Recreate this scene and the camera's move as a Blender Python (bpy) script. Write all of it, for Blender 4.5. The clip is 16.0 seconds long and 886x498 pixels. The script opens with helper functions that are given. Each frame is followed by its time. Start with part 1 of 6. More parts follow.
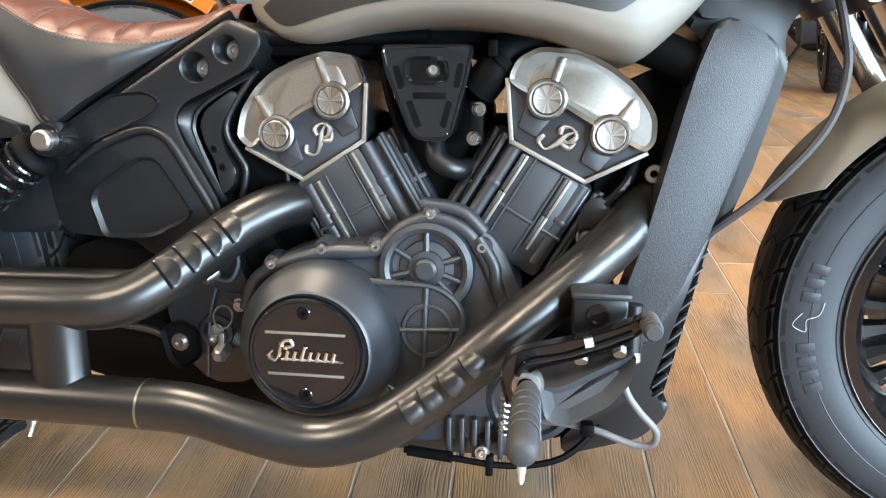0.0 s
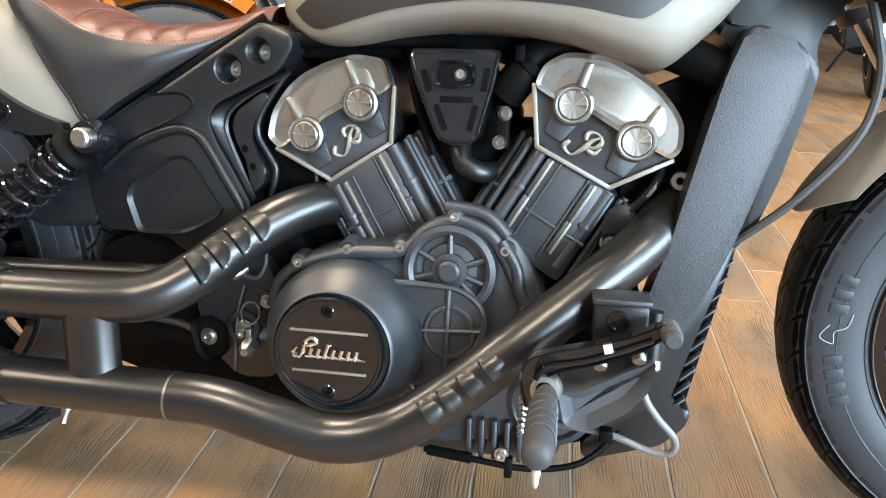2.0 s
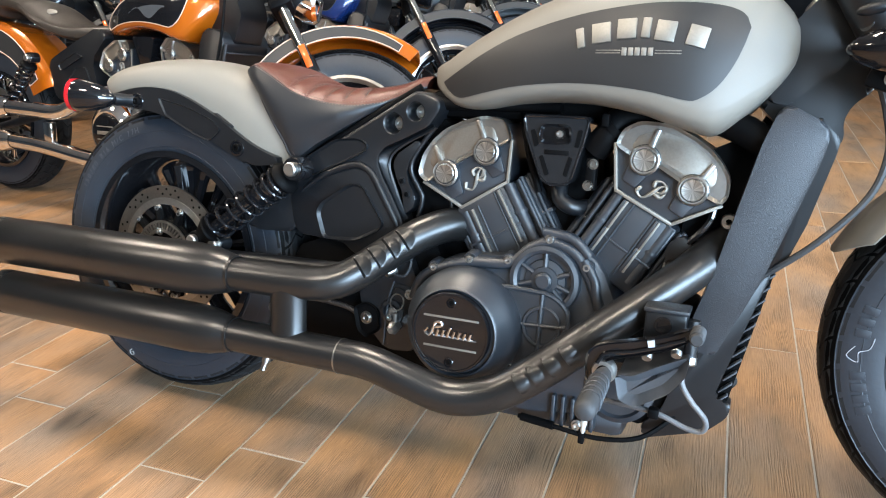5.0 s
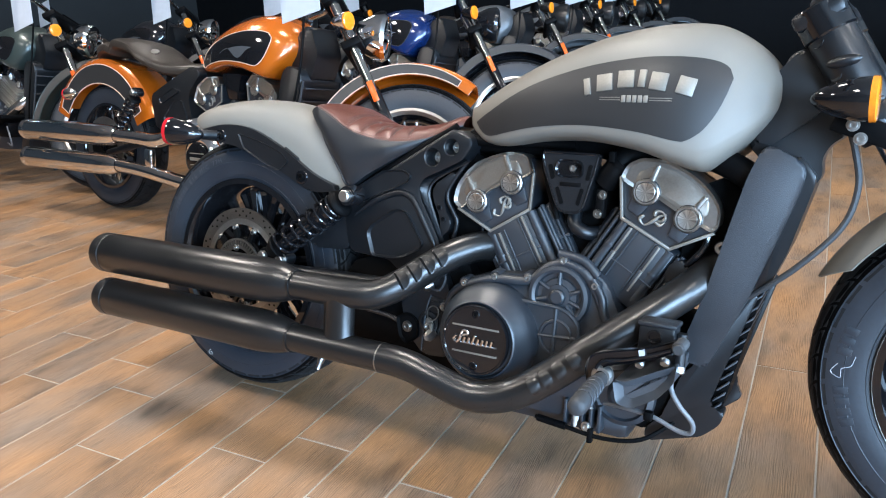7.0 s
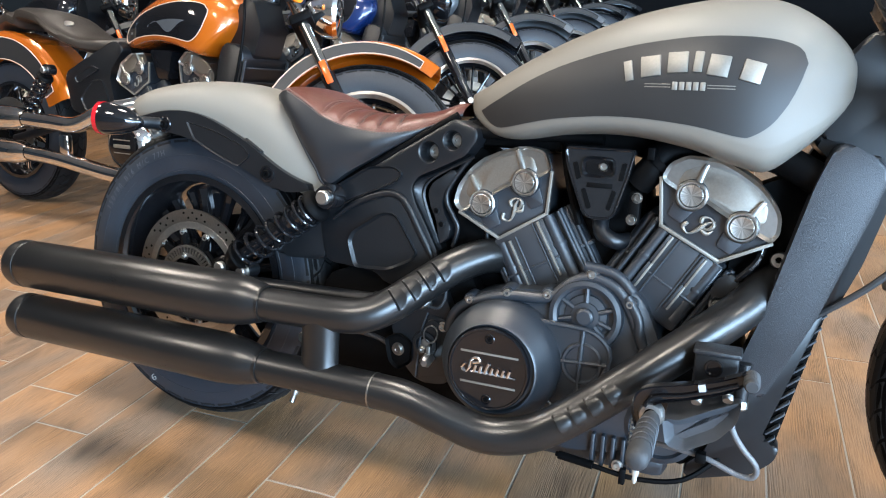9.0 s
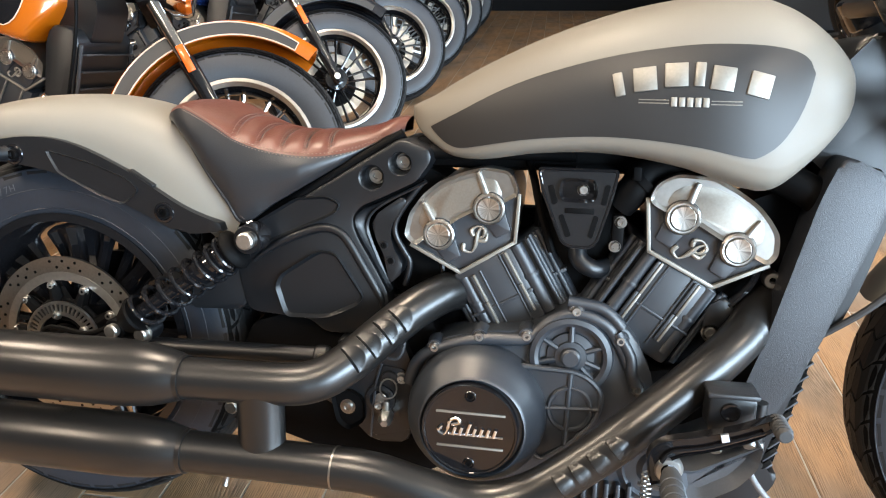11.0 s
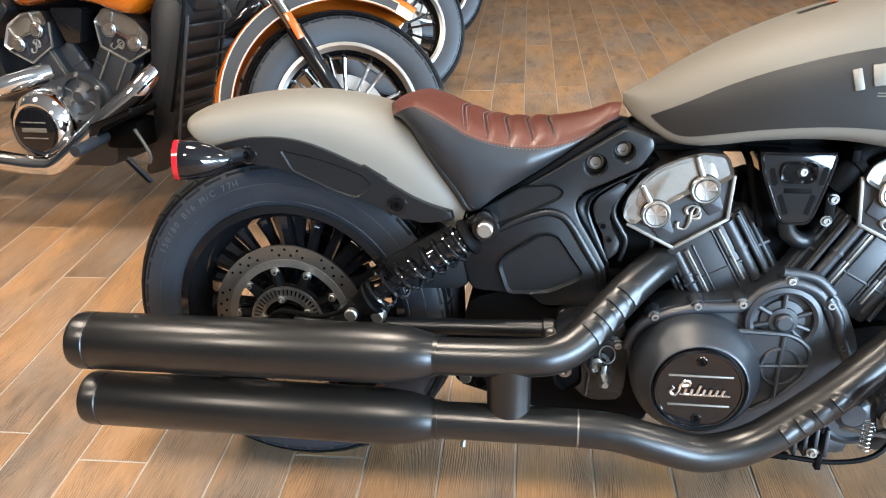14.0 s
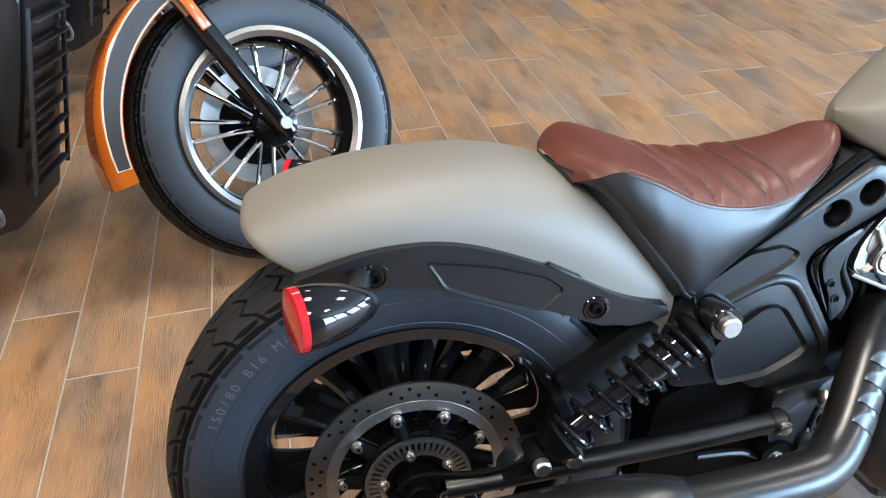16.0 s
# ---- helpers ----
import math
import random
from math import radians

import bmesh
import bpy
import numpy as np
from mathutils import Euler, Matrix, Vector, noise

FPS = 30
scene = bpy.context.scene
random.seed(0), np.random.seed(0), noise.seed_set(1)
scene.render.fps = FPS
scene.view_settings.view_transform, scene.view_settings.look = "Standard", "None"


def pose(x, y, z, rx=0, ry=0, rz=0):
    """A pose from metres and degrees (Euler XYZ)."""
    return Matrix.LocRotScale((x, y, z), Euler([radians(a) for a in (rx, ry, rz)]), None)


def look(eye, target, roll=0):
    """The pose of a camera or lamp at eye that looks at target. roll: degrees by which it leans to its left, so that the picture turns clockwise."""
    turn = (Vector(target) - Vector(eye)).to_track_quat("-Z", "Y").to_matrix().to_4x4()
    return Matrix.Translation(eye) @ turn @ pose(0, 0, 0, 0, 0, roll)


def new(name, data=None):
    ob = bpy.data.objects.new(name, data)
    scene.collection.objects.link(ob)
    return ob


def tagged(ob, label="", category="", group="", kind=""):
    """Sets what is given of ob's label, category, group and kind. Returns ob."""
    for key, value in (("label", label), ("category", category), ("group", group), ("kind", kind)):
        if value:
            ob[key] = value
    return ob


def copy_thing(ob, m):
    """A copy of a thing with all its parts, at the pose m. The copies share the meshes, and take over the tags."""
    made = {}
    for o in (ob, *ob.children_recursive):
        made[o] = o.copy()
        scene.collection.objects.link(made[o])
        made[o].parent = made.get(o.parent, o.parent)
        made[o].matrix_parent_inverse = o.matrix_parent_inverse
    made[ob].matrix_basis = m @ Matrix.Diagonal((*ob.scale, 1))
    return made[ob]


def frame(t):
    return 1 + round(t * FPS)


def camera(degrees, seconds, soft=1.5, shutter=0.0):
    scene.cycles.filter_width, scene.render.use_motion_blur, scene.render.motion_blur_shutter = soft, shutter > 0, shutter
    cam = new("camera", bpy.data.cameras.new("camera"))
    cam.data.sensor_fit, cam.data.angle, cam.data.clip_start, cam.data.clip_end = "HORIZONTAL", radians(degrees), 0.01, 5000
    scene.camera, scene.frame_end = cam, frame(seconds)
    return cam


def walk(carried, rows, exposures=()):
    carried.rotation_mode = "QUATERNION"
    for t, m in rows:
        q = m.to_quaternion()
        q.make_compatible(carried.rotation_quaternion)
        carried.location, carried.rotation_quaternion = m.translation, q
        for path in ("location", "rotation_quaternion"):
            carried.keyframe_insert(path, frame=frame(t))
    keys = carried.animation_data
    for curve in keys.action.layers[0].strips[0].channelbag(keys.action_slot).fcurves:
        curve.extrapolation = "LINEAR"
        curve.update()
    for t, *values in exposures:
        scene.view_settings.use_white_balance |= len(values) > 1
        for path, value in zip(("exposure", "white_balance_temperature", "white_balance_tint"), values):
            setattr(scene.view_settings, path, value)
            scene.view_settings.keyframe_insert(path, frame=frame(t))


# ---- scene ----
cam = camera(62.4, 16.0, soft=1.1)
PATH = [
    (0, (0.979, -0.932, 0.768), (0.779, 0.91, 0.014), -0.9),
    (0.5, (0.979, -0.933, 0.766), (0.773, 0.909, 0.016), -0.9),
    (1, (0.979, -0.934, 0.768), (0.762, 0.907, 0.016), -0.8),
    (1.5, (0.983, -0.936, 0.769), (0.741, 0.901, 0.015), -0.8),
    (2, (0.993, -0.937, 0.775), (0.701, 0.892, 0.02), -0.7),
    (2.5, (1.008, -0.934, 0.785), (0.65, 0.883, 0.03), -0.7),
    (3, (1.037, -0.938, 0.799), (0.599, 0.864, 0.049), -0.9),
    (3.5, (1.051, -0.972, 0.808), (0.546, 0.818, 0.073), -1.1),
    (4, (1.063, -1.057, 0.837), (0.507, 0.721, 0.111), -1.2),
    (4.2, (1.064, -1.097, 0.851), (0.491, 0.676, 0.126), -1.2),
    (6.3, (1.271, -1.32, 0.919), (0.408, 0.37, 0.285), -2.3),
    (6.5, (1.279, -1.331, 0.93), (0.406, 0.353, 0.297), -2.4),
    (7, (1.286, -1.347, 0.936), (0.397, 0.33, 0.306), -2.5),
    (7.5, (1.273, -1.341, 0.931), (0.394, 0.339, 0.296), -2.3),
    (8, (1.22, -1.307, 0.922), (0.382, 0.39, 0.275), -1.9),
    (8.5, (1.142, -1.247, 0.914), (0.364, 0.473, 0.251), -1.4),
    (9, (1.055, -1.196, 0.917), (0.361, 0.551, 0.235), -1.1),
    (9.5, (0.994, -1.153, 0.924), (0.389, 0.619, 0.22), -1.0),
    (9.7, (0.972, -1.11, 0.918), (0.411, 0.671, 0.202), -1.0),
    (11.8, (0.681, -1.028, 1.035), (0.54, 0.782, 0.196), -0.7),
    (12, (0.639, -1.053, 1.048), (0.514, 0.754, 0.201), -0.7),
    (12.5, (0.558, -1.111, 1.072), (0.428, 0.683, 0.198), -1.0),
    (13, (0.518, -1.142, 1.089), (0.349, 0.634, 0.185), -1.6),
    (13.5, (0.491, -1.151, 1.102), (0.281, 0.599, 0.158), -2.3),
    (14, (0.442, -1.127, 1.116), (0.218, 0.599, 0.131), -2.9),
    (14.5, (0.341, -0.983, 1.112), (0.171, 0.718, 0.072), -3.1),
    (15, (0.224, -0.844, 1.119), (0.178, 0.837, 0.036), -2.9),
    (15.5, (0.042, -0.729, 1.124), (0.192, 0.917, -0.002), -2.1),
    (16, (-0.102, -0.628, 1.142), (0.268, 0.951, -0.029), -1.1),
]
# seconds, stops, kelvin, tint
EXPOSURES = ((0, 0.59, 6950, 14), (3.5, 0.53, 6850, 14), (7, 0.13, 5750, 13), (9, 0.24, 6000, 13), (12, 0.42, 7200, 17), (14, 0.40, 6350, 14), (16, 0.16, 5850, 12))
walk(cam, [(t, look(eye, target, roll)) for t, eye, target, roll in PATH], EXPOSURES)

# world: dim grey of the far showroom
world = bpy.data.worlds.new("showroom_world")
scene.world = world
world.use_nodes = True
world.node_tree.nodes["Background"].inputs[0].default_value = (0.75, 0.8, 0.9, 1)
world.node_tree.nodes["Background"].inputs[1].default_value = 0.02


def area(name, m, sx, sy, watts, colour):
    """A rectangular area lamp at pose m, shining along its -z."""
    la = bpy.data.lights.new(name, "AREA")
    la.shape, la.size, la.size_y = "RECTANGLE", sx, sy
    la.energy, la.color = watts, colour
    ob = new(name, la)
    ob.matrix_world = m
    return ob


COOL, WARM = (0.55, 0.79, 1.0), (1.0, 0.88, 0.70)
# daylight through the showroom windows behind and beside the walk
for x in (5.2, 8.3):
    area("window_light", look((x, -5.93, 1.75), (x, 0, 1.5)), 2.7, 2.7, 820, COOL)
for y in (-3.9, -0.6, 2.7):
    area("window_light", look((9.93, y, 1.75), (0, y, 1.2)), 2.7, 2.7, 740, COOL)
# warm ceiling fittings
for x in (-3.0, 0.0, 3.0):
    for y in (-2.2, 0.6, 3.6):
        area("ceiling_lamp", pose(x, y, 3.54), 0.6, 0.6, (76 - 7 * x if y < 3 else 16), WARM)


# ---- materials ----
def mat(name, colour, rough=0.5, metal=0.0, grain=0.0, scale=60.0, bump=0.0, coat=0.0, spec=0.5, wear=0.06, bscale=None):
    """A surface with variation at two scales in colour and roughness, and fine relief."""
    m = bpy.data.materials.new(name)
    m.use_nodes = True
    n, l = m.node_tree.nodes, m.node_tree.links
    b = n["Principled BSDF"]
    b.inputs["Metallic"].default_value = metal
    b.inputs["Coat Weight"].default_value = coat
    b.inputs["Coat Roughness"].default_value = 0.04
    b.inputs["Specular IOR Level"].default_value = spec
    tc = n.new("ShaderNodeTexCoord")
    fine, broad = n.new("ShaderNodeTexNoise"), n.new("ShaderNodeTexNoise")
    fine.inputs["Scale"].default_value, fine.inputs["Detail"].default_value = scale, 4
    broad.inputs["Scale"].default_value, broad.inputs["Detail"].default_value = 7.0, 3
    l.new(tc.outputs["Object"], fine.inputs["Vector"])
    l.new(tc.outputs["Object"], broad.inputs["Vector"])
    mix = n.new("ShaderNodeMath")
    mix.operation = "MULTIPLY_ADD"
    l.new(fine.outputs["Fac"], mix.inputs[0])
    mix.inputs[1].default_value = 0.5
    half = n.new("ShaderNodeMath")
    half.operation = "MULTIPLY"
    half.inputs[1].default_value = 0.5
    l.new(broad.outputs["Fac"], half.inputs[0])
    l.new(half.outputs[0], mix.inputs[2])
    ramp = n.new("ShaderNodeMapRange")
    ramp.inputs["From Min"].default_value, ramp.inputs["From Max"].default_value = 0.3, 0.7
    ramp.inputs["To Min"].default_value, ramp.inputs["To Max"].default_value = 1 - grain - wear, 1 + grain + wear
    l.new(mix.outputs[0], ramp.inputs["Value"])
    col = n.new("ShaderNodeVectorMath")
    col.operation = "SCALE"
    col.inputs[0].default_value = colour
    l.new(ramp.outputs[0], col.inputs["Scale"])
    l.new(col.outputs[0], b.inputs["Base Color"])
    rr = n.new("ShaderNodeMapRange")
    rr.inputs["From Min"].default_value, rr.inputs["From Max"].default_value = 0.3, 0.7
    rr.inputs["To Min"].default_value, rr.inputs["To Max"].default_value = rough * 0.85, min(1, rough * 1.15)
    l.new(mix.outputs[0], rr.inputs["Value"])
    l.new(rr.outputs[0], b.inputs["Roughness"])
    if bump:
        bn = n.new("ShaderNodeBump")
        bn.inputs["Strength"].default_value, bn.inputs["Distance"].default_value = 1.0, bump
        bt = fine
        if bscale:
            bt = n.new("ShaderNodeTexNoise")
            bt.inputs["Scale"].default_value, bt.inputs["Detail"].default_value = bscale, 2
            l.new(tc.outputs["Object"], bt.inputs["Vector"])
        l.new(bt.outputs["Fac"], bn.inputs["Height"])
        l.new(bn.outputs["Normal"], b.inputs["Normal"])
    return m


ENGINE = mat("satin_black_engine", (0.0125, 0.0165, 0.0225), 0.46, 0.0, 0.10, 700, 0.00012, spec=0.85)
FRAME = mat("satin_black_frame", (0.0050, 0.0060, 0.0076), 0.38, 0.0, 0.08, 600, 0.00006, spec=0.55)
TEXTURED = mat("textured_black_casting", (0.013, 0.0150, 0.0190), 0.42, 0.0, 0.5, 1000, 0.00045, spec=0.6, bscale=880)
PIPE = mat("satin_black_exhaust", (0.0078, 0.0076, 0.0076), 0.31, 0.0, 0.08, 500, 0.00003, spec=0.6)
GLOSS = mat("gloss_black", (0.006, 0.006, 0.007), 0.07, 0.0, 0.03, 100, coat=0.25)
# near-black for dark hardware, and for shade painted into gaps, slits and grooves
DARK = mat("dark_hardware_and_shade", (0.0018, 0.0018, 0.002), 0.6, 0.0, 0.2, 90, spec=0.08)
RUBBER = mat("tyre_rubber", (0.016, 0.0208, 0.0282), 0.47, 0.0, 0.15, 160, 0.0002)
MARK = mat("tyre_lettering", (0.065, 0.068, 0.074), 0.5, 0.0, 0.1, 160)
PEGRUB = mat("peg_rubber", (0.026, 0.0275, 0.030), 0.6, 0.0, 0.15, 200, 0.0003)
SILVER = mat("matte_silver_grey_paint", (0.172, 0.158, 0.134), 0.50, 0.0, 0.02, 500, 0.00001, coat=0.0, wear=0.02)
PANEL = mat("dark_tank_panel", (0.020, 0.0195, 0.0195), 0.45, 0.1, 0.05, 400, 0.00003, wear=0.03)
LETTER = mat("brushed_letter_metal", (0.29, 0.275, 0.245), 0.52, 0.8, 0.08, 300)
POLISH = mat("polished_machined_aluminium", (0.43, 0.415, 0.39), 0.34, 1.0, 0.05, 150, 0.00008, bscale=120)
FORKTUBE = mat("fork_tube_steel", (0.42, 0.41, 0.40), 0.16, 1.0, 0.03, 60)
REFLECT = mat("orange_reflector", (0.62, 0.10, 0.01), 0.2, 0.0, 0.2, 300, coat=0.5)
CHROME = mat("chrome", (0.86, 0.86, 0.87), 0.05, 1.0, 0.02, 60)
STEEL = mat("zinc_steel", (0.50, 0.49, 0.47), 0.38, 1.0, 0.12, 150)
DISC = mat("brake_disc_steel", (0.36, 0.35, 0.33), 0.33, 1.0, 0.12, 240)
BROWN = mat("brown_leather", (0.100, 0.029, 0.018), 0.37, 0.0, 0.14, 260, 0.0004, spec=0.5, wear=0.12, bscale=500)
LEATHER = mat("black_leather", (0.0095, 0.0110, 0.0135), 0.42, 0.0, 0.12, 300, 0.0002, spec=0.7, bscale=650)
SADDLE = mat("dark_saddle_leather", (0.026, 0.020, 0.0155), 0.40, 0.0, 0.12, 300, 0.0002, spec=0.5, bscale=650)
THREAD = mat("pale_thread", (0.19, 0.135, 0.11), 0.8, 0.0, 0.1, 300)
RED = mat("red_lens", (0.45, 0.01, 0.015), 0.12, 0.0, 0.15, 120, coat=0.5)
AMBER = mat("amber_lens", (0.75, 0.22, 0.01), 0.12, 0.0, 0.2, 120, coat=0.5)
ORANGE = mat("orange_metallic_paint", (0.46, 0.105, 0.004), 0.22, 0.25, 0.05, 500, coat=0.9)
PINSTRIPE = mat("pale_pinstripe", (0.6, 0.42, 0.32), 0.4)
WHITE = mat("white_plastic", (0.32, 0.31, 0.29), 0.5, 0.0, 0.1, 60)
PAPER = mat("paper_tag", (0.42, 0.45, 0.50), 0.7, 0.0, 0.02, 30)
BLUE = mat("deep_blue_paint", (0.006, 0.02, 0.09), 0.2, 0.2, 0.05, 300, coat=0.8)
GREEN = mat("dark_green_satin_paint", (0.035, 0.048, 0.044), 0.35, 0.3, 0.05, 300, coat=0.2)
NORTHWALL = mat("dark_painted_wall", (0.006, 0.006, 0.0065), 0.9, 0.0, 0.05, 12, 0.0008, spec=0.1)
WESTWALL = mat("grey_painted_wall", (0.035, 0.0345, 0.0335), 0.85, 0.0, 0.05, 12, 0.0008, spec=0.2)
TREAD = mat("tread_rubber", (0.008, 0.0082, 0.0088), 0.6, 0.0, 0.2, 200, 0.0003, spec=0.3)
INTAKE = mat("gloss_black_intake", (0.010, 0.0105, 0.012), 0.10, 0.0, 0.05, 150, coat=0.6)
CAST = mat("satin_grey_casting", (0.055, 0.060, 0.068), 0.36, 0.0, 0.1, 400, 0.00005)
HOSE = mat("grey_braided_hose", (0.15, 0.153, 0.16), 0.5, 0.2, 0.2, 900, 0.0004)
WALL = mat("painted_wall", (0.15, 0.142, 0.13), 0.8, 0.0, 0.05, 12, 0.0008)
CEIL = mat("ceiling_board", (0.30, 0.29, 0.27), 0.9, 0.0, 0.05, 12)
GROUT = mat("tile_grout", (0.35, 0.325, 0.29), 0.36, 0.0, 0.15, 90)
PLINTH = mat("black_plinth", (0.015, 0.015, 0.017), 0.5, 0.0, 0.1, 40)


FIELD = mat("blasted_aluminium", (0.36, 0.335, 0.295), 0.44, 1.0, 0.08, 300, 0.00008, bscale=700)


def spun():
    """Turned aluminium whose sheen is painted into its colour, in rays from the middle."""
    m = bpy.data.materials.new("spun_aluminium_painted_sheen")
    m.use_nodes = True
    n, l = m.node_tree.nodes, m.node_tree.links
    b = n["Principled BSDF"]
    b.inputs["Metallic"].default_value = 1.0
    tc, sep, at2 = n.new("ShaderNodeTexCoord"), n.new("ShaderNodeSeparateXYZ"), n.new("ShaderNodeMath")
    l.new(tc.outputs["Object"], sep.inputs[0])
    at2.operation = "ARCTAN2"
    l.new(sep.outputs[1], at2.inputs[0])
    l.new(sep.outputs[0], at2.inputs[1])
    nz = n.new("ShaderNodeTexNoise")
    nz.noise_dimensions = "1D"
    nz.inputs["Scale"].default_value, nz.inputs["Detail"].default_value = 2.6, 5
    l.new(at2.outputs[0], nz.inputs["W"])
    # dark and bright rays of base colour imitate the radial sheen
    ramp = n.new("ShaderNodeValToRGB")
    e = ramp.color_ramp.elements
    e[0].position, e[0].color = 0.35, (0.40, 0.38, 0.35, 1)
    e[1].position, e[1].color = 0.65, (0.92, 0.90, 0.86, 1)
    l.new(nz.outputs["Fac"], ramp.inputs[0])
    l.new(ramp.outputs[0], b.inputs["Base Color"])
    b.inputs["Roughness"].default_value = 0.3
    return m


BRUSHED = spun()


def wood_tile():
    """Wood-look porcelain: grain along y, each tile with its own tone and figure."""
    m = bpy.data.materials.new("wood_look_tile")
    m.use_nodes = True
    n, l = m.node_tree.nodes, m.node_tree.links
    b = n["Principled BSDF"]
    geo, info = n.new("ShaderNodeNewGeometry"), n.new("ShaderNodeObjectInfo")
    rnd = n.new("ShaderNodeMath")
    l.new(geo.outputs["Random Per Island"], rnd.inputs[0])
    l.new(info.outputs["Random"], rnd.inputs[1])
    shift = n.new("ShaderNodeCombineXYZ")
    mul = n.new("ShaderNodeMath")
    mul.operation = "MULTIPLY"
    mul.inputs[1].default_value = 37.0
    l.new(rnd.outputs[0], mul.inputs[0])
    l.new(mul.outputs[0], shift.inputs[0])
    l.new(mul.outputs[0], shift.inputs[1])
    add = n.new("ShaderNodeVectorMath")
    l.new(geo.outputs["Position"], add.inputs[0])
    l.new(shift.outputs[0], add.inputs[1])

    def noise_at(sx, sy, scale, detail, distort=0.0):
        s = n.new("ShaderNodeVectorMath")
        s.operation = "MULTIPLY"
        s.inputs[1].default_value = (sx, sy, 1)
        l.new(add.outputs[0], s.inputs[0])
        t = n.new("ShaderNodeTexNoise")
        t.inputs["Scale"].default_value, t.inputs["Detail"].default_value = scale, detail
        t.inputs["Distortion"].default_value = distort
        l.new(s.outputs[0], t.inputs["Vector"])
        return t.outputs["Fac"]

    def math_node(op, x, y=None, z=None):
        k = n.new("ShaderNodeMath")
        k.operation = op
        for i, v in enumerate((x, y, z)):
            if v is None:
                continue
            if isinstance(v, (int, float)):
                k.inputs[i].default_value = v
            else:
                l.new(v, k.inputs[i])
        return k.outputs[0]

    def ranged(value, f0, f1, t0, t1):
        k = n.new("ShaderNodeMapRange")
        k.interpolation_type = "SMOOTHSTEP"
        for key, v in zip(("From Min", "From Max", "To Min", "To Max"), (f0, f1, t0, t1)):
            k.inputs[key].default_value = v
        l.new(value, k.inputs["Value"])
        return k.outputs[0]

    # sparse knots; the growth lines bend round them
    kv = n.new("ShaderNodeVectorMath")
    kv.operation = "MULTIPLY"
    kv.inputs[1].default_value = (5.2, 1.9, 1)
    l.new(add.outputs[0], kv.inputs[0])
    vor = n.new("ShaderNodeTexVoronoi")
    vor.voronoi_dimensions = "2D"
    vor.inputs["Scale"].default_value = 1.0
    l.new(kv.outputs[0], vor.inputs["Vector"])
    knot = vor.outputs["Distance"]
    sway = noise_at(2.0, 1.0, 2.6, 3)
    sep = n.new("ShaderNodeSeparateXYZ")
    l.new(add.outputs[0], sep.inputs[0])
    bent = math_node("ADD", sep.outputs[0], math_node("ADD", math_node("MULTIPLY", sway, 0.026), ranged(knot, 0.0, 0.34, 0.016, 0.0)))
    phase = math_node("ADD", math_node("MULTIPLY", bent, 1250.0), math_node("MULTIPLY", noise_at(30, 1.6, 6, 4), 12.0))
    lines = math_node("POWER", math_node("MULTIPLY_ADD", math_node("SINE", phase), 0.5, 0.5), 2.0)
    lines = math_node("MULTIPLY", lines, ranged(noise_at(5, 1.3, 4, 3), 0.36, 0.66, 0.05, 1.0))
    fine = noise_at(90, 2.5, 8, 4)
    stain = noise_at(2.6, 1.2, 3.0, 4, 0.5)
    warmth = noise_at(1.9, 1.0, 2.3, 3)
    ramp = n.new("ShaderNodeValToRGB")
    e = ramp.color_ramp.elements
    e[0].position, e[0].color = 0.34, (0.190, 0.135, 0.095, 1)
    e[1].position, e[1].color = 0.68, (0.292, 0.150, 0.062, 1)
    mid = e.new(0.5)
    mid.color = (0.236, 0.138, 0.074, 1)
    l.new(warmth, ramp.inputs[0])
    fr = math_node("FRACT", rnd.outputs[0])
    tone = math_node("MULTIPLY_ADD", fr, 0.22, 0.91)
    tone = math_node("MULTIPLY", tone, ranged(stain, 0.32, 0.56, 0.74, 1.05))
    tone = math_node("MULTIPLY", tone, math_node("MULTIPLY_ADD", lines, -0.50, 1.15))
    tone = math_node("MULTIPLY", tone, math_node("MULTIPLY_ADD", fine, 1.3, 0.35))
    tone = math_node("MULTIPLY", tone, ranged(knot, 0.01, 0.13, 0.62, 1.0))
    col = n.new("ShaderNodeVectorMath")
    col.operation = "SCALE"
    l.new(ramp.outputs[0], col.inputs[0])
    l.new(tone, col.inputs["Scale"])
    l.new(col.outputs[0], b.inputs["Base Color"])
    l.new(math_node("MULTIPLY_ADD", lines, 0.12, 0.44), b.inputs["Roughness"])
    bn = n.new("ShaderNodeBump")
    bn.inputs["Strength"].default_value, bn.inputs["Distance"].default_value = 0.7, 0.0008
    bn.invert = True
    l.new(lines, bn.inputs["Height"])
    l.new(bn.outputs["Normal"], b.inputs["Normal"])
    return m


WOOD = wood_tile()


# ---- mesh helpers ----
V = Vector


def link(name, me, parent, label=""):
    ob = new(name, me)
    ob.parent = parent
    if label:
        tagged(ob, label)
    return ob


def to_mesh(name, bm, material, angle=38):
    bmesh.ops.recalc_face_normals(bm, faces=bm.faces)
    me = bpy.data.meshes.new(name)
    bm.to_mesh(me)
    bm.free()
    me.materials.append(material)
    me.polygons.foreach_set("use_smooth", [True] * len(me.polygons))
    me.set_sharp_from_angle(angle=radians(angle))
    return me


def part(name, bm, material, parent, label="", angle=38):
    return link(name, to_mesh(name, bm, material, angle), parent, label)


def thing(name, label, category, m=None, group="", kind=""):
    ob = tagged(new(name), label, category, group, kind)
    if m is not None:
        ob.matrix_world = m
    return ob


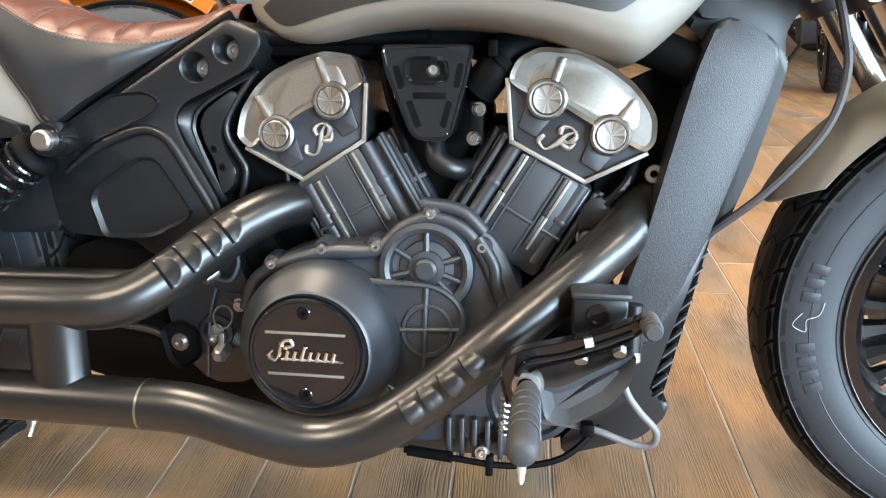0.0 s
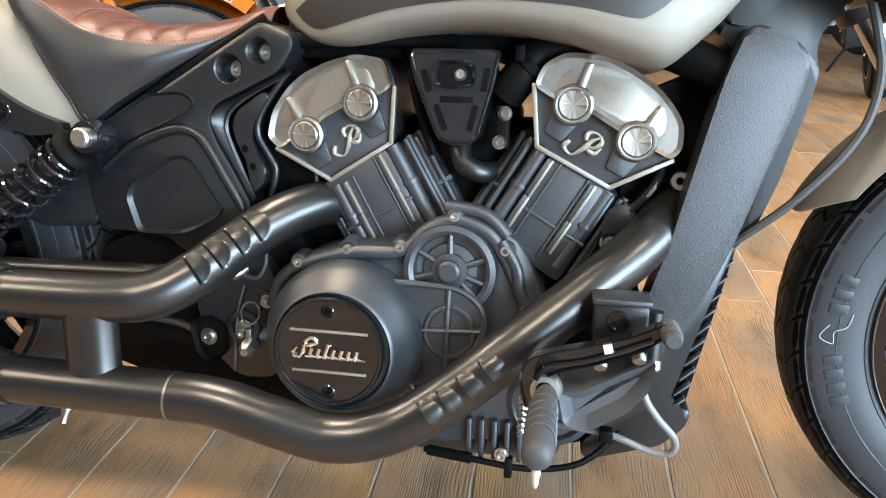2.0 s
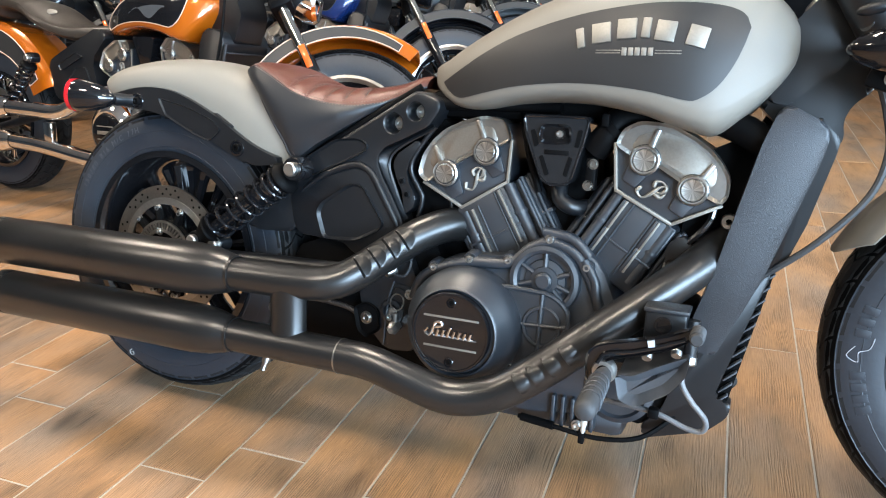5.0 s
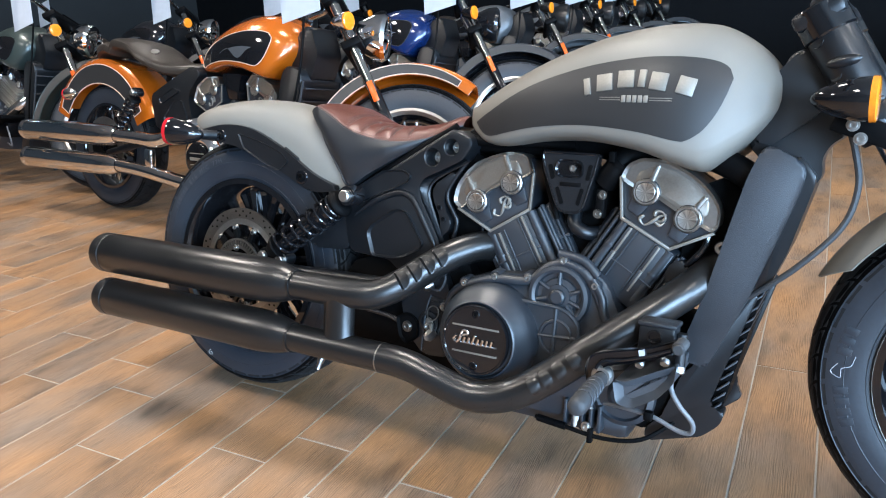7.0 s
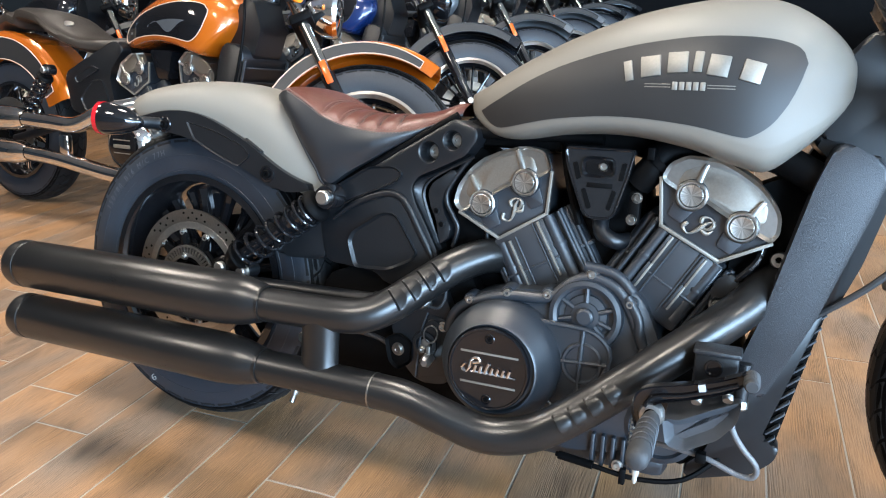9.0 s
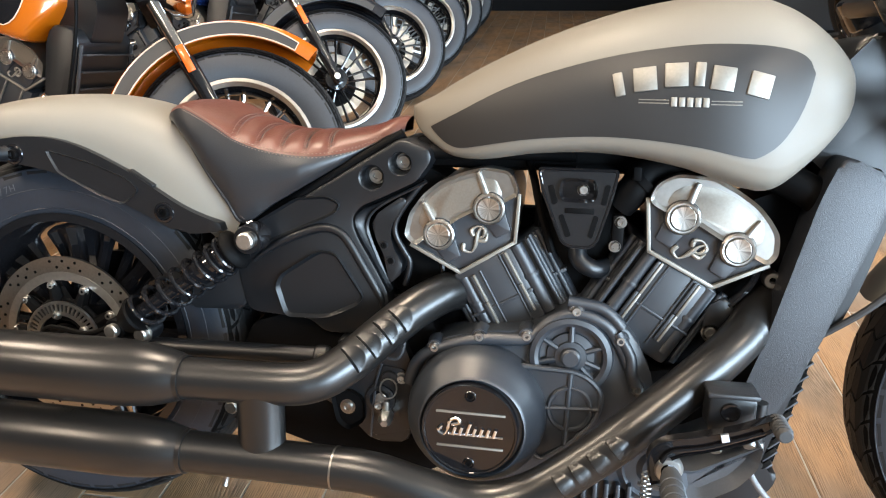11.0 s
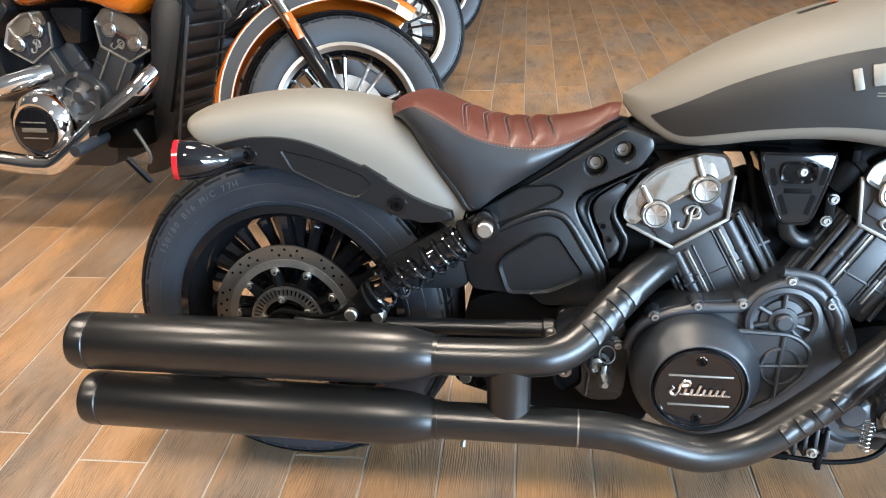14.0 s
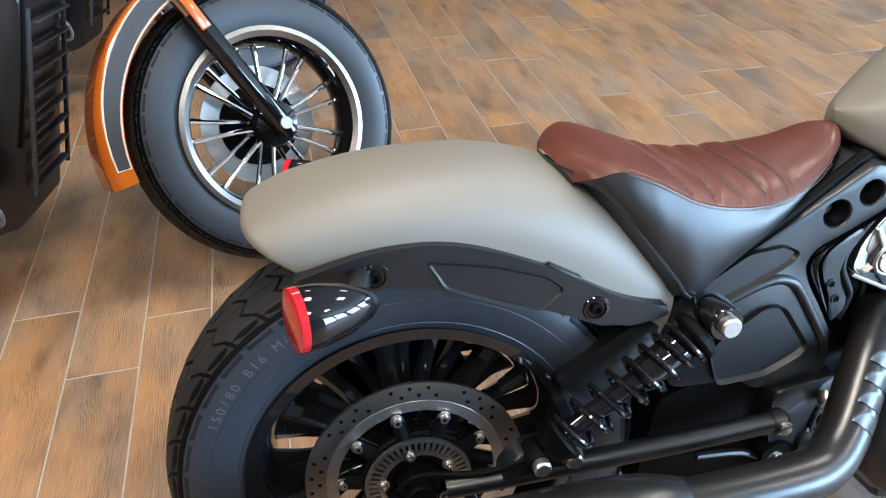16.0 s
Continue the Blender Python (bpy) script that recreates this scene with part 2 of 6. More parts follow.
def curve(pts, n=8, closed=False):
    """A smooth line through points of any dimension."""
    p = [np.array(q, float) for q in pts]
    out, k = [], len(p)
    for i in range(k if closed else k - 1):
        a, b, c, d = (p[(i - 1) % k], p[i], p[(i + 1) % k], p[(i + 2) % k]) if closed else (p[max(i - 1, 0)], p[i], p[i + 1], p[min(i + 2, k - 1)])
        for j in range(n):
            t = j / n
            out.append(0.5 * (2 * b + (c - a) * t + (2 * a - 5 * b + 4 * c - d) * t * t + (3 * b - a - 3 * c + d) * t ** 3))
    if not closed:
        out.append(p[-1])
    return [tuple(q) for q in out]


def rounded(pts, r=0.01, n=4):
    """A closed outline with its corners rounded; r may be a list."""
    out, k = [], len(pts)
    for i in range(k):
        a, b, c = (np.array(pts[j % k], float) for j in (i - 1, i, i + 1))
        rr = r[i] if isinstance(r, (list, tuple)) else r
        d1, d2 = np.linalg.norm(a - b), np.linalg.norm(c - b)
        s = min(rr, 0.48 * d1, 0.48 * d2)
        p, q = b + (a - b) / d1 * s, b + (c - b) / d2 * s
        for j in range(n + 1):
            t = j / n
            out.append(tuple((1 - t) ** 2 * p + 2 * t * (1 - t) * b + t * t * q))
    return out


def prism(pts, y0, y1, bev=0.003, seg=2, bm=None):
    """An outline in x, z, from y0 (the near face, its edge bevelled) to y1."""
    bm = bm or bmesh.new()
    a = [bm.verts.new((x, y0, z)) for x, z in pts]
    b = [bm.verts.new((x, y1, z)) for x, z in pts]
    f = bm.faces.new(a)
    bm.faces.new(b[::-1])
    k = len(pts)
    for i in range(k):
        bm.faces.new((a[i], b[i], b[(i + 1) % k], a[(i + 1) % k]))
    if bev:
        bmesh.ops.bevel(bm, geom=list(f.edges), offset=bev, segments=seg, profile=0.5, affect="EDGES", clamp_overlap=True)
    return bm


def dished(pts, y0, y1, rim, depth, bev=0.002):
    """A prism whose near face is sunk within a rim."""
    bm = prism(pts, y0, y1, 0)
    f = min(bm.faces, key=lambda q: q.calc_center_median().y)
    bmesh.ops.inset_region(bm, faces=[f], thickness=rim, depth=0)
    bmesh.ops.inset_region(bm, faces=[f], thickness=abs(depth) * 0.8, depth=0)
    for v in f.verts:
        v.co.y += depth
    return bm


def holed(pts, holes, y0, y1, bev=0.004, deep=0.03):
    """A prism whose near face has round blind holes; holes: x, z, radius."""
    bm = bmesh.new()
    k = len(pts)
    p = [V((x, 0, z)) for x, z in pts]
    area2 = sum(p[i].x * p[(i + 1) % k].z - p[(i + 1) % k].x * p[i].z for i in range(k))
    s = 1 if area2 > 0 else -1
    inset = []
    for i in range(k):
        d = (p[(i + 1) % k] - p[i - 1]).normalized()
        inset.append(p[i] + V((-d.z, 0, d.x)) * s * bev)
    back = [bm.verts.new((q.x, y1, q.z)) for q in p]
    side = [bm.verts.new((q.x, y0 + bev, q.z)) for q in p]
    mid = [bm.verts.new((q.x * 0.7 + r.x * 0.3, y0 + bev * 0.3, q.z * 0.7 + r.z * 0.3)) for q, r in zip(p, inset)]
    front = [bm.verts.new((q.x, y0, q.z)) for q in inset]
    for a, b in ((back, side), (side, mid), (mid, front)):
        for i in range(k):
            bm.faces.new((a[i], a[(i + 1) % k], b[(i + 1) % k], b[i]))
    edges = [bm.edges.get((front[i], front[(i + 1) % k])) for i in range(k)]
    for x, z, r in holes:
        rings = []
        for rr, y in ((r, y0), (r * 0.9, y0 + 0.002), (r * 0.86, y0 + deep)):
            rings.append([bm.verts.new((x + rr * math.cos(a), y, z + rr * math.sin(a))) for a in (math.tau * j / 28 for j in range(28))])
        for a, b in zip(rings, rings[1:]):
            for j in range(28):
                bm.faces.new((a[j], a[(j + 1) % 28], b[(j + 1) % 28], b[j]))
        bm.faces.new(rings[-1])
        edges += [bm.edges.get((rings[0][j], rings[0][(j + 1) % 28])) for j in range(28)]
    bmesh.ops.triangle_fill(bm, use_beauty=True, use_dissolve=False, edges=edges)
    return bm


def tube(path, r, seg=14, bm=None, closed=False, squash=1.0):
    """A tube along a path; r is one radius or one for each point."""
    bm = bm or bmesh.new()
    p = [V(q) for q in path]
    k = len(p)
    rs = r if isinstance(r, (list, tuple)) else [r] * k
    up, rings = None, []
    for i in range(k):
        d = (p[(i + 1) % k] - p[i - 1]) if closed else (p[min(i + 1, k - 1)] - p[max(i - 1, 0)])
        d.normalize()
        if up is None:
            up = d.orthogonal().normalized()
        up = (up - d * up.dot(d)).normalized()
        side = d.cross(up)
        rings.append([bm.verts.new(p[i] + (up * math.cos(a) * squash + side * math.sin(a)) * rs[i]) for a in (math.tau * j / seg for j in range(seg))])
    for i in range(k if closed else k - 1):
        a, b = rings[i], rings[(i + 1) % k]
        for j in range(seg):
            bm.faces.new((a[j], a[(j + 1) % seg], b[(j + 1) % seg], b[j]))
    if not closed:
        bm.faces.new(rings[0][::-1])
        bm.faces.new(rings[-1])
    return bm


def aim(p, d):
    """A pose at p whose z axis looks along d."""
    return Matrix.Translation(p) @ V(d).normalized().to_track_quat("Z", "Y").to_matrix().to_4x4()


def lathe(profile, m=None, seg=32, bm=None):
    """Rings of (radius, height) turned round z, then put at the pose m."""
    bm = bm or bmesh.new()
    m = m or Matrix()
    rings = []
    for r, h in profile:
        if r < 1e-6:
            rings.append([bm.verts.new(m @ V((0, 0, h)))])
        else:
            rings.append([bm.verts.new(m @ V((r * math.cos(a), r * math.sin(a), h))) for a in (math.tau * j / seg for j in range(seg))])
    for a, b in zip(rings, rings[1:]):
        for j in range(seg):
            q = [a[j % len(a)], a[(j + 1) % len(a)], b[(j + 1) % len(b)], b[j % len(b)]]
            q = list(dict.fromkeys(q))
            if len(q) > 2:
                bm.faces.new(q)
    return bm


def NEAR(x, y, z):
    """A pose whose z axis points out of the bike's right side."""
    return aim((x, y, z), (0, -1, 0))


def box(c, s, bev=0.003, m=None, bm=None, seg=2):
    bm = bm or bmesh.new()
    geo = bmesh.ops.create_cube(bm, size=1, matrix=(m or Matrix()) @ Matrix.Translation(c) @ Matrix.Diagonal((*s, 1)))
    if bev:
        es = {e for v in geo["verts"] for e in v.link_edges}
        bmesh.ops.bevel(bm, geom=list(es), offset=bev, segments=seg, profile=0.5, affect="EDGES", clamp_overlap=True)
    return bm


def loft(rings, closed_ring=True, caps=True, bm=None):
    bm = bm or bmesh.new()
    vs = [[bm.verts.new(p) for p in r] for r in rings]
    for a, b in zip(vs, vs[1:]):
        k = len(a)
        for j in range(k if closed_ring else k - 1):
            bm.faces.new((a[j], a[(j + 1) % k], b[(j + 1) % k], b[j]))
    if caps and closed_ring:
        bm.faces.new(vs[0][::-1])
        bm.faces.new(vs[-1])
    return bm


def thicken(bm, t):
    """Gives an open sheet a wall of thickness t."""
    bmesh.ops.recalc_face_normals(bm, faces=bm.faces)
    bm.normal_update()
    inner = {v: bm.verts.new(v.co - v.normal * t) for v in list(bm.verts)}
    rim = [e for e in bm.edges if len(e.link_faces) == 1]
    for f in list(bm.faces):
        bm.faces.new([inner[v] for v in f.verts][::-1])
    for e in rim:
        a, b = e.verts
        bm.faces.new((a, b, inner[b], inner[a]))
    return bm


def bolt_mesh(material, r=0.0065, h=0.006, name="bolt"):
    bm = lathe([(0, h * 0.35), (r * 0.5, h * 0.35), (r * 0.52, h), (r * 0.9, h), (r, h * 0.8), (r, 0), (r * 1.5, 0), (r * 1.5, -h * 0.4)], None, 14)
    return to_mesh(name, bm, material)


def put(name, me, parent, m, label=""):
    ob = link(name, me, parent, label)
    ob.matrix_basis = m
    return ob


def lerp(x, xs, ys):
    return float(np.interp(x, xs, ys))


# ---- the showroom ----
FLOOR = tagged(new("floor", to_mesh("floor", box((0.5, 1.5, -0.0113), (19, 15, 0.02), 0), GROUT)), "pale grout bed under wood-look floor tiles", "floor", kind="structure")


def slab(name, c, s, material, label, category="wall"):
    return tagged(new(name, to_mesh(name, box(c, s, 0), material)), label, category, kind="structure")


slab("ceiling", (0.5, 1.5, 3.65), (19.4, 15.4, 0.12), CEIL, "plain off-white ceiling", "ceiling")
slab("wall_north", (0.5, 9.1, 1.8), (19.4, 0.2, 3.6), NORTHWALL, "plain dark painted wall")
slab("wall_west", (-9.1, 1.5, 1.8), (0.2, 15, 3.6), WESTWALL, "plain grey painted wall")


def wall_with_windows(name, along, fixed, lo, hi, centres, axis, sill):
    """A wall with three-metre windows; axis x: the wall runs along x at y = fixed."""
    bm = bmesh.new()

    def piece(a, b, z0, z1):
        c, s = (a + b) / 2, b - a
        if axis == "x":
            box((c, fixed, (z0 + z1) / 2), (s, 0.2, z1 - z0), 0, bm=bm)
        else:
            box((fixed, c, (z0 + z1) / 2), (0.2, s, z1 - z0), 0, bm=bm)
    edges = [lo] + [e for c in centres for e in (c - 1.4, c + 1.4)] + [hi]
    for a, b in zip(edges[::2], edges[1::2]):
        piece(a, b, 0, 3.6)
    for c in centres:
        piece(c - 1.4, c + 1.4, 0, sill)
        piece(c - 1.4, c + 1.4, 3.15, 3.6)
    tagged(new(name, to_mesh(name, bm, WALL)), "plain painted wall with large windows", "wall", kind="structure")


wall_with_windows("wall_south", "x", -6.1, -9.0, 10.0, (5.2, 8.3), "x", 0.35)
wall_with_windows("wall_east", "y", 10.1, -6.0, 9.0, (-3.9, -0.6, 2.7), "y", 0.35)

# display plinths at the far side of the floor
for x, w in ((3.6, 1.4), (6.0, 1.6)):
    p = thing("display_plinth", "low black display plinth on the tiled floor", "plinth", pose(x, 7.4, 0), "display plinths")
    part("body", box((0, 0, 0.28), (w, 1.2, 0.5), 0.01), PLINTH, p)
    part("base", box((0, 0, 0.015), (w + 0.06, 1.26, 0.03), 0.004), DARK, p)


# ---- the motorcycle ----
RC = (0, 0, 0.318)          # rear wheel centre, bike axes: x ahead, y to its left, z up
FC = (1.626, 0, 0.318)       # front wheel centre
RAKE = V((-0.522, 0, 0.853)).normalized()
STEER = -6.0
HEAD = V((1.745, 0, 0))      # where the steering line meets the ground
TURNED = Matrix.Translation(HEAD) @ Matrix.Rotation(radians(STEER), 4, RAKE) @ Matrix.Translation(-HEAD)


def tyre_profile(ro, w, bead):
    h = ro - bead
    s = [(bead, 0.40 * w), (bead + 0.12 * h, 0.455 * w), (bead + 0.38 * h, 0.495 * w), (bead + 0.60 * h, 0.49 * w), (bead + 0.76 * h, 0.455 * w),
         (bead + 0.86 * h, 0.39 * w), (bead + 0.93 * h, 0.27 * w), (bead + 0.955 * h, 0.12 * w)]
    return [(r, -y) for r, y in s] + [(r, y) for r, y in s[::-1]]


def tread(ro, w, bead, pitches, bm=None):
    """Chunky blocks on the crown and shoulders, in a staggered chevron pattern."""
    bm = bm or bmesh.new()

    half = sorted(((y, r) for r, y in tyre_profile(ro, w, bead) if y > 0 and r > bead + 0.55 * (ro - bead)))

    def crown(y):
        return lerp(abs(y), [q[0] for q in half], [q[1] for q in half]) + 0.0048 - 0.0025 * (abs(y) / (0.49 * w)) ** 2

    def block(a0, a1, y0, y1, skew, deep=0.007, nip=0.0):
        v = []
        for top in (0, 1):
            for a, y, side in ((a0, y0, 1), (a1, y0, -1), (a1 + skew, y1, -1), (a0 + skew + nip, y1, 1)):
                k = 0.03 * (a1 - a0) * top
                r = crown(y) - (0 if top else deep)
                aa = a + k * side
                v.append(bm.verts.new((r * math.sin(aa), y, r * math.cos(aa))))
        for f in ((4, 5, 6, 7), (0, 1, 5, 4), (1, 2, 6, 5), (2, 3, 7, 6), (3, 0, 4, 7)):
            bm.faces.new([v[i] for i in f])
    da = math.tau / pitches
    for i in range(pitches):
        a = i * da
        for s in (-1, 1):
            o = 0 if s < 0 else da * 0.5
            block(a + o, a + o + da * 0.93, s * 0.006 * w, s * 0.165 * w, 0.42 * da)
            block(a + o + da * 0.43, a + o + da * 1.36, s * 0.172 * w, s * 0.285 * w, -0.22 * da)
            block(a + o + da * 0.22, a + o + da * 1.15, s * 0.2855 * w, s * 0.365 * w, 0.36 * da)
            block(a + o + da * 0.58, a + o + da * 1.51, s * 0.3655 * w, s * 0.425 * w, 0.16 * da, 0.008)
            block(a + o + da * 0.74, a + o + da * 1.67, s * 0.4255 * w, s * 0.470 * w, 0.04 * da, 0.007, 0.10 * da)
    return bm


def arc_text(text, r, a0, size, y, centre, material, parent, bm_post=None, gap=1.0):
    """Raised writing round a tyre's right side, glyph by glyph, clockwise from a0 degrees past the top."""
    for ch in text:
        if ch != " ":
            cu = bpy.data.curves.new("glyph", "FONT")
            cu.body, cu.size, cu.extrude, cu.align_x = ch, size, 0.0006, "CENTER"
            tmp = bpy.data.objects.new("glyph", cu)
            me = bpy.data.meshes.new_from_object(tmp)
            bpy.data.objects.remove(tmp)
            me.materials.append(material)
            a = radians(a0)
            m = Matrix.Translation(centre) @ Matrix.Rotation(a, 4, "Y") @ Matrix.Translation((0, y, r)) @ Matrix.Rotation(radians(90), 4, "X")
            put("raised_character", me, parent, m if bm_post is None else bm_post @ m)
        a0 += gap * math.degrees(size * 0.72 / r)


def wheel(bike, name, c, ro, w, rim_r, post=None, spokes=14, detail=True, rim_mat=None, spoke_mat=None, tyre_label=""):
    """A cast wheel: rim with paired spokes and hub as one part; tyre and tread under it."""
    post = post or Matrix()
    rim_mat, spoke_mat = rim_mat or GLOSS, spoke_mat or GLOSS
    at = post @ Matrix.Translation(c) @ Matrix.Rotation(radians(90), 4, "X")
    bead = rim_r
    h = 0.40 * w
    prof = [(bead + 0.008, -h - 0.004), (bead + 0.010, -h - 0.012), (bead - 0.004, -h - 0.013), (bead - 0.012, -h), (bead - 0.022, -h * 0.6), (bead - 0.030, 0),
            (bead - 0.022, h * 0.6), (bead - 0.012, h), (bead - 0.004, h + 0.013), (bead + 0.010, h + 0.012), (bead + 0.008, h + 0.004)]
    bm = lathe(prof, at, 72 if detail else 48)
    rim = part("wheel_rim", bm, rim_mat, bike, "" if detail else "")
    bm = lathe([(0.018, -0.075), (0.05, -0.07), (0.058, -0.05), (0.04, -0.03), (0.04, 0.03), (0.058, 0.05), (0.05, 0.07), (0.018, 0.075), (0.018, -0.075)], at, 32)
    part("hub", bm, GLOSS, rim)
    def spoke(spread, k):
        bm = bmesh.new()
        for s in (-0.5, 0.5):
            pts = [(0.045, s * 0.020, s * 0.02), (0.09, s * spread * 0.5, s * 0.02), (0.15, s * spread * 0.75, s * 0.012), (bead - 0.018, s * spread, s * 0.006)]
            tube(pts, [0.0085 * k, 0.0066 * k, 0.0064 * k, 0.0095 * k], 8, bm)
        return to_mesh("spoke", bm, spoke_mat)
    kinds = (spoke(0.052, 1.75), spoke(0.030, 2.3)) if detail else (spoke(0.052, 0.9),)
    for i in range(spokes):
        put("spoke", kinds[i % len(kinds)], rim, at @ Matrix.Rotation(math.tau * i / spokes + 0.3, 4, "Z"))
    ty = part("tyre", lathe(tyre_profile(ro, w, bead), at, 96 if detail else 56), RUBBER, rim, tyre_label)
    # near-black band: the shade of the tread grooves put into its colour
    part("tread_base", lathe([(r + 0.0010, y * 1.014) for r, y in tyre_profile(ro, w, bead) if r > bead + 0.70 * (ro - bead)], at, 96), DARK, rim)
    tr = tread(ro, w, bead, 38)
    tr.transform(post @ Matrix.Translation(c))
    part("tread", tr, TREAD, rim)
    if detail:
        for r, t in ((bead + 0.018, 0.0012), (bead + 0.052, 0.0008), (ro - 0.028, 0.0010)):
            y = -lerp(r, [q[0] for q in tyre_profile(ro, w, bead)][8:][::-1], [q[1] for q in tyre_profile(ro, w, bead)][8:][::-1])
            ring = [post @ (V(c) + V((r * math.cos(a), y, r * math.sin(a)))) for a in (math.tau * i / 72 for i in range(72))]
            part("moulded_rib", tube(ring, t, 5, closed=True), RUBBER, rim)
    return rim


def brake_disc(bike, rim, c, y, r0, r1, post=None, detail=True, bolts=10, carrier=None):
    post = post or Matrix()
    at = post @ Matrix.Translation((c[0], y, c[2])) @ Matrix.Rotation(radians(90), 4, "X")
    d = part("brake_disc", lathe([(r0, -0.0025), (r1, -0.0025), (r1, 0.0025), (r0, 0.0025), (r0, -0.0025)], at, 72), DISC, rim)
    if not detail:
        part("disc_carrier", lathe([(0.03, 0), (r0 + 0.003, 0.002), (r0 + 0.003, 0.006), (0.03, 0.008), (0.03, 0)], at, 32), carrier or DARK, rim)
        return d
    # raised near-black discs; their colour stands in for the shade in drilled holes
    hole = to_mesh("drilled_hole", lathe([(0, 0.0031), (0.0026, 0.0031), (0.003, 0.002)], None, 8), DARK)
    for k, (rr, n) in enumerate(((r1 - 0.008, 36), (r1 - 0.019, 36))):
        for i in range(n):
            a = math.tau * (i + 0.5 * k) / n
            if (i + k) % 4 != 3:
                put("drilled_hole", hole, rim, at @ Matrix.Translation((rr * math.cos(a), rr * math.sin(a), 0)))
    # carrier with windows between arms
    bm = lathe([(0.035, 0.0), (0.072, 0.0), (0.075, 0.006), (0.072, 0.010), (0.035, 0.012), (0.035, 0)], at, 40)
    for i in range(bolts):
        a = math.tau * i / bolts + 0.52
        dr = V((math.cos(a), math.sin(a), 0))
        tube([at @ (dr * 0.066 + V((0, 0, 0.004))), at @ (dr * 0.098 + V((0, 0, 0.004)))], [0.012, 0.009], 8, bm)
    part("disc_carrier", bm, DARK, rim)
    part("disc_band", lathe([(r0 - 0.001, 0.0032), (r0 + 0.014, 0.0032), (r0 + 0.014, 0.001), (r0 - 0.001, 0.001), (r0 - 0.001, 0.0032)], at, 72), STEEL, rim)
    bmh = bolt_mesh(STEEL, 0.0058, 0.006)
    for i in range(bolts):
        a = math.tau * i / bolts + 0.52
        put("bolt", bmh, rim, at @ Matrix.Translation((0.0985 * math.cos(a), 0.0985 * math.sin(a), 0.008)))
    # slotted sensor ring
    bm = bmesh.new()
    n = 48
    for i in range(n):
        a = math.tau * i / n
        box((0.060, 0, 0.017), (0.016, 0.0042, 0.004), 0, at @ Matrix.Rotation(a, 4, "Z"), bm)
    lathe([(0.066, 0.014), (0.071, 0.014), (0.071, 0.019), (0.066, 0.019), (0.066, 0.014)], at, 56, bm)
    lathe([(0.046, 0.014), (0.053, 0.014), (0.053, 0.019), (0.046, 0.019), (0.046, 0.014)], at, 48, bm)
    part("sensor_ring", bm, STEEL, rim)
    for i in range(5):
        a = math.tau * i / 5 + 0.5
        put("bolt", bmh, rim, at @ Matrix.Translation((0.047 * math.cos(a), 0.047 * math.sin(a), 0.018)))
    part("axle_end", lathe([(0, 0.05), (0.018, 0.05), (0.02, 0.047), (0.02, 0.02), (0.03, 0.018), (0.03, 0.01)], at, 24), DARK, rim)
    return d


# -- fuel tank: right half given by a few stations along x --
TX = [0.600, 0.614, 0.637, 0.672, 0.722, 0.802, 0.902, 1.002, 1.062, 1.112, 1.157, 1.192, 1.214, 1.222]
TTOP = [0.732, 0.7392, 0.7498, 0.7714, 0.7989, 0.836, 0.8718, 0.8928, 0.8959, 0.8894, 0.8677, 0.8395, 0.8106, 0.785]
TBOT = [0.716, 0.697, 0.679, 0.6605, 0.6575, 0.671, 0.675, 0.660, 0.641, 0.633, 0.6678, 0.707, 0.743, 0.776]
TWID = [0.004, 0.0338, 0.0601, 0.0883, 0.118, 0.1496, 0.1711, 0.1835, 0.1841, 0.1761, 0.159, 0.135, 0.1048, 0.050]


def smoothed(x, ys):
    """A soft curve through the tank's stations."""
    i = max(0, min(len(TX) - 2, int(np.searchsorted(TX, x)) - 1))
    t = (x - TX[i]) / (TX[i + 1] - TX[i])

    def slope(k):
        a, b = max(k - 1, 0), min(k + 1, len(TX) - 1)
        return (ys[b] - ys[a]) / (TX[b] - TX[a])
    h = TX[i + 1] - TX[i]
    a, b, ma, mb = ys[i], ys[i + 1], slope(i) * h, slope(i + 1) * h
    return (2 * t ** 3 - 3 * t * t + 1) * a + (t ** 3 - 2 * t * t + t) * ma + (3 * t * t - 2 * t ** 3) * b + (t ** 3 - t * t) * mb


def tank_half(x, z):
    """The tank's half width at x and height z."""
    top, bot, w = smoothed(x, TTOP), smoothed(x, TBOT), smoothed(x, TWID)
    mid = bot + 0.16 * (top - bot)
    if z >= mid:
        u = min(1, (z - mid) / (top - mid))
        return w * max(0, 1 - u ** 2.9) ** (1 / 2.8)
    u = min(1, (mid - z) / (mid - bot))
    return w * max(0.0, 1 - u ** 4.2) ** (1 / 4.0) * (1 - 0.06 * u)


def tank_mesh():
    rings = []
    for x in np.concatenate([np.linspace(TX[0], 0.70, 14), np.linspace(0.72, 1.08, 16), np.linspace(1.10, TX[-1], 16)]):
        top, bot = smoothed(x, TTOP), smoothed(x, TBOT)
        mid = bot + 0.16 * (top - bot)
        half = []
        for a in np.linspace(math.pi / 2, -math.pi / 2, 25):
            z = mid + (top - mid) * math.sin(a) if a >= 0 else mid + (mid - bot) * math.sin(a)
            half.append((z, tank_half(x, z)))
        ring = [(x, -y, z) for z, y in half] + [(x, y, z) for z, y in half[::-1][1:-1]]
        rings.append(ring)
    return loft(rings)


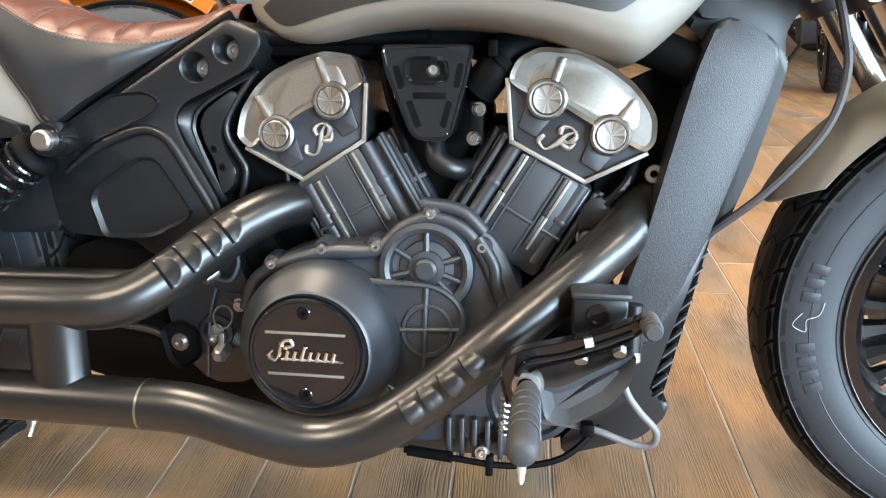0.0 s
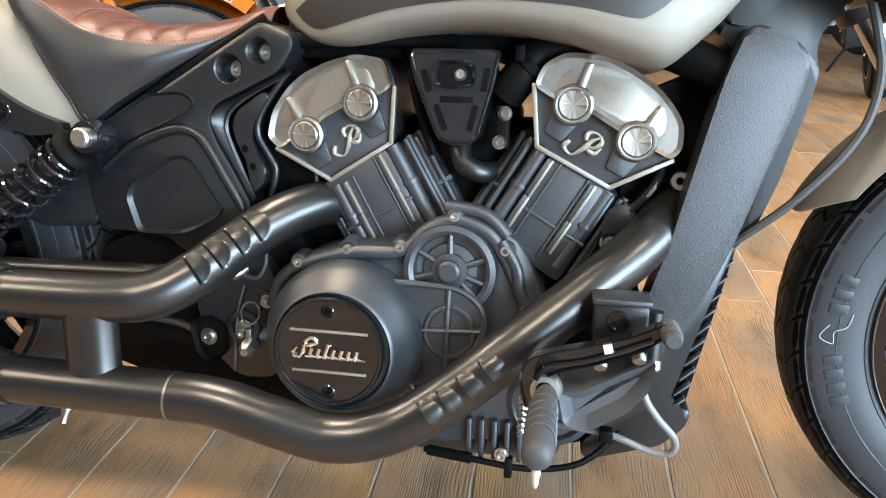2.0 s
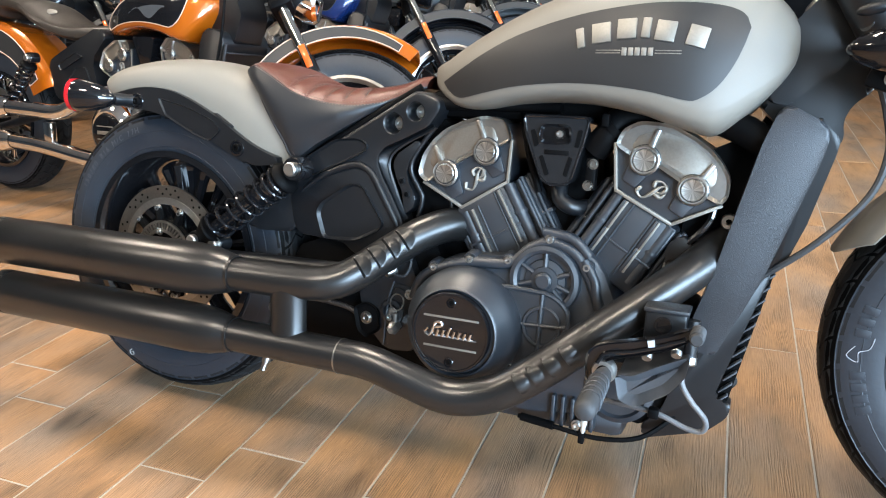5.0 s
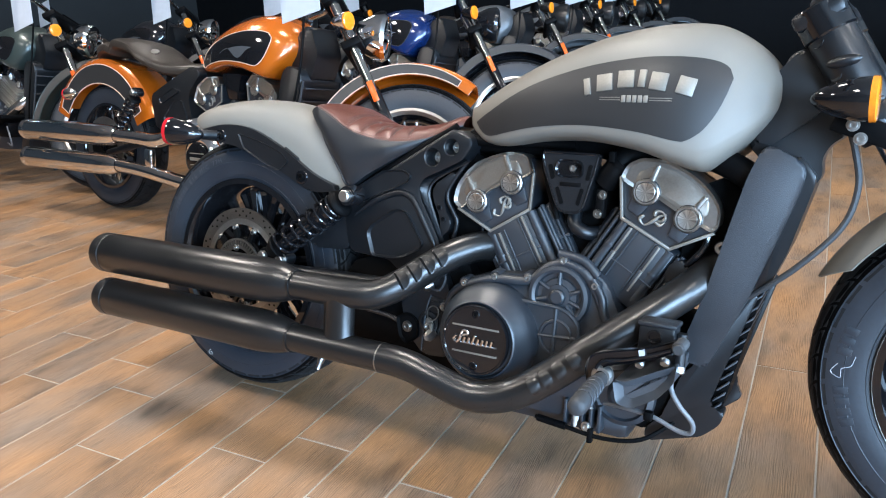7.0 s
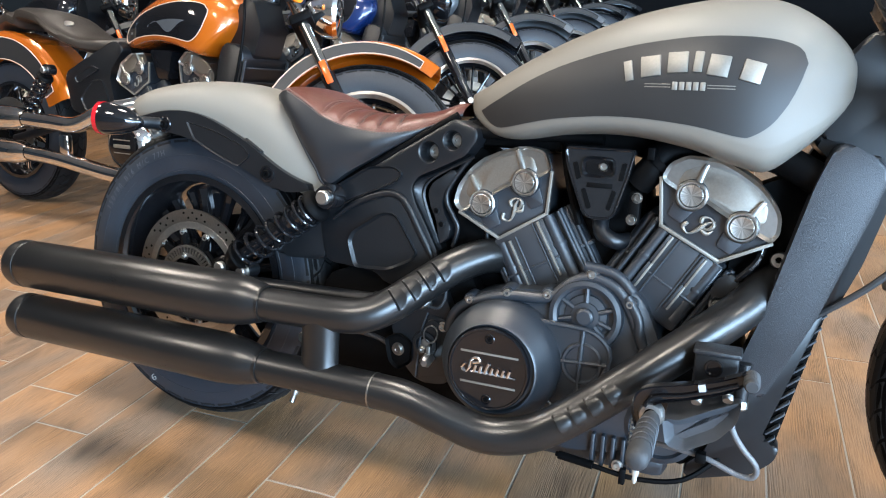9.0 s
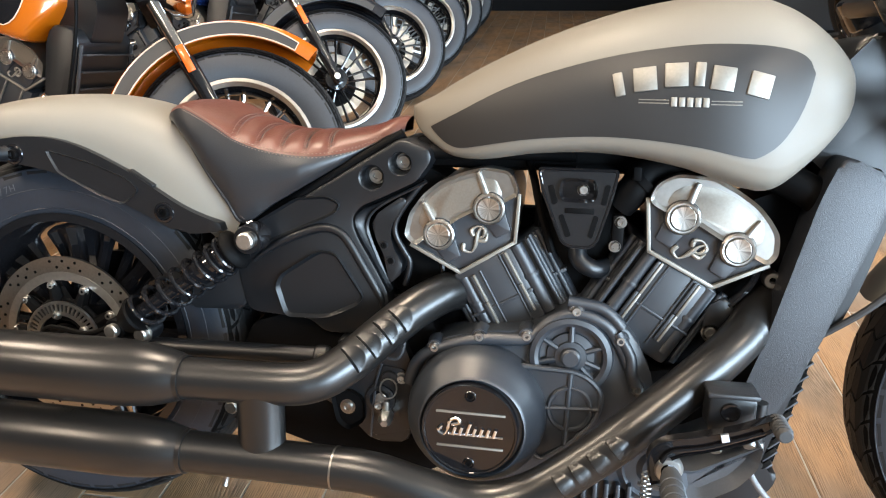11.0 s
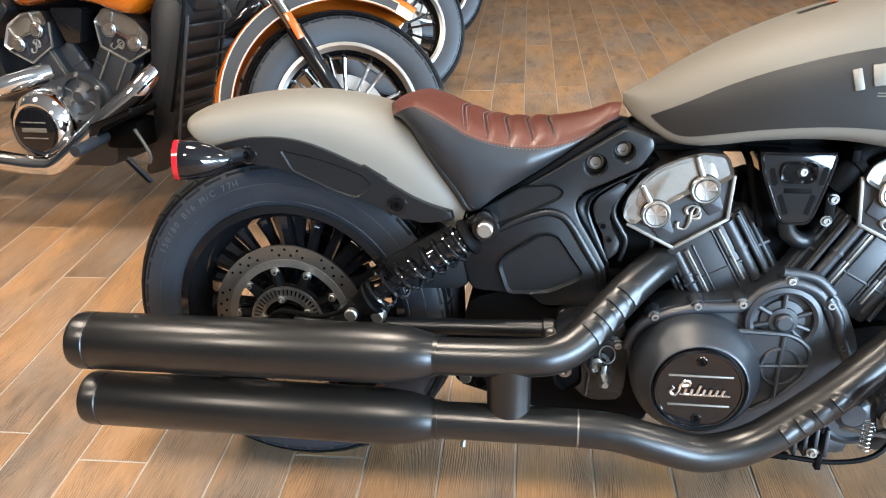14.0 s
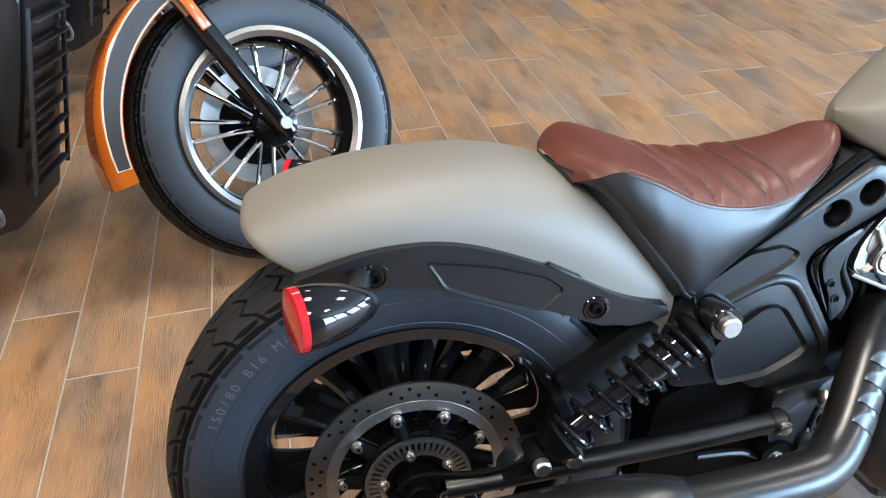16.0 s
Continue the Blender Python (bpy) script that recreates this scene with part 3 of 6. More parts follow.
PUX, PUZ = [0.640, 0.690, 0.740, 0.790, 0.840, 0.890, 0.940, 1.000, 1.050, 1.092, 1.122, 1.140, 1.148], [0.7045, 0.730, 0.756, 0.777, 0.793, 0.806, 0.8155, 0.823, 0.8245, 0.8225, 0.817, 0.807, 0.790]
PLX, PLZ = [0.640, 0.655, 0.672, 0.694, 0.745, 0.790, 0.837, 0.884, 0.930, 0.975, 1.018, 1.050, 1.072, 1.086, 1.110, 1.130, 1.143, 1.148], [0.703, 0.690, 0.680, 0.677, 0.687, 0.6955, 0.701, 0.704, 0.7035, 0.700, 0.6945, 0.688, 0.684, 0.685, 0.702, 0.733, 0.768, 0.789]


PUX, PUZ = zip(*curve(list(zip(PUX, PUZ)), 8))
PLX, PLZ = zip(*curve(list(zip(PLX, PLZ)), 8))


def tank_top(x, y):
    """The height of the tank's upper side at x, y."""
    lo, hi = smoothed(x, TBOT) + 0.3 * (smoothed(x, TTOP) - smoothed(x, TBOT)), smoothed(x, TTOP)
    for _ in range(30):
        mid = (lo + hi) / 2
        lo, hi = (mid, hi) if tank_half(x, mid) > abs(y) else (lo, mid)
    return lo


def tank_panel(side, grow=0.0, off=0.0012):
    rings = []
    for x in np.linspace(0.640, 1.148, 84):
        lo, hi = lerp(x, PLX, PLZ), lerp(x, PUX, PUZ)
        rings.append([(x, side * (tank_half(x, z) + off), z) for z in np.linspace(lo, max(hi, lo + 0.0005), 14)])
    return loft(rings, closed_ring=False)


def emblem(parent, origin, ang, s, material):
    """A small curled metal flourish."""
    bm = bmesh.new()
    for pts in ([(-0.9, -0.2), (-1.0, -0.7), (-0.4, -0.9), (0.0, -0.3), (0.25, 0.5), (0.7, 1.0)], [(-0.1, 0.3), (-0.2, 0.75), (0.3, 1.0), (0.8, 0.7), (0.6, 0.2), (0.15, 0.1)],
                [(0.2, -0.1), (0.75, -0.1), (0.95, 0.4)]):
        c, sn = math.cos(ang), math.sin(ang)
        path = [(origin[0] + s * (c * u - sn * v), origin[1], origin[2] + s * (sn * u + c * v)) for u, v in curve(pts, 6)]
        tube(path, [s * 0.13 + s * 0.05 * math.sin(i * 0.4) for i in range(len(path))], 8, bm)
    return part("flourish", bm, material, parent, "small polished flourish")


def cylinder(bike, base, ang, face, w, length, strips, detail=True):
    """A plain cylinder barrel leaning by ang degrees; its near face at y = face. strips: ends of its bright strips in x, z."""
    m = Matrix.Translation(base) @ Matrix.Rotation(radians(ang), 4, "Y")
    s = 1 if ang < 0 else -1
    bm = bmesh.new()
    box((0.01 * s, 0.012, length / 2), (w, 2 * abs(face) - 0.04, length), 0.012, m, bm, 3)
    box((-0.012 * s, 0, length / 2), (w * 0.62, 2 * abs(face) - 0.004, length * 0.98), 0.007, m, bm)
    body = part("cylinder_barrel", bm, ENGINE, bike)
    part("joint_flange", box((0.01 * s, 0.012, length * 0.44), (w * 1.04, 2 * abs(face) - 0.034, 0.007), 0.002, m), ENGINE, body)
    for i, (a, b) in enumerate(strips):
        a, b = V((a[0], 0, a[1])), V((b[0], 0, b[1]))
        d = b - a
        if detail:
            # rounded columns and a thin fin beside each strip
            n = V((-d.z, 0, d.x)).normalized() * (-1 if (i == 0) == (-d.z < 0) else 1)
            if n.x * (1 if i else -1) < 0:
                n = -n
            for off, r, y in ((0.018, 0.0105, 0.0100), (0.037, 0.004, 0.014), (-0.011, 0.002, 0.0008)):
                p, q = a + n * off - d * 0.02, b + n * off + d * 0.12
                part("column" if r > 0.01 else "rib", tube([(p.x, face + y, p.z), (q.x, face + y, q.z)], r, 14), ENGINE, body)
                if r > 0.01:
                    j = p.lerp(q, 0.46)
                    part("column_joint", lathe([(r + 0.0014, -0.0035), (r + 0.0022, 0), (r + 0.0014, 0.0035)], aim((j.x, face + y, j.z), d), 20), ENGINE, body)
        ang2 = -math.atan2(d.z, d.x)
        for k0, k1 in ((0.0, 0.53), (0.535, 1.0)):
            c = a + d * (k0 + k1) / 2
            mm = Matrix.Translation((c.x, face - 0.002, c.z)) @ Matrix.Rotation(ang2, 4, "Y")
            part("polished_strip", box((0, 0, 0), (d.length * (k1 - k0), 0.007, 0.0038), 0.0008, mm), LETTER, body, "bright machined strip")
            part("strip_rib", box((0, 0.003, -0.0045), (d.length * (k1 - k0), 0.009, 0.006), 0.002, mm), ENGINE, body)
    if detail:
        part("joint_line", box((-0.012 * s, 0, length * 0.44), (w * 0.63, 2 * abs(face) + 0.001, 0.005), 0.0015, m), ENGINE, body)
        for u, y in ((0.42, 0.022), (0.50, 0.034), (-0.46, 0.020)):
            part("rib", tube([m @ V((u * w * s, face + y, 0.01)), m @ V((u * w * s, face + y, length))], 0.0055, 10), ENGINE, body)
    return body, m


def engine_head(bike, y, dark, bright, trim, caps, ribs, flour, detail=True, deep=0.10, axis=(0.49, -0.87)):
    """A cylinder head: dark body, polished upper cover with sunk satin fields, bright trim and two round caps."""
    head = part("cylinder_head", prism(rounded(dark, 0.012), y + 0.002, y + deep + 0.05, 0.006), ENGINE, bike)
    cover = part("rocker_cover", dished(rounded(bright, 0.010, 3), y - 0.012, y + deep, 0.0070, 0.007), POLISH, head, "polished machined rocker cover")
    cx, cz = sum(p[0] for p in bright) / len(bright), sum(p[1] for p in bright) / len(bright)
    part("satin_field", prism(rounded([(cx + (x - cx) * 0.74, cz + (z - cz) * 0.68 + 0.004) for x, z in bright], 0.006, 3), y - 0.0062, y + 0.01, 0.0004), FIELD, head, "blasted satin field of the cover")
    bm = bmesh.new()
    for a, b in zip(trim, trim[1:]):
        d = V((b[0] - a[0], 0, b[1] - a[1]))
        c = V((a[0] + b[0], 0, a[1] + b[1])) / 2
        mm = Matrix.Translation((c.x, y - 0.002, c.z)) @ Matrix.Rotation(-math.atan2(d.z, d.x), 4, "Y")
        box((0, 0, 0), (d.length + 0.005, 0.008, 0.0058), 0.0012, mm, bm)
    part("bright_edge", bm, LETTER, head, "bright machined edge")
    if detail:
        for a, b in ribs:
            d = V((b[0] - a[0], b[1] - a[1])).normalized() * 0.0052
            n = V((-d.y, d.x))
            web = [(a[0] + n.x, a[1] + n.y), (b[0] + n.x * 0.7, b[1] + n.y * 0.7), (b[0] - n.x * 0.7, b[1] - n.y * 0.7), (a[0] - n.x, a[1] - n.y)]
            part("cover_rib", prism(rounded(web, 0.002, 2), y - 0.0125, y, 0.002), POLISH, head)
        ax = V(axis).normalized()
        pr = V((-ax.y, ax.x))
        for x, z in caps:
            # low flanks that run from each cap down to the edge
            p = V((x, z))
            q = p + ax * 0.047
            fl = [p + pr * 0.021, q + pr * 0.013, q - pr * 0.013, p - pr * 0.021]
            part("flank", prism(rounded([(v.x, v.y) for v in fl], 0.004, 3), y - 0.003, y + 0.01, 0.0045), ENGINE, head)
        emblem(head, (flour[0], y - 0.001, flour[1]), flour[2], 0.0205, LETTER)
    cap = to_mesh("cap", lathe([(0.0178, 0.0), (0.0178, 0.015), (0.0165, 0.0165), (0.012, 0.0158), (0, 0.0155)], None, 32), BRUSHED)
    for x, z in caps:
        part("cap_seat", lathe([(0.0255, -0.012), (0.0255, 0.008), (0.0225, 0.013), (0.0185, 0.013), (0.0185, 0.010)], NEAR(x, y, z), 28), ENGINE if detail else DARK, head)
        part("cap_ring", lathe([(0.0235, 0.009), (0.0245, 0.012), (0.0215, 0.0145), (0.0190, 0.0142)], NEAR(x, y, z), 28), POLISH, head)
        put("cap", cap, head, NEAR(x, y, z), "brushed round cap")
    return head


def louvred_pipe(parent, name, path, r, xs, out, wide, deep, label):
    """An exhaust header with D-shaped louvres at xs, pressed in to a slit painted near-black for shade (deep > 0) or
    raised (deep < 0).
    """
    pts = [V(q) for q in path]
    line = []
    for a, b in zip(pts, pts[1:]):
        n = max(1, int((b - a).length / 0.0014))
        line += [a.lerp(b, i / n) for i in range(n)]
    line.append(pts[-1])
    along = [0.0]
    for a, b in zip(line, line[1:]):
        along.append(along[-1] + (b - a).length)
    slits = [along[min(range(len(line)), key=lambda i: abs(line[i].x - x) + (0 if line[i].y < -0.10 else 1))] for x in xs]
    out, seg, long = V(out).normalized(), 72, 0.0215
    frames = []
    rings = []
    for i, p in enumerate(line):
        d = (line[min(i + 1, len(line) - 1)] - line[max(i - 1, 0)]).normalized()
        up = (out - d * out.dot(d)).normalized()
        side = d.cross(up)
        ring = []
        for j in range(seg):
            a = math.tau * j / seg
            phi = a if a < math.pi else a - math.tau
            rr = r
            for s0 in slits:
                u = s0 - along[i]
                if 0 <= u < long:
                    q = (u / long) ** 2 + (phi / wide) ** 2
                    if q < 1:
                        rr = r - deep * (1 - q) ** 0.55 * (1 - 0.55 * u / long)
            ring.append(tuple(p + (up * math.cos(a) + side * math.sin(a)) * rr))
        frames.append((p, up, side))
        rings.append(ring)
    pipe = part(name, loft(rings), PIPE, parent, label)
    # near-black strips paint the shade inside each pressed slit
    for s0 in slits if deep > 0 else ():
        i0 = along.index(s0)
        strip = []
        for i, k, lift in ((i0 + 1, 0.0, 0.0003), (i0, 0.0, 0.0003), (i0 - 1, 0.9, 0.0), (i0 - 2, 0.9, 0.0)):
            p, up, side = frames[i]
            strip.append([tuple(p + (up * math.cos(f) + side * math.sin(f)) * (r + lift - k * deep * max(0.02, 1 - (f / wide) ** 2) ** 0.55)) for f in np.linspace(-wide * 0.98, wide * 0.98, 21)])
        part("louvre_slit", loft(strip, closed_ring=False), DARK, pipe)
    return pipe


def bullet(bike, name, c, d, r, length, lens_mat, post=None, body_mat=None, label=""):
    """A bullet turn signal: shell with its nose along d, lens at the other end."""
    m = (post or Matrix()) @ aim(c, d)
    shell = part(name, lathe([(r * 0.93, 0), (r, 0.004), (r * 0.98, length * 0.25), (r * 0.82, length * 0.55), (r * 0.5, length * 0.83), (r * 0.2, length * 0.96), (0, length)], m, 32), body_mat or GLOSS, bike, label)
    part("lens", lathe([(0, -0.0075), (r * 0.6, -0.007), (r * 0.92, -0.006), (r * 1.01, -0.0045), (r * 1.02, 0.0035), (r * 0.98, 0.004)], m, 32), lens_mat, shell, "")
    return shell


def shock(bike, top, low, y_low, detail=True):
    a, b = V(top), V(low)
    d = (b - a)
    body = part("shock_absorber", tube([a + d * 0.10, a + d * 0.12, a + d * 0.42, a + d * 0.44, a + d * 0.9, a + d], [0.017, 0.021, 0.021, 0.013, 0.013, 0.010], 18), GLOSS, bike)
    n = 15 if detail else 8
    path = []
    u = d.orthogonal().normalized()
    w = d.normalized().cross(u)
    turns = 7.5
    for i in range(int(turns * n) + 1):
        t = i / (turns * n)
        # coils close together near the top, open below
        s = 0.17 + 0.66 * (t ** 1.25)
        path.append(a + d * s + (u * math.cos(math.tau * turns * t) + w * math.sin(math.tau * turns * t)) * 0.0290)
    part("coil_spring", tube(path, 0.0038, 8), GLOSS, body, "gloss black coil spring")
    part("spring_collar", lathe([(0.012, 0), (0.031, 0), (0.033, 0.004), (0.031, 0.010), (0.022, 0.016), (0.012, 0.016)], aim(a + d * 0.145, -d), 28), DARK, body)
    part("lower_collar", lathe([(0.012, 0), (0.030, 0), (0.032, 0.004), (0.028, 0.012), (0.02, 0.03), (0.012, 0.03)], aim(a + d * 0.84, d), 28), DARK, body)
    part("upper_eye", lathe([(0, -0.022), (0.021, -0.022), (0.023, -0.018), (0.023, 0.016), (0.021, 0.02), (0, 0.02)], NEAR(*a), 24), GLOSS, body)
    part("lower_eye", lathe([(0, -0.02), (0.016, -0.02), (0.018, -0.016), (0.018, 0.012), (0.016, 0.016), (0, 0.016)], NEAR(*b), 24), DARK, body)
    part("bolt_head", lathe([(0, 0.032), (0.011, 0.032), (0.0135, 0.029), (0.0135, 0.020), (0.016, 0.019), (0.016, 0.016)], NEAR(*a), 6 * 4), STEEL, body)
    part("bolt_head", lathe([(0, 0.028), (0.009, 0.028), (0.0115, 0.025), (0.0115, 0.016), (0.014, 0.015), (0.014, 0.012)], NEAR(*b), 24), STEEL, body)
    return body


def seat_stations():
    # x, z of the lower edge, the seam and the crown; half width at the edge and the seam
    return [(0.236, 0.700, 0.213, 0.702, 0.203, 0.716, 0.076, 0.068), (0.255, 0.676, 0.230, 0.714, 0.222, 0.727, 0.092, 0.095), (0.276, 0.648, 0.256, 0.723, 0.252, 0.732, 0.104, 0.108), (0.301, 0.614, 0.286, 0.712, 0.292, 0.722, 0.110, 0.114),
            (0.327, 0.579, 0.314, 0.697, 0.335, 0.706, 0.112, 0.116), (0.352, 0.549, 0.352, 0.676, 0.372, 0.692, 0.113, 0.117), (0.400, 0.580, 0.405, 0.661, 0.425, 0.686, 0.108, 0.112),
            (0.469, 0.622, 0.470, 0.656, 0.488, 0.690, 0.095, 0.100), (0.530, 0.660, 0.530, 0.667, 0.540, 0.699, 0.072, 0.074), (0.572, 0.686, 0.572, 0.689, 0.578, 0.713, 0.048, 0.050),
            (0.592, 0.692, 0.592, 0.697, 0.598, 0.714, 0.030, 0.031)]


def seam_shift(t):
    """The cross seams of the seat run forward from the middle to the sides."""
    return 0.016 * abs(t) ** 1.3


def seat(bike, top_mat, side_mat):
    rows = curve(seat_stations(), 22)
    side_r, top_r, seams = {-1: [], 1: []}, [], {-1: [], 1: []}
    for xe, ze, xs, zs, xc, zc, we, ws in rows:
        for s in (-1, 1):
            side_r[s].append([(xe + (xs - xe) * t, s * (we + (ws - we) * t + 0.010 * math.sin(math.pi * t) * min(1, (zs - ze) / 0.05)), ze + (zs - ze) * t) for t in np.linspace(0, 1, 9)])
            seams[s].append((xs, s * (ws + 0.0005), zs))
        ring = []
        for t in np.linspace(-1, 1, 25):
            k = (1 - abs(t) ** 2.4)
            fall = min(1.0, k * 3)
            x = xs + (xc - xs) * k
            w = min(max(x - seam_shift(t), 0.328 - 0.006), 0.474 + 0.006) - 0.328
            rib = 0.0085 * min(1, abs(math.sin(w / 0.0365 * math.pi)) * 1.25) ** 0.6 - 0.0045
            ring.append((x, ws * t, zs + (zc - zs) * k ** 0.8 + rib * fall))
        top_r.append(ring)
    top = part("seat_top", loft(top_r, closed_ring=False), top_mat, bike, "brown leather seat top with stitched ribs" if top_mat is BROWN else "")
    for s in (-1, 1):
        part("seat_skirt", loft(side_r[s], closed_ring=False), side_mat, top, "")
    # the padded back, from the skirt's rear edge round the centre, up to the seat top
    bm = loft([[(0.214 - 0.014 * (1 - u * u), 0.066 * u, z) for u in np.linspace(-1, 1, 15)] for z in (0.655, 0.69, 0.716)], closed_ring=False)
    part("seat_back", bm, side_mat, top)
    # rear faces that turn inward from the skirts' seams towards the fender
    for s in (-1, 1):
        edge = [r[0] for r in side_r[s] if r[0][0] < 0.358]
        part("rear_face", loft([[(x - 0.030 * t ** 1.2, y - s * 0.052 * t, z - 0.022 * t ** 1.3) for t in np.linspace(0, 1, 7)] for x, y, z in edge], closed_ring=False), side_mat, top)
    bm = loft([[r[0] for r in side_r[-1]], [r[0] for r in side_r[1]]], closed_ring=False)
    part("seat_base", bm, side_mat, top)
    return top, seams, rows, top_r


def stitches(parent, line, every, r, material, out=(0, 0, 0)):
    """Short thread dashes along a line, in one part."""
    bm = bmesh.new()
    pts = [V(p) + V(out) for p in line]
    acc, on = 0.0, None
    dense = []
    for a, b in zip(pts, pts[1:]):
        n = max(1, int((b - a).length / (every * 0.5)))
        dense += [a.lerp(b, i / n) for i in range(n)]
    for a, b in zip(dense[::2], dense[1::2]):
        tube([a, a.lerp(b, 0.8)], r, 5, bm)
    return part("stitching", bm, material, parent, "pale contrast stitching")


def rear_fender(bike, paint, crown, edge, half):
    rows = curve([(c[0], c[1], e[0], e[1], h) for c, e, h in zip(crown, edge, half)], 7)
    rings = []
    for cx, cz, ex, ez, h in rows:
        ring = []
        for a in np.linspace(-math.pi / 2, math.pi / 2, 29):
            s, c = math.sin(a), math.cos(a)
            y = h * math.copysign(abs(s) ** 0.72, s)
            k = abs(c) ** 0.72
            ring.append((ex + (cx - ex) * k, y, ez + (cz - ez) * k))
        rings.append(ring)
    return part("rear_fender", thicken(loft(rings, closed_ring=False), 0.004), paint, bike)


def hex_bolt(r=0.009, h=0.008):
    return to_mesh("bolt", lathe([(0, h), (r * 0.8, h), (r, h * 0.8), (r, 0), (r * 1.35, 0), (r * 1.35, -0.002)], None, 6 * 3), STEEL)


def build_bobber(m):
    bike = thing("motorcycle", "matte silver-grey bobber motorcycle with black engine and brown leather seat", "motorcycle", m)
    socket = bolt_mesh(STEEL)
    black_bolt = bolt_mesh(DARK, 0.008, 0.006)

    # rear wheel
    rim = wheel(bike, "rear_wheel", RC, 0.325, 0.156, 0.212, tyre_label="black rear tyre with raised writing")
    brake_disc(bike, rim, RC, -0.076, 0.106, 0.147)
    arc_text("150/80 B16 M/C 77H", 0.268, -62, 0.017, -0.0762, RC, MARK, rim, gap=1.0)
    arc_text("REINFORCED", 0.249, -56, 0.011, -0.0755, RC, MARK, rim, gap=0.95)
    part("chalk_mark", tube(curve([(-0.115, -0.0785, 0.072), (-0.122, -0.078, 0.066), (-0.118, -0.0775, 0.058), (-0.111, -0.0775, 0.060), (-0.112, -0.078, 0.066), (-0.118, -0.078, 0.063)], 5), 0.0011, 5), WHITE, rim, "white chalk mark on the tyre")
    # swing arm and the brake line on it
    arm = part("swing_arm", tube(curve([(0.03, -0.128, 0.333), (0.18, -0.134, 0.340), (0.32, -0.136, 0.344), (0.48, -0.134, 0.347)], 5), 0.0145, 16), FRAME, bike)
    part("arm_end", lathe([(0.0145, 0.0), (0.018, 0.004), (0.018, 0.020), (0.013, 0.026), (0, 0.026)], aim((0.474, -0.134, 0.3465), (1, 0.02, 0.02)), 22), FRAME, arm)
    put("bolt", hex_bolt(0.008, 0.006), arm, NEAR(0.489, -0.150, 0.347))
    part("swing_arm_left", tube(curve([(0.0, 0.118, 0.318), (0.25, 0.125, 0.35), (0.48, 0.11, 0.384)], 4), 0.02, 12), FRAME, bike)
    part("axle_block", prism(rounded([(0.10, 0.330), (0.17, 0.336), (0.200, 0.352), (0.205, 0.374), (0.17, 0.386), (0.125, 0.380), (0.10, 0.352)], 0.01), -0.145, -0.112, 0.004), FRAME, arm)
    put("bolt", hex_bolt(0.011, 0.012), arm, NEAR(0.19, -0.15, 0.366))
    part("brake_line", tube(curve([(0.14, -0.15, 0.378), (0.08, -0.135, 0.352), (0.0, -0.12, 0.352), (-0.03, -0.115, 0.33)], 6), 0.0045, 8), DARK, arm)
    for y in (-0.137, 0.137):
        shock(bike, (0.378, y, 0.532), (0.145, y * 1.05, 0.372), y)

    # rear fender, its black side rails and signals
    rear_fender(bike, SILVER, [(-0.172, 0.690), (-0.162, 0.702), (-0.11, 0.721), (-0.01, 0.736), (0.10, 0.735), (0.20, 0.712), (0.28, 0.662), (0.35, 0.575)],
                [(-0.112, 0.648), (-0.108, 0.649), (-0.075, 0.659), (0.0, 0.664), (0.10, 0.649), (0.20, 0.598), (0.27, 0.548), (0.325, 0.505)], [0.100, 0.104, 0.108, 0.112, 0.112, 0.112, 0.110, 0.105])
    out = curve([(-0.118, 0.650), (-0.03, 0.671), (0.06, 0.667), (0.16, 0.627), (0.255, 0.572), (0.318, 0.548)], 5) + curve([(0.322, 0.536), (0.25, 0.531), (0.17, 0.566), (0.06, 0.610), (-0.03, 0.628), (-0.105, 0.632)], 5)
    for s in (-1, 1):
        bm = prism(out, 0, 0.022, 0.004)
        bm.transform(Matrix.Translation((0, -0.123, 0)) if s < 0 else Matrix.Diagonal((1, -1, 1, 1)) @ Matrix.Translation((0, -0.123, 0)))
        rail = part("fender_rail", bm, FRAME, bike, "black plastic fender rail")
        if s < 0:
            ridge = rounded([(0.026, 0.653), (0.100, 0.637), (0.166, 0.613), (0.186, 0.594), (0.156, 0.570), (0.112, 0.585), (0.045, 0.617)], [0.008, 0.02, 0.012, 0.010, 0.010, 0.02, 0.008], 5)
            part("sunk_field", dished(ridge, -0.1262, -0.120, 0.0035, 0.0050), FRAME, rail)
            for x, z in ((0.225, 0.561), (-0.032, 0.643)):
                part("bolt_recess", lathe([(0.017, 0.0), (0.016, 0.002), (0.0125, 0.0025), (0.011, 0.0005), (0, 0.0005)], NEAR(x, -0.123, z), 22), GLOSS, rail)
                put("bolt", black_bolt, rail, NEAR(x, -0.123, z))
            part("clip", prism(rounded([(-0.004, 0.664), (0.045, 0.663), (0.05, 0.669), (0.0, 0.6725)], 0.003), -0.1205, -0.105, 0.001), FRAME, rail)
            part("clip", prism(rounded([(0.163, 0.620), (0.205, 0.596), (0.209, 0.603), (0.168, 0.628)], 0.003), -0.1205, -0.105, 0.001), FRAME, rail)
        sig = bullet(bike, "rear_turn_signal", (-0.116, s * 0.203, 0.650), (1, -s * 0.30, -0.06), 0.0325, 0.088, RED, label="gloss black bullet turn signal with red lens")
        part("stalk", tube(curve([(-0.078, s * 0.190, 0.647), (-0.058, s * 0.160, 0.6455), (-0.046, s * 0.118, 0.644)], 4), [0.011] * 4 + [0.012] * 4 + [0.014], 14), FRAME, sig)

    # seat
    top, seams, rows, crown = seat(bike, BROWN, LEATHER)
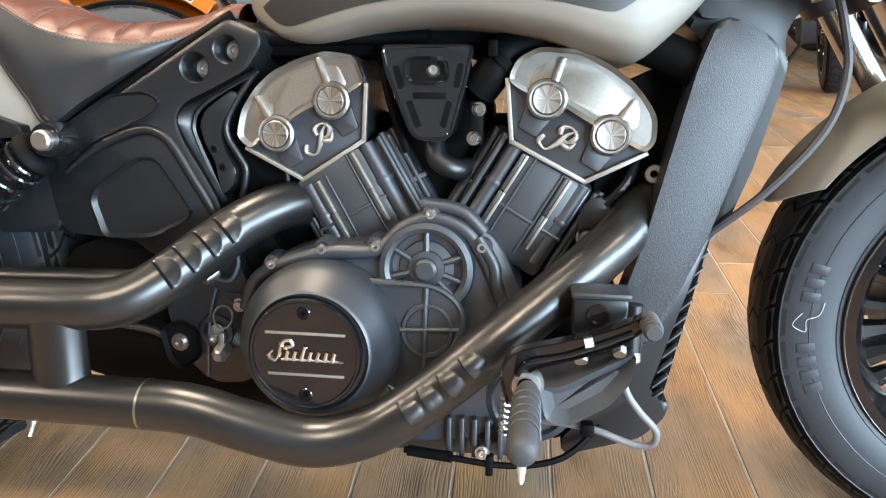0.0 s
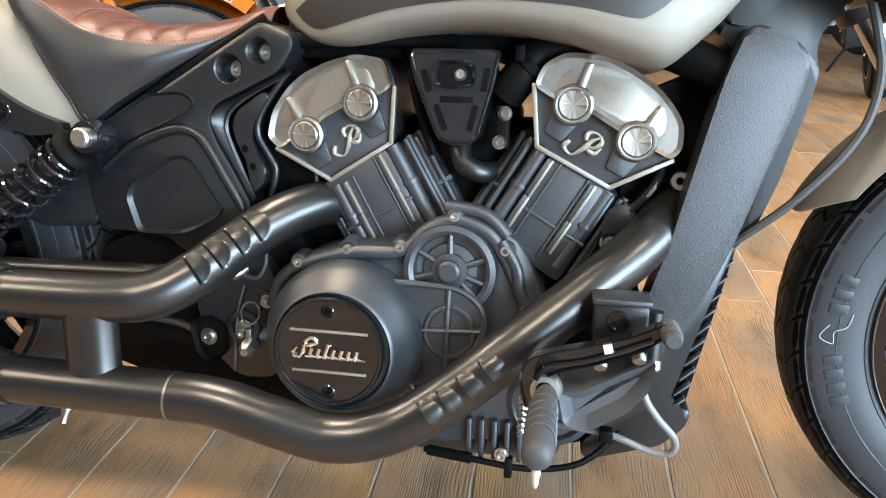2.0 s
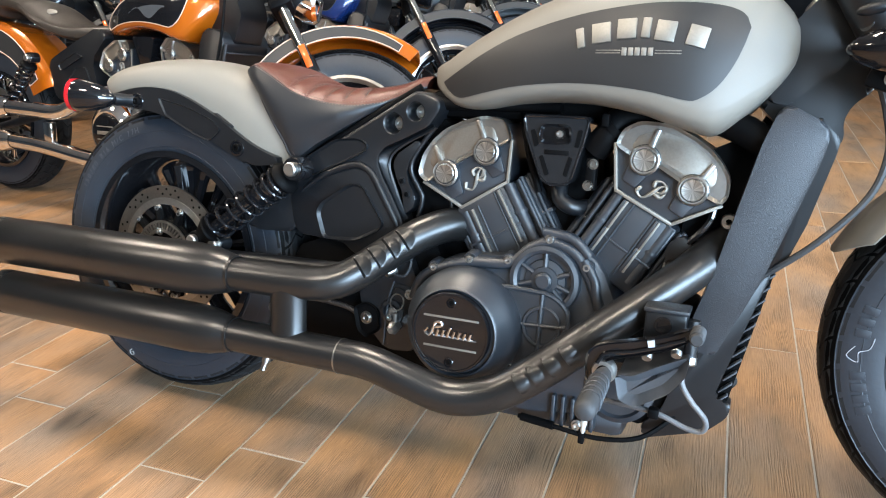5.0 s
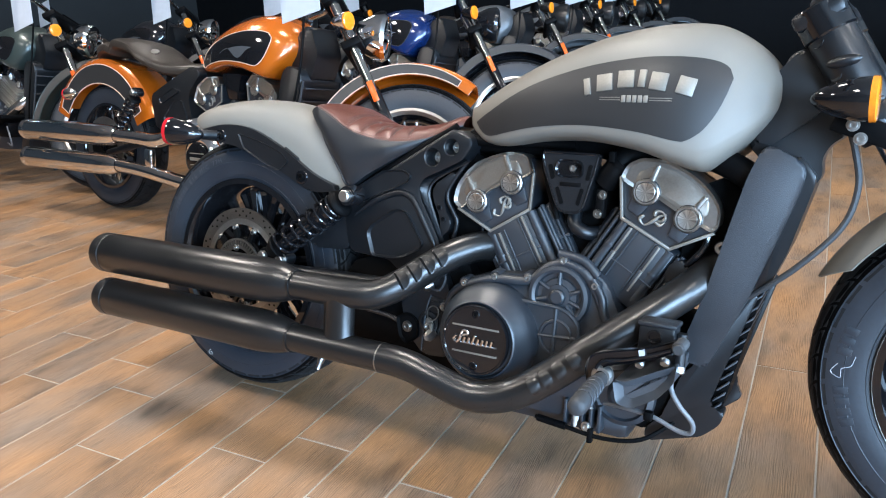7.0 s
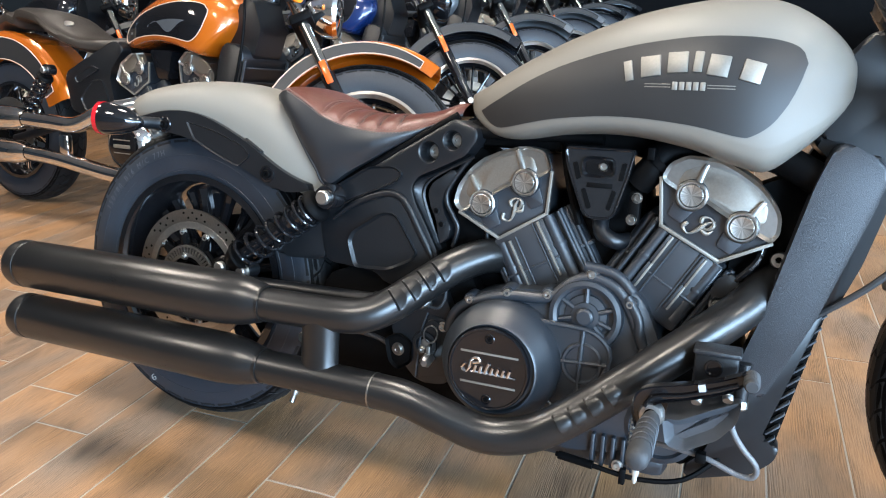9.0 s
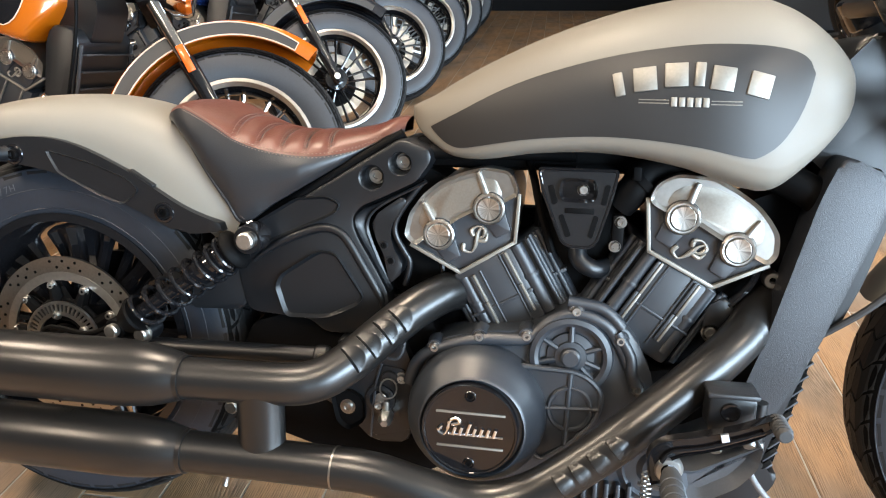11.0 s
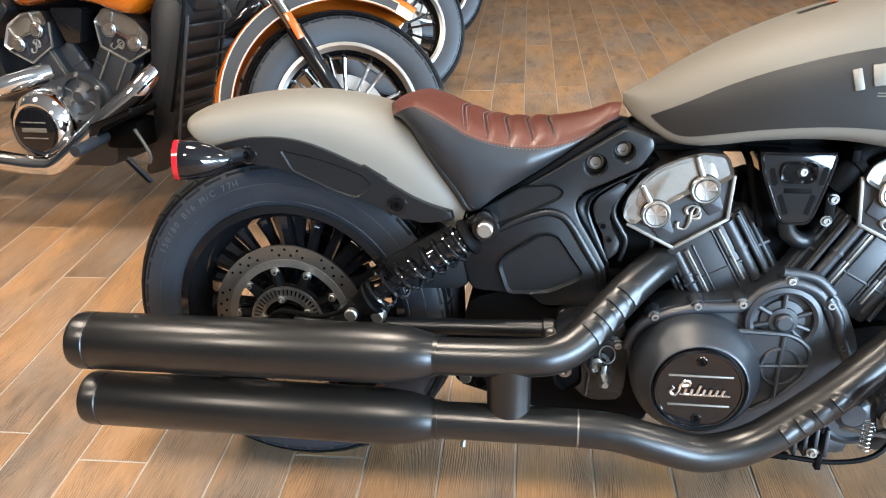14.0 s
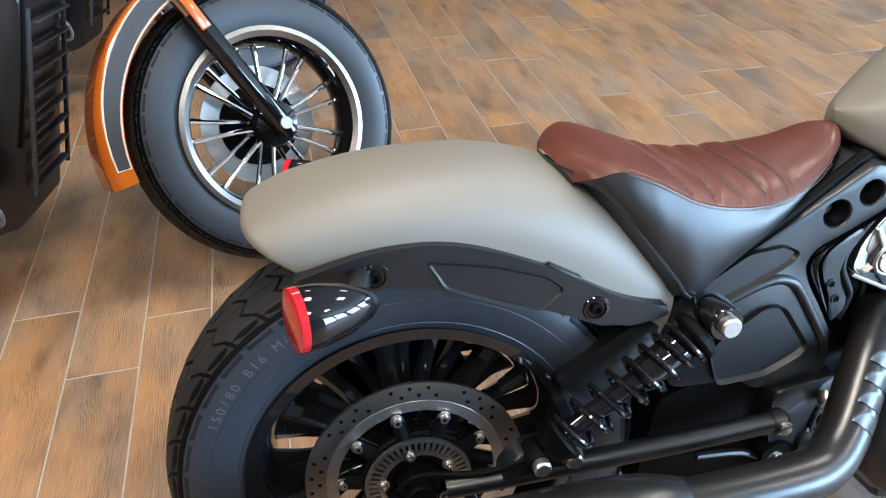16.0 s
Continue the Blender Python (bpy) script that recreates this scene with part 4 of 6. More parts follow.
    for s in (-1, 1):
        line = [p for p in seams[s] if 0.26 < p[0] < 0.565]
        stitches(top, line, 0.0050, 0.0008, THREAD, (0, s * 0.0025, 0.0045))
        stitches(top, line, 0.0050, 0.0008, THREAD, (0, s * 0.0030, -0.0015))
        edge = [(r[0], s * (r[6] + 0.001), r[1]) for r in rows if r[0] < 0.35]
        edge = [(e[0] + 0.009, e[1] + s * 0.002, e[2] + 0.006) for e in edge]
        stitches(top, edge, 0.0050, 0.0007, THREAD)
        part("welt", tube([(e[0] - 0.007, e[1], e[2] - 0.004) for e in edge], 0.0024, 6), LEATHER, top)
    for k in range(5):
        for off in (-0.0034, 0.0034):
            line = []
            for c in range(1, 24):
                t = -1 + c / 12
                col = sorted(ring[c] for ring in crown)
                x = 0.328 + 0.0365 * k + off + seam_shift(t)
                line.append((x, lerp(x, [p[0] for p in col], [p[1] for p in col]), lerp(x, [p[0] for p in col], [p[2] for p in col]) + 0.0012))
            stitches(top, line, 0.0046, 0.0006, THREAD)
            if off > 0:
                # thin black tube that paints the shade in the seam's groove
                part("seam_groove", tube([(x - off, y, z - 0.0030) for x, y, z in line], 0.0013, 6), LEATHER, top)

    # rear frame casting and the side cover
    cover = rounded([(0.335, 0.528), (0.400, 0.566), (0.600, 0.688), (0.645, 0.672), (0.648, 0.655), (0.626, 0.622), (0.574, 0.596), (0.536, 0.579), (0.524, 0.558), (0.534, 0.530), (0.557, 0.492), (0.581, 0.448), (0.585, 0.405), (0.575, 0.372), (0.475, 0.372), (0.452, 0.392), (0.345, 0.398), (0.328, 0.47)],
                    [0.01, 0.02, 0.01, 0.008, 0.008, 0.01, 0.01, 0.012, 0.012, 0.01, 0.01, 0.01, 0.01, 0.01, 0.01, 0.02, 0.02, 0.02])
    sc = part("side_cover", holed(cover, [(0.5545, 0.626, 0.0205), (0.599, 0.649, 0.0185)], -0.094, 0.05, 0.006, 0.034), FRAME, bike, "satin black side cover with embossed panels")
    pent = rounded([(0.396, 0.447), (0.405, 0.466), (0.470, 0.509), (0.497, 0.507), (0.543, 0.438), (0.534, 0.424), (0.484, 0.399), (0.412, 0.396)], [0.012, 0.012, 0.014, 0.014, 0.012, 0.012, 0.014, 0.012], 5)
    part("embossed_field", dished(pent, -0.1015, -0.09, 0.0055, 0.0065), FRAME, sc)
    # raised shoulder that runs over the field and down its front side
    line = curve([(0.358, -0.093, 0.484), (0.395, -0.0935, 0.512), (0.432, -0.0935, 0.531), (0.474, -0.0935, 0.5445), (0.501, -0.0935, 0.540), (0.519, -0.0935, 0.523), (0.545, -0.0935, 0.480), (0.568, -0.093, 0.440), (0.573, -0.092, 0.415)], 6)
    part("embossed_shoulder", tube(line, [0.003 + 0.0045 * min(1, 6 * i / len(line), 6 * (1 - i / len(line))) for i in range(len(line))], 10), FRAME, sc)
    bar = rounded([(0.362, 0.546), (0.436, 0.591), (0.487, 0.595), (0.506, 0.584), (0.500, 0.571), (0.484, 0.562), (0.432, 0.538), (0.374, 0.512)], 0.010, 5)
    part("embossed_bar", dished(bar, -0.1015, -0.09, 0.0065, 0.0050), FRAME, sc)
    # sweeping channel beside the rear cylinder
    outer = curve([(0.636, 0.628), (0.574, 0.596), (0.538, 0.579), (0.525, 0.559), (0.534, 0.532), (0.557, 0.492), (0.581, 0.446)], 6)
    inner = curve([(0.640, 0.620), (0.588, 0.593), (0.557, 0.571), (0.548, 0.550), (0.554, 0.527), (0.567, 0.496), (0.585, 0.452)], 6)
    rings = []
    for o, i in zip(outer, inner):
        rings.append([(o[0] + (i[0] - o[0]) * u, -0.0955 + 0.020 * u ** 0.6 - 0.010 * max(0, u - 0.7) / 0.3, o[1] + (i[1] - o[1]) * u) for u in np.linspace(-0.12, 1, 9)])
    part("cast_channel", thicken(loft(rings, closed_ring=False), 0.004), FRAME, sc)
    bracket = part("cast_bracket", prism(rounded([(0.600, 0.598), (0.563, 0.571), (0.553, 0.553), (0.560, 0.528), (0.572, 0.505), (0.581, 0.458), (0.598, 0.473), (0.602, 0.491), (0.588, 0.515), (0.582, 0.536), (0.586, 0.556), (0.609, 0.592)], 0.005), -0.0855, -0.04, 0.002), FRAME, bike)
    for x, z in ((0.572, 0.520), (0.583, 0.496)):
        part("bolt_collar", lathe([(0.007, 0), (0.0065, 0.002), (0.005, 0.002)], NEAR(x, -0.0855, z), 16), FRAME, bracket)
        put("bolt", bolt_mesh(DARK, 0.0045, 0.003), bracket, NEAR(x, -0.0855, z))
    part("frame_strap", tube(curve([(0.632, -0.080, 0.622), (0.606, -0.080, 0.587), (0.590, -0.080, 0.558), (0.590, -0.080, 0.536), (0.603, -0.078, 0.512), (0.612, -0.076, 0.491), (0.604, -0.074, 0.455)], 6), 0.0048, 10), FRAME, bike)
    for x, z in ((0.5555, 0.626), (0.599, 0.649)):
        put("bolt", to_mesh("bolt", lathe([(0, 0.004), (0.0045, 0.004), (0.005, 0.008), (0.0095, 0.008), (0.0105, 0.006), (0.0105, 0), (0.0135, 0), (0.0135, -0.002)], None, 20), STEEL), sc, NEAR(x, -0.0605, z))
    part("frame_rail", tube(curve([(0.36, -0.085, 0.545), (0.48, -0.082, 0.620), (0.60, -0.07, 0.693)], 4), 0.008, 10), DARK, bike)
    part("inner_guard", prism(rounded([(0.18, 0.44), (0.33, 0.53), (0.345, 0.40), (0.24, 0.395)], 0.02), -0.09, -0.05, 0.006), FRAME, bike)
    # near-black filler block; its colour stands in for shaded depth
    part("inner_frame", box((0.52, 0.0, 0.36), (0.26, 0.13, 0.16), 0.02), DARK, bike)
    pl = part("foot_plate", prism(rounded([(0.50, 0.37), (0.60, 0.385), (0.625, 0.33), (0.62, 0.20), (0.56, 0.195), (0.515, 0.24), (0.50, 0.30)], 0.014), -0.105, -0.04, 0.004), FRAME, bike)
    put("bolt", hex_bolt(0.010, 0.005), pl, NEAR(0.573, -0.105, 0.272))
    part("boss", lathe([(0.026, 0), (0.024, 0.006), (0.017, 0.008), (0.015, 0.003), (0, 0.003)], NEAR(0.573, -0.105, 0.272), 24), FRAME, pl)

    # engine cases
    case = part("engine_case", prism(rounded([(0.618, 0.325), (0.655, 0.382), (0.735, 0.405), (0.805, 0.409), (0.875, 0.454), (0.955, 0.425), (0.995, 0.335), (0.99, 0.22), (0.955, 0.150), (0.85, 0.135), (0.70, 0.150), (0.635, 0.22)], 0.03), -0.118, 0.12, 0.006), ENGINE, bike)
    prim = part("primary_cover", lathe([(0.1055, 0), (0.1055, 0.028), (0.1035, 0.040), (0.0985, 0.050), (0.0925, 0.058), (0.083, 0.071), (0.0805, 0.0755), (0.079, 0.0775), (0.0765, 0.0785), (0.0745, 0.0765), (0.073, 0.070), (0.05, 0.070), (0, 0.070)], NEAR(0.732, -0.118, 0.2800), 72), ENGINE, case)
    badge = part("round_badge", lathe([(0.0705, 0.0), (0.0705, 0.0105), (0.0690, 0.0135), (0.0665, 0.0135), (0.0650, 0.0110), (0.03, 0.0105), (0, 0.0105)], NEAR(0.730, -0.192, 0.2815), 64), GLOSS, prim, "gloss black round engine badge")
    for z in (0.3080, 0.2550):
        part("badge_line", box((0.731, -0.2035, z), (0.101 if z > 0.3 else 0.097, 0.003, 0.0036), 0.0008), LETTER, badge)
    # slanted bars and one curl where the maker's script stands
    bm = bmesh.new()
    x = 0.706
    for i, hgt in enumerate((0.0120, 0.0120, 0.0185, 0.0120, 0.0120, 0.0120, 0.0120)):
        tube([(x, -0.2035, 0.2735), (x + hgt * 0.33, -0.2035, 0.2735 + hgt)], 0.0029, 8, bm)
        x += 0.0098
    tube([(0.700, -0.2035, 0.2735), (0.779, -0.2035, 0.2735)], 0.0019, 7, bm)
    tube(curve([(0.690, -0.2035, 0.286), (0.6845, -0.2035, 0.278), (0.692, -0.2035, 0.2725), (0.6985, -0.2035, 0.282), (0.702, -0.2035, 0.295), (0.711, -0.2035, 0.2985), (0.715, -0.2035, 0.292), (0.704, -0.2035, 0.2885)], 5), 0.0029, 8, bm)
    part("badge_mark", bm, CHROME, badge, "plain bright bars in place of a maker's script")
    for z in (0.3338, 0.2290):
        part("screw_recess", lathe([(0.0088, 0.001), (0.0075, 0.002), (0.006, 0), (0, 0)], NEAR(0.730, -0.2025, z), 18), GLOSS, badge)
        put("bolt", bolt_mesh(DARK, 0.0048, 0.003), badge, NEAR(0.730, -0.2025, z))
    # gear cover
    gc = (0.868, 0.377)
    gear = part("gear_cover", lathe([(0.0625, 0), (0.0625, 0.012), (0.0600, 0.0195), (0.0530, 0.0215), (0.0475, 0.0185), (0.0450, 0.008), (0.0360, 0.0065), (0.0350, 0.011), (0.0240, 0.013), (0.0230, 0.017), (0.0155, 0.018), (0.0145, 0.025), (0.0110, 0.028), (0, 0.028)], NEAR(gc[0], -0.112, gc[1]), 64), ENGINE, case)
    for a in (90, 20, -20, 150, 180 + 15, 315):
        d = V((math.cos(radians(a)), 0, math.sin(radians(a))))
        c = V((gc[0], -0.124, gc[1]))
        part("rib", tube([c + d * 0.021, c + d * 0.048], [0.0050, 0.0042], 8), ENGINE, gear)
    part("cover_band", tube(curve([(0.932, -0.122, 0.418), (0.953, -0.124, 0.385), (0.958, -0.124, 0.355), (0.972, -0.122, 0.325), (0.985, -0.118, 0.30)], 5), [0.010] * 21, 12, squash=0.8), ENGINE, gear)
    part("cover_band", tube(curve([(0.86, -0.118, 0.460), (0.91, -0.118, 0.452), (0.94, -0.118, 0.425)], 5), 0.009, 10), ENGINE, gear)
    web = rounded([(0.79, 0.360), (0.885, 0.357), (0.918, 0.330), (0.912, 0.285), (0.870, 0.238), (0.83, 0.21), (0.79, 0.25)], [0.01, 0.03, 0.03, 0.03, 0.02, 0.01, 0.01], 6)
    wb = part("side_web", prism(web, -0.136, -0.10, 0.004), ENGINE, case)
    part("web_edge", tube([(x, -0.136, z) for x, z in web], 0.0045, 8, closed=True), ENGINE, wb)
    hub = V((0.871, -0.137, 0.298))
    for a, b in (((0.870, 0.355), (0.866, 0.240)), ((0.80, 0.296), (0.912, 0.302))):
        part("rib", tube([(a[0], -0.137, a[1]), (b[0], -0.137, b[1])], 0.0042, 8), ENGINE, wb)
    part("rib_ring", tube([tuple(hub + V((0.031 * math.cos(t), 0, 0.033 * math.sin(t)))) for t in np.linspace(0, math.tau, 33)[:-1]], 0.004, 6, closed=True), ENGINE, wb)
    part("case_flange", tube(curve([(0.622, -0.117, 0.310), (0.634, -0.119, 0.345), (0.663, -0.120, 0.369), (0.731, -0.121, 0.3915), (0.802, -0.120, 0.398), (0.838, -0.119, 0.428), (0.873, -0.119, 0.442), (0.913, -0.119, 0.430), (0.9365, -0.118, 0.402), (0.957, -0.117, 0.357), (0.967, -0.116, 0.327)], 6), 0.0100, 12), ENGINE, case)
    for x, z in ((0.663, 0.375), (0.731, 0.3975), (0.802, 0.404), (0.873, 0.448), (0.9385, 0.4077), (0.9667, 0.334)):
        part("bolt_boss", lathe([(0.0145, -0.028), (0.0125, -0.004), (0.0115, 0.0), (0, 0.0)], NEAR(x, -0.126, z), 20), ENGINE, case)
        put("bolt", socket, case, NEAR(x, -0.126, z))
    # lower cover behind the pegs, with drive housing fins
    low = part("lower_cover", lathe([(0.062, 0), (0.060, 0.012), (0.050, 0.018), (0.046, 0.012), (0.03, 0.012), (0.02, 0.02), (0, 0.02)], NEAR(1.005, -0.105, 0.205), 48), ENGINE, bike)
    for i in range(5):
        part("fin", box((0.90 + i * 0.017, -0.105, 0.150), (0.007, 0.05, 0.055), 0.002), ENGINE, low)
    put("bolt", socket, low, NEAR(0.945, -0.135, 0.133))
    # added filler behind the peg hanger, near-black like the shade there
    part("lower_case", prism(rounded([(0.95, 0.15), (0.95, 0.34), (1.05, 0.36), (1.12, 0.34), (1.12, 0.20), (1.06, 0.135)], 0.02), -0.085, 0.08, 0.01), DARK, bike)
    part("sump", box((0.87, 0.0, 0.135), (0.30, 0.2, 0.06), 0.02), ENGINE, bike)
    cable = part("clutch_cable", tube(curve([(0.84, -0.13, 0.128), (0.90, -0.135, 0.124), (0.98, -0.135, 0.118), (1.05, -0.125, 0.130), (1.10, -0.09, 0.165)], 5), 0.0045, 8), DARK, bike)
    part("cable_sleeve", tube([(0.845, -0.13, 0.127), (0.905, -0.135, 0.124)], 0.0075, 10), DARK, cable)
    part("cable_clip", box((0.955, -0.135, 0.118), (0.01, 0.014, 0.028), 0.002), DARK, cable)

    # cylinders and heads
    cylinder(bike, (0.800, 0, 0.392), -29.4, -0.078, 0.165, 0.135, [((0.714, 0.480), (0.757, 0.402)), ((0.761, 0.519), (0.811, 0.431))])
    cylinder(bike, (0.950, 0, 0.392), 30.5, -0.097, 0.160, 0.140, [((0.991, 0.521), (0.939, 0.434)), ((1.045, 0.491), (0.993, 0.402))])
    engine_head(bike, -0.070, [(0.602, 0.540), (0.612, 0.572), (0.652, 0.620), (0.727, 0.647), (0.766, 0.642), (0.780, 0.608), (0.775, 0.534), (0.691, 0.479), (0.618, 0.517)],
                [(0.603, 0.536), (0.611, 0.572), (0.632, 0.602), (0.655, 0.622), (0.690, 0.638), (0.727, 0.648), (0.765, 0.643), (0.779, 0.608), (0.752, 0.592), (0.734, 0.584), (0.712, 0.580), (0.682, 0.563), (0.658, 0.540), (0.638, 0.536), (0.622, 0.520)],
                [(0.779, 0.606), (0.775, 0.534), (0.691, 0.481), (0.614, 0.521)], [(0.734, 0.585), (0.658, 0.541)], [((0.734, 0.592), (0.716, 0.640)), ((0.655, 0.548), (0.633, 0.590))], (0.714, 0.534, 0.15))
    engine_head(bike, -0.096, [(0.964, 0.615), (0.974, 0.638), (1.000, 0.651), (1.050, 0.648), (1.112, 0.612), (1.143, 0.572), (1.144, 0.542), (1.134, 0.524), (1.062, 0.488), (0.969, 0.538)],
                [(0.963, 0.612), (0.974, 0.638), (1.000, 0.652), (1.050, 0.649), (1.084, 0.632), (1.113, 0.612), (1.132, 0.590), (1.144, 0.570), (1.144, 0.540), (1.132, 0.527), (1.112, 0.538), (1.089, 0.548), (1.058, 0.566), (1.030, 0.583), (1.011, 0.589), (0.985, 0.598)],
                [(0.963, 0.613), (0.970, 0.538), (1.062, 0.490), (1.134, 0.526)], [(1.012, 0.590), (1.090, 0.548)], [((1.016, 0.598), (1.030, 0.640)), ((1.094, 0.556), (1.118, 0.590))], (1.028, 0.541, -0.55), axis=(-0.51, -0.86))
    # near-black filler between the cylinders, with shade put into its colour
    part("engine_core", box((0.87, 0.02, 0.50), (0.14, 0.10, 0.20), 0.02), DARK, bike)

    # air box cover and hoses between the cylinders
    ic = part("intake_cover", prism(rounded([(0.805, 0.654), (0.922, 0.654), (0.915, 0.615), (0.896, 0.545), (0.885, 0.537), (0.852, 0.537), (0.842, 0.548), (0.812, 0.620)], 0.008), -0.108, -0.03, 0.006, 3), INTAKE, bike, "gloss black intake cover with slots")
    part("cover_edge", tube([(x, -0.1065, z) for x, z in rounded([(0.808, 0.652), (0.919, 0.652), (0.912, 0.615), (0.894, 0.547), (0.884, 0.540), (0.853, 0.540), (0.844, 0.550), (0.815, 0.620)], 0.008)], 0.0026, 8, closed=True), GLOSS, ic)
    part("oval_boss", dished(rounded([(0.838, 0.640), (0.892, 0.640), (0.892, 0.606), (0.838, 0.606)], 0.014), -0.114, -0.10, 0.005, 0.006), GLOSS, ic)
    put("bolt", bolt_mesh(STEEL, 0.006, 0.005), ic, NEAR(0.872, -0.108, 0.624))
    # near-black inlays just proud of the face paint the slots' shaded openings
    for pts in ([(0.821, 0.628), (0.829, 0.630), (0.837, 0.604), (0.829, 0.600)], [(0.902, 0.632), (0.910, 0.632), (0.905, 0.603), (0.897, 0.603)], [(0.838, 0.585), (0.845, 0.588), (0.858, 0.556), (0.850, 0.553)], [(0.889, 0.588), (0.896, 0.585), (0.888, 0.553), (0.881, 0.556)]):
        part("slot", prism(rounded(pts, 0.003), -0.1088, -0.10, 0), DARK, ic)
    part("cover_word", box((0.868, -0.1085, 0.593), (0.042, 0.001, 0.008), 0.0004), DARK, ic)
    part("intake_hose", tube(curve([(0.868, -0.06, 0.545), (0.872, -0.075, 0.515), (0.895, -0.075, 0.500), (0.915, -0.05, 0.500)], 5), 0.014, 12), FRAME, bike)
    duct = part("throttle_duct", tube(curve([(0.925, -0.075, 0.600), (0.945, -0.08, 0.625), (0.97, -0.07, 0.655), (1.05, -0.06, 0.672), (1.13, -0.08, 0.655), (1.19, -0.09, 0.625), (1.21, -0.08, 0.60)], 5), 0.024, 16), DARK, bike)
    part("hose_clamp", lathe([(0.0275, -0.006), (0.0295, -0.006), (0.0295, 0.006), (0.0275, 0.006)], aim((0.955, -0.077, 0.638), (1, 0, 1)), 24), DARK, duct)
    part("clamp_screw", box((0.945, -0.105, 0.650), (0.012, 0.012, 0.02), 0.002), DARK, duct)
    sens = part("injector_bracket", box((0.925, -0.085, 0.560), (0.018, 0.02, 0.055), 0.004), DARK, bike)
    put("bolt", bolt_mesh(DISC, 0.006, 0.004), sens, NEAR(0.928, -0.095, 0.577))
    put("bolt", bolt_mesh(DISC, 0.006, 0.004), sens, NEAR(0.922, -0.095, 0.541))
    part("wiring", tube(curve([(0.79, -0.05, 0.655), (0.80, -0.07, 0.63), (0.812, -0.07, 0.58), (0.83, -0.06, 0.52)], 5), 0.006, 8), DARK, bike)
    part("top_hose", tube(curve([(0.62, -0.06, 0.665), (0.70, -0.06, 0.667), (0.80, -0.055, 0.668), (0.86, -0.06, 0.668)], 4), 0.011, 10), DARK, bike)
    # near-black fillers added behind engine and frame; their colour stands in for shade
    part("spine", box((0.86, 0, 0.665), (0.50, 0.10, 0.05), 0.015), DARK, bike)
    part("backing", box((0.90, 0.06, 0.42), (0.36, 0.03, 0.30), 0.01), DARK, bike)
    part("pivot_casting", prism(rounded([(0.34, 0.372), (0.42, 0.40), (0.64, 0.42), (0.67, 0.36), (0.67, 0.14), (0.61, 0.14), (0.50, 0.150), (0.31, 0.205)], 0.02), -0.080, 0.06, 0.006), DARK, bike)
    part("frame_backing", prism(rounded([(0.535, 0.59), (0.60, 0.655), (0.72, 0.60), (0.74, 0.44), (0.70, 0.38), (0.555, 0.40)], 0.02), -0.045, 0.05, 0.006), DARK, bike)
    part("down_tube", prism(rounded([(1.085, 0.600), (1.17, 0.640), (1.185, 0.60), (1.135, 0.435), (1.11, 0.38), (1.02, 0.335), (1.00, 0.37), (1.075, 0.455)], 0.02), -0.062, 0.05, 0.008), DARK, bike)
    coil = part("ignition_coil", prism(rounded([(1.055, 0.455), (1.085, 0.475), (1.105, 0.445), (1.095, 0.405), (1.06, 0.40)], 0.010), -0.090, -0.05, 0.005), FRAME, bike)
    put("bolt", bolt_mesh(STEEL, 0.009, 0.006), coil, NEAR(1.068, -0.090, 0.418))
    part("coil_lead", tube(curve([(1.09, -0.085, 0.46), (1.12, -0.085, 0.50), (1.125, -0.08, 0.55), (1.11, -0.075, 0.60)], 5), 0.006, 8), GLOSS, coil)
    part("bracket_eye", lathe([(0.011, 0.006), (0.013, 0.003), (0.013, -0.02), (0.005, -0.02), (0.005, 0.006), (0.011, 0.006)], NEAR(1.148, -0.075, 0.50), 18), STEEL, coil)
    for path, r in (([(0.66, 0.43), (0.69, 0.45), (0.70, 0.49), (0.685, 0.52)], 0.006), ([(0.645, 0.415), (0.66, 0.46), (0.652, 0.52), (0.63, 0.56)], 0.005), ([(0.40, 0.27), (0.47, 0.262), (0.53, 0.235), (0.60, 0.215)], 0.0055)):
        part("wiring_loom", tube(curve([(x, -0.092 if x < 0.6 and z < 0.3 else -0.045, z) for x, z in path], 5), r, 8), FRAME, bike)
    part("belt_pulley", lathe([(0.03, 0), (0.118, 0), (0.120, 0.03), (0.112, 0.034), (0.03, 0.03), (0.03, 0)], Matrix.Translation((0, 0.112, RC[2])) @ Matrix.Rotation(radians(90), 4, "X"), 48), DARK, bike, "black rear drive pulley")
    part("belt_guard", prism(rounded([(-0.02, 0.455), (0.46, 0.47), (0.48, 0.40), (0.10, 0.38), (0.0, 0.41)], 0.02), 0.098, 0.13, 0.004), DARK, bike)

    # exhaust
    front = curve([(1.178, 0.012, 0.505), (1.146, -0.046, 0.467), (1.100, -0.125, 0.419), (0.972, -0.186, 0.312), (0.880, -0.201, 0.234), (0.812, -0.210, 0.190), (0.740, -0.221, 0.176), (0.660, -0.230, 0.196), (0.600, -0.233, 0.212), (0.530, -0.235, 0.217), (0.302, -0.236, 0.218)], 9)
    fp = louvred_pipe(bike, "front_exhaust_pipe", front, 0.0310, (0.861, 0.8835, 0.907, 0.9315), (0.35, -1, 0.36), 0.58, -0.0048, "satin black exhaust header with louvres")
    rear = curve([(0.712, 0.030, 0.395), (0.700, -0.015, 0.432), (0.672, -0.066, 0.446), (0.630, -0.113, 0.430), (0.590, -0.150, 0.400), (0.543, -0.191, 0.362), (0.503, -0.215, 0.342), (0.450, -0.227, 0.337), (0.302, -0.232, 0.335)], 9)
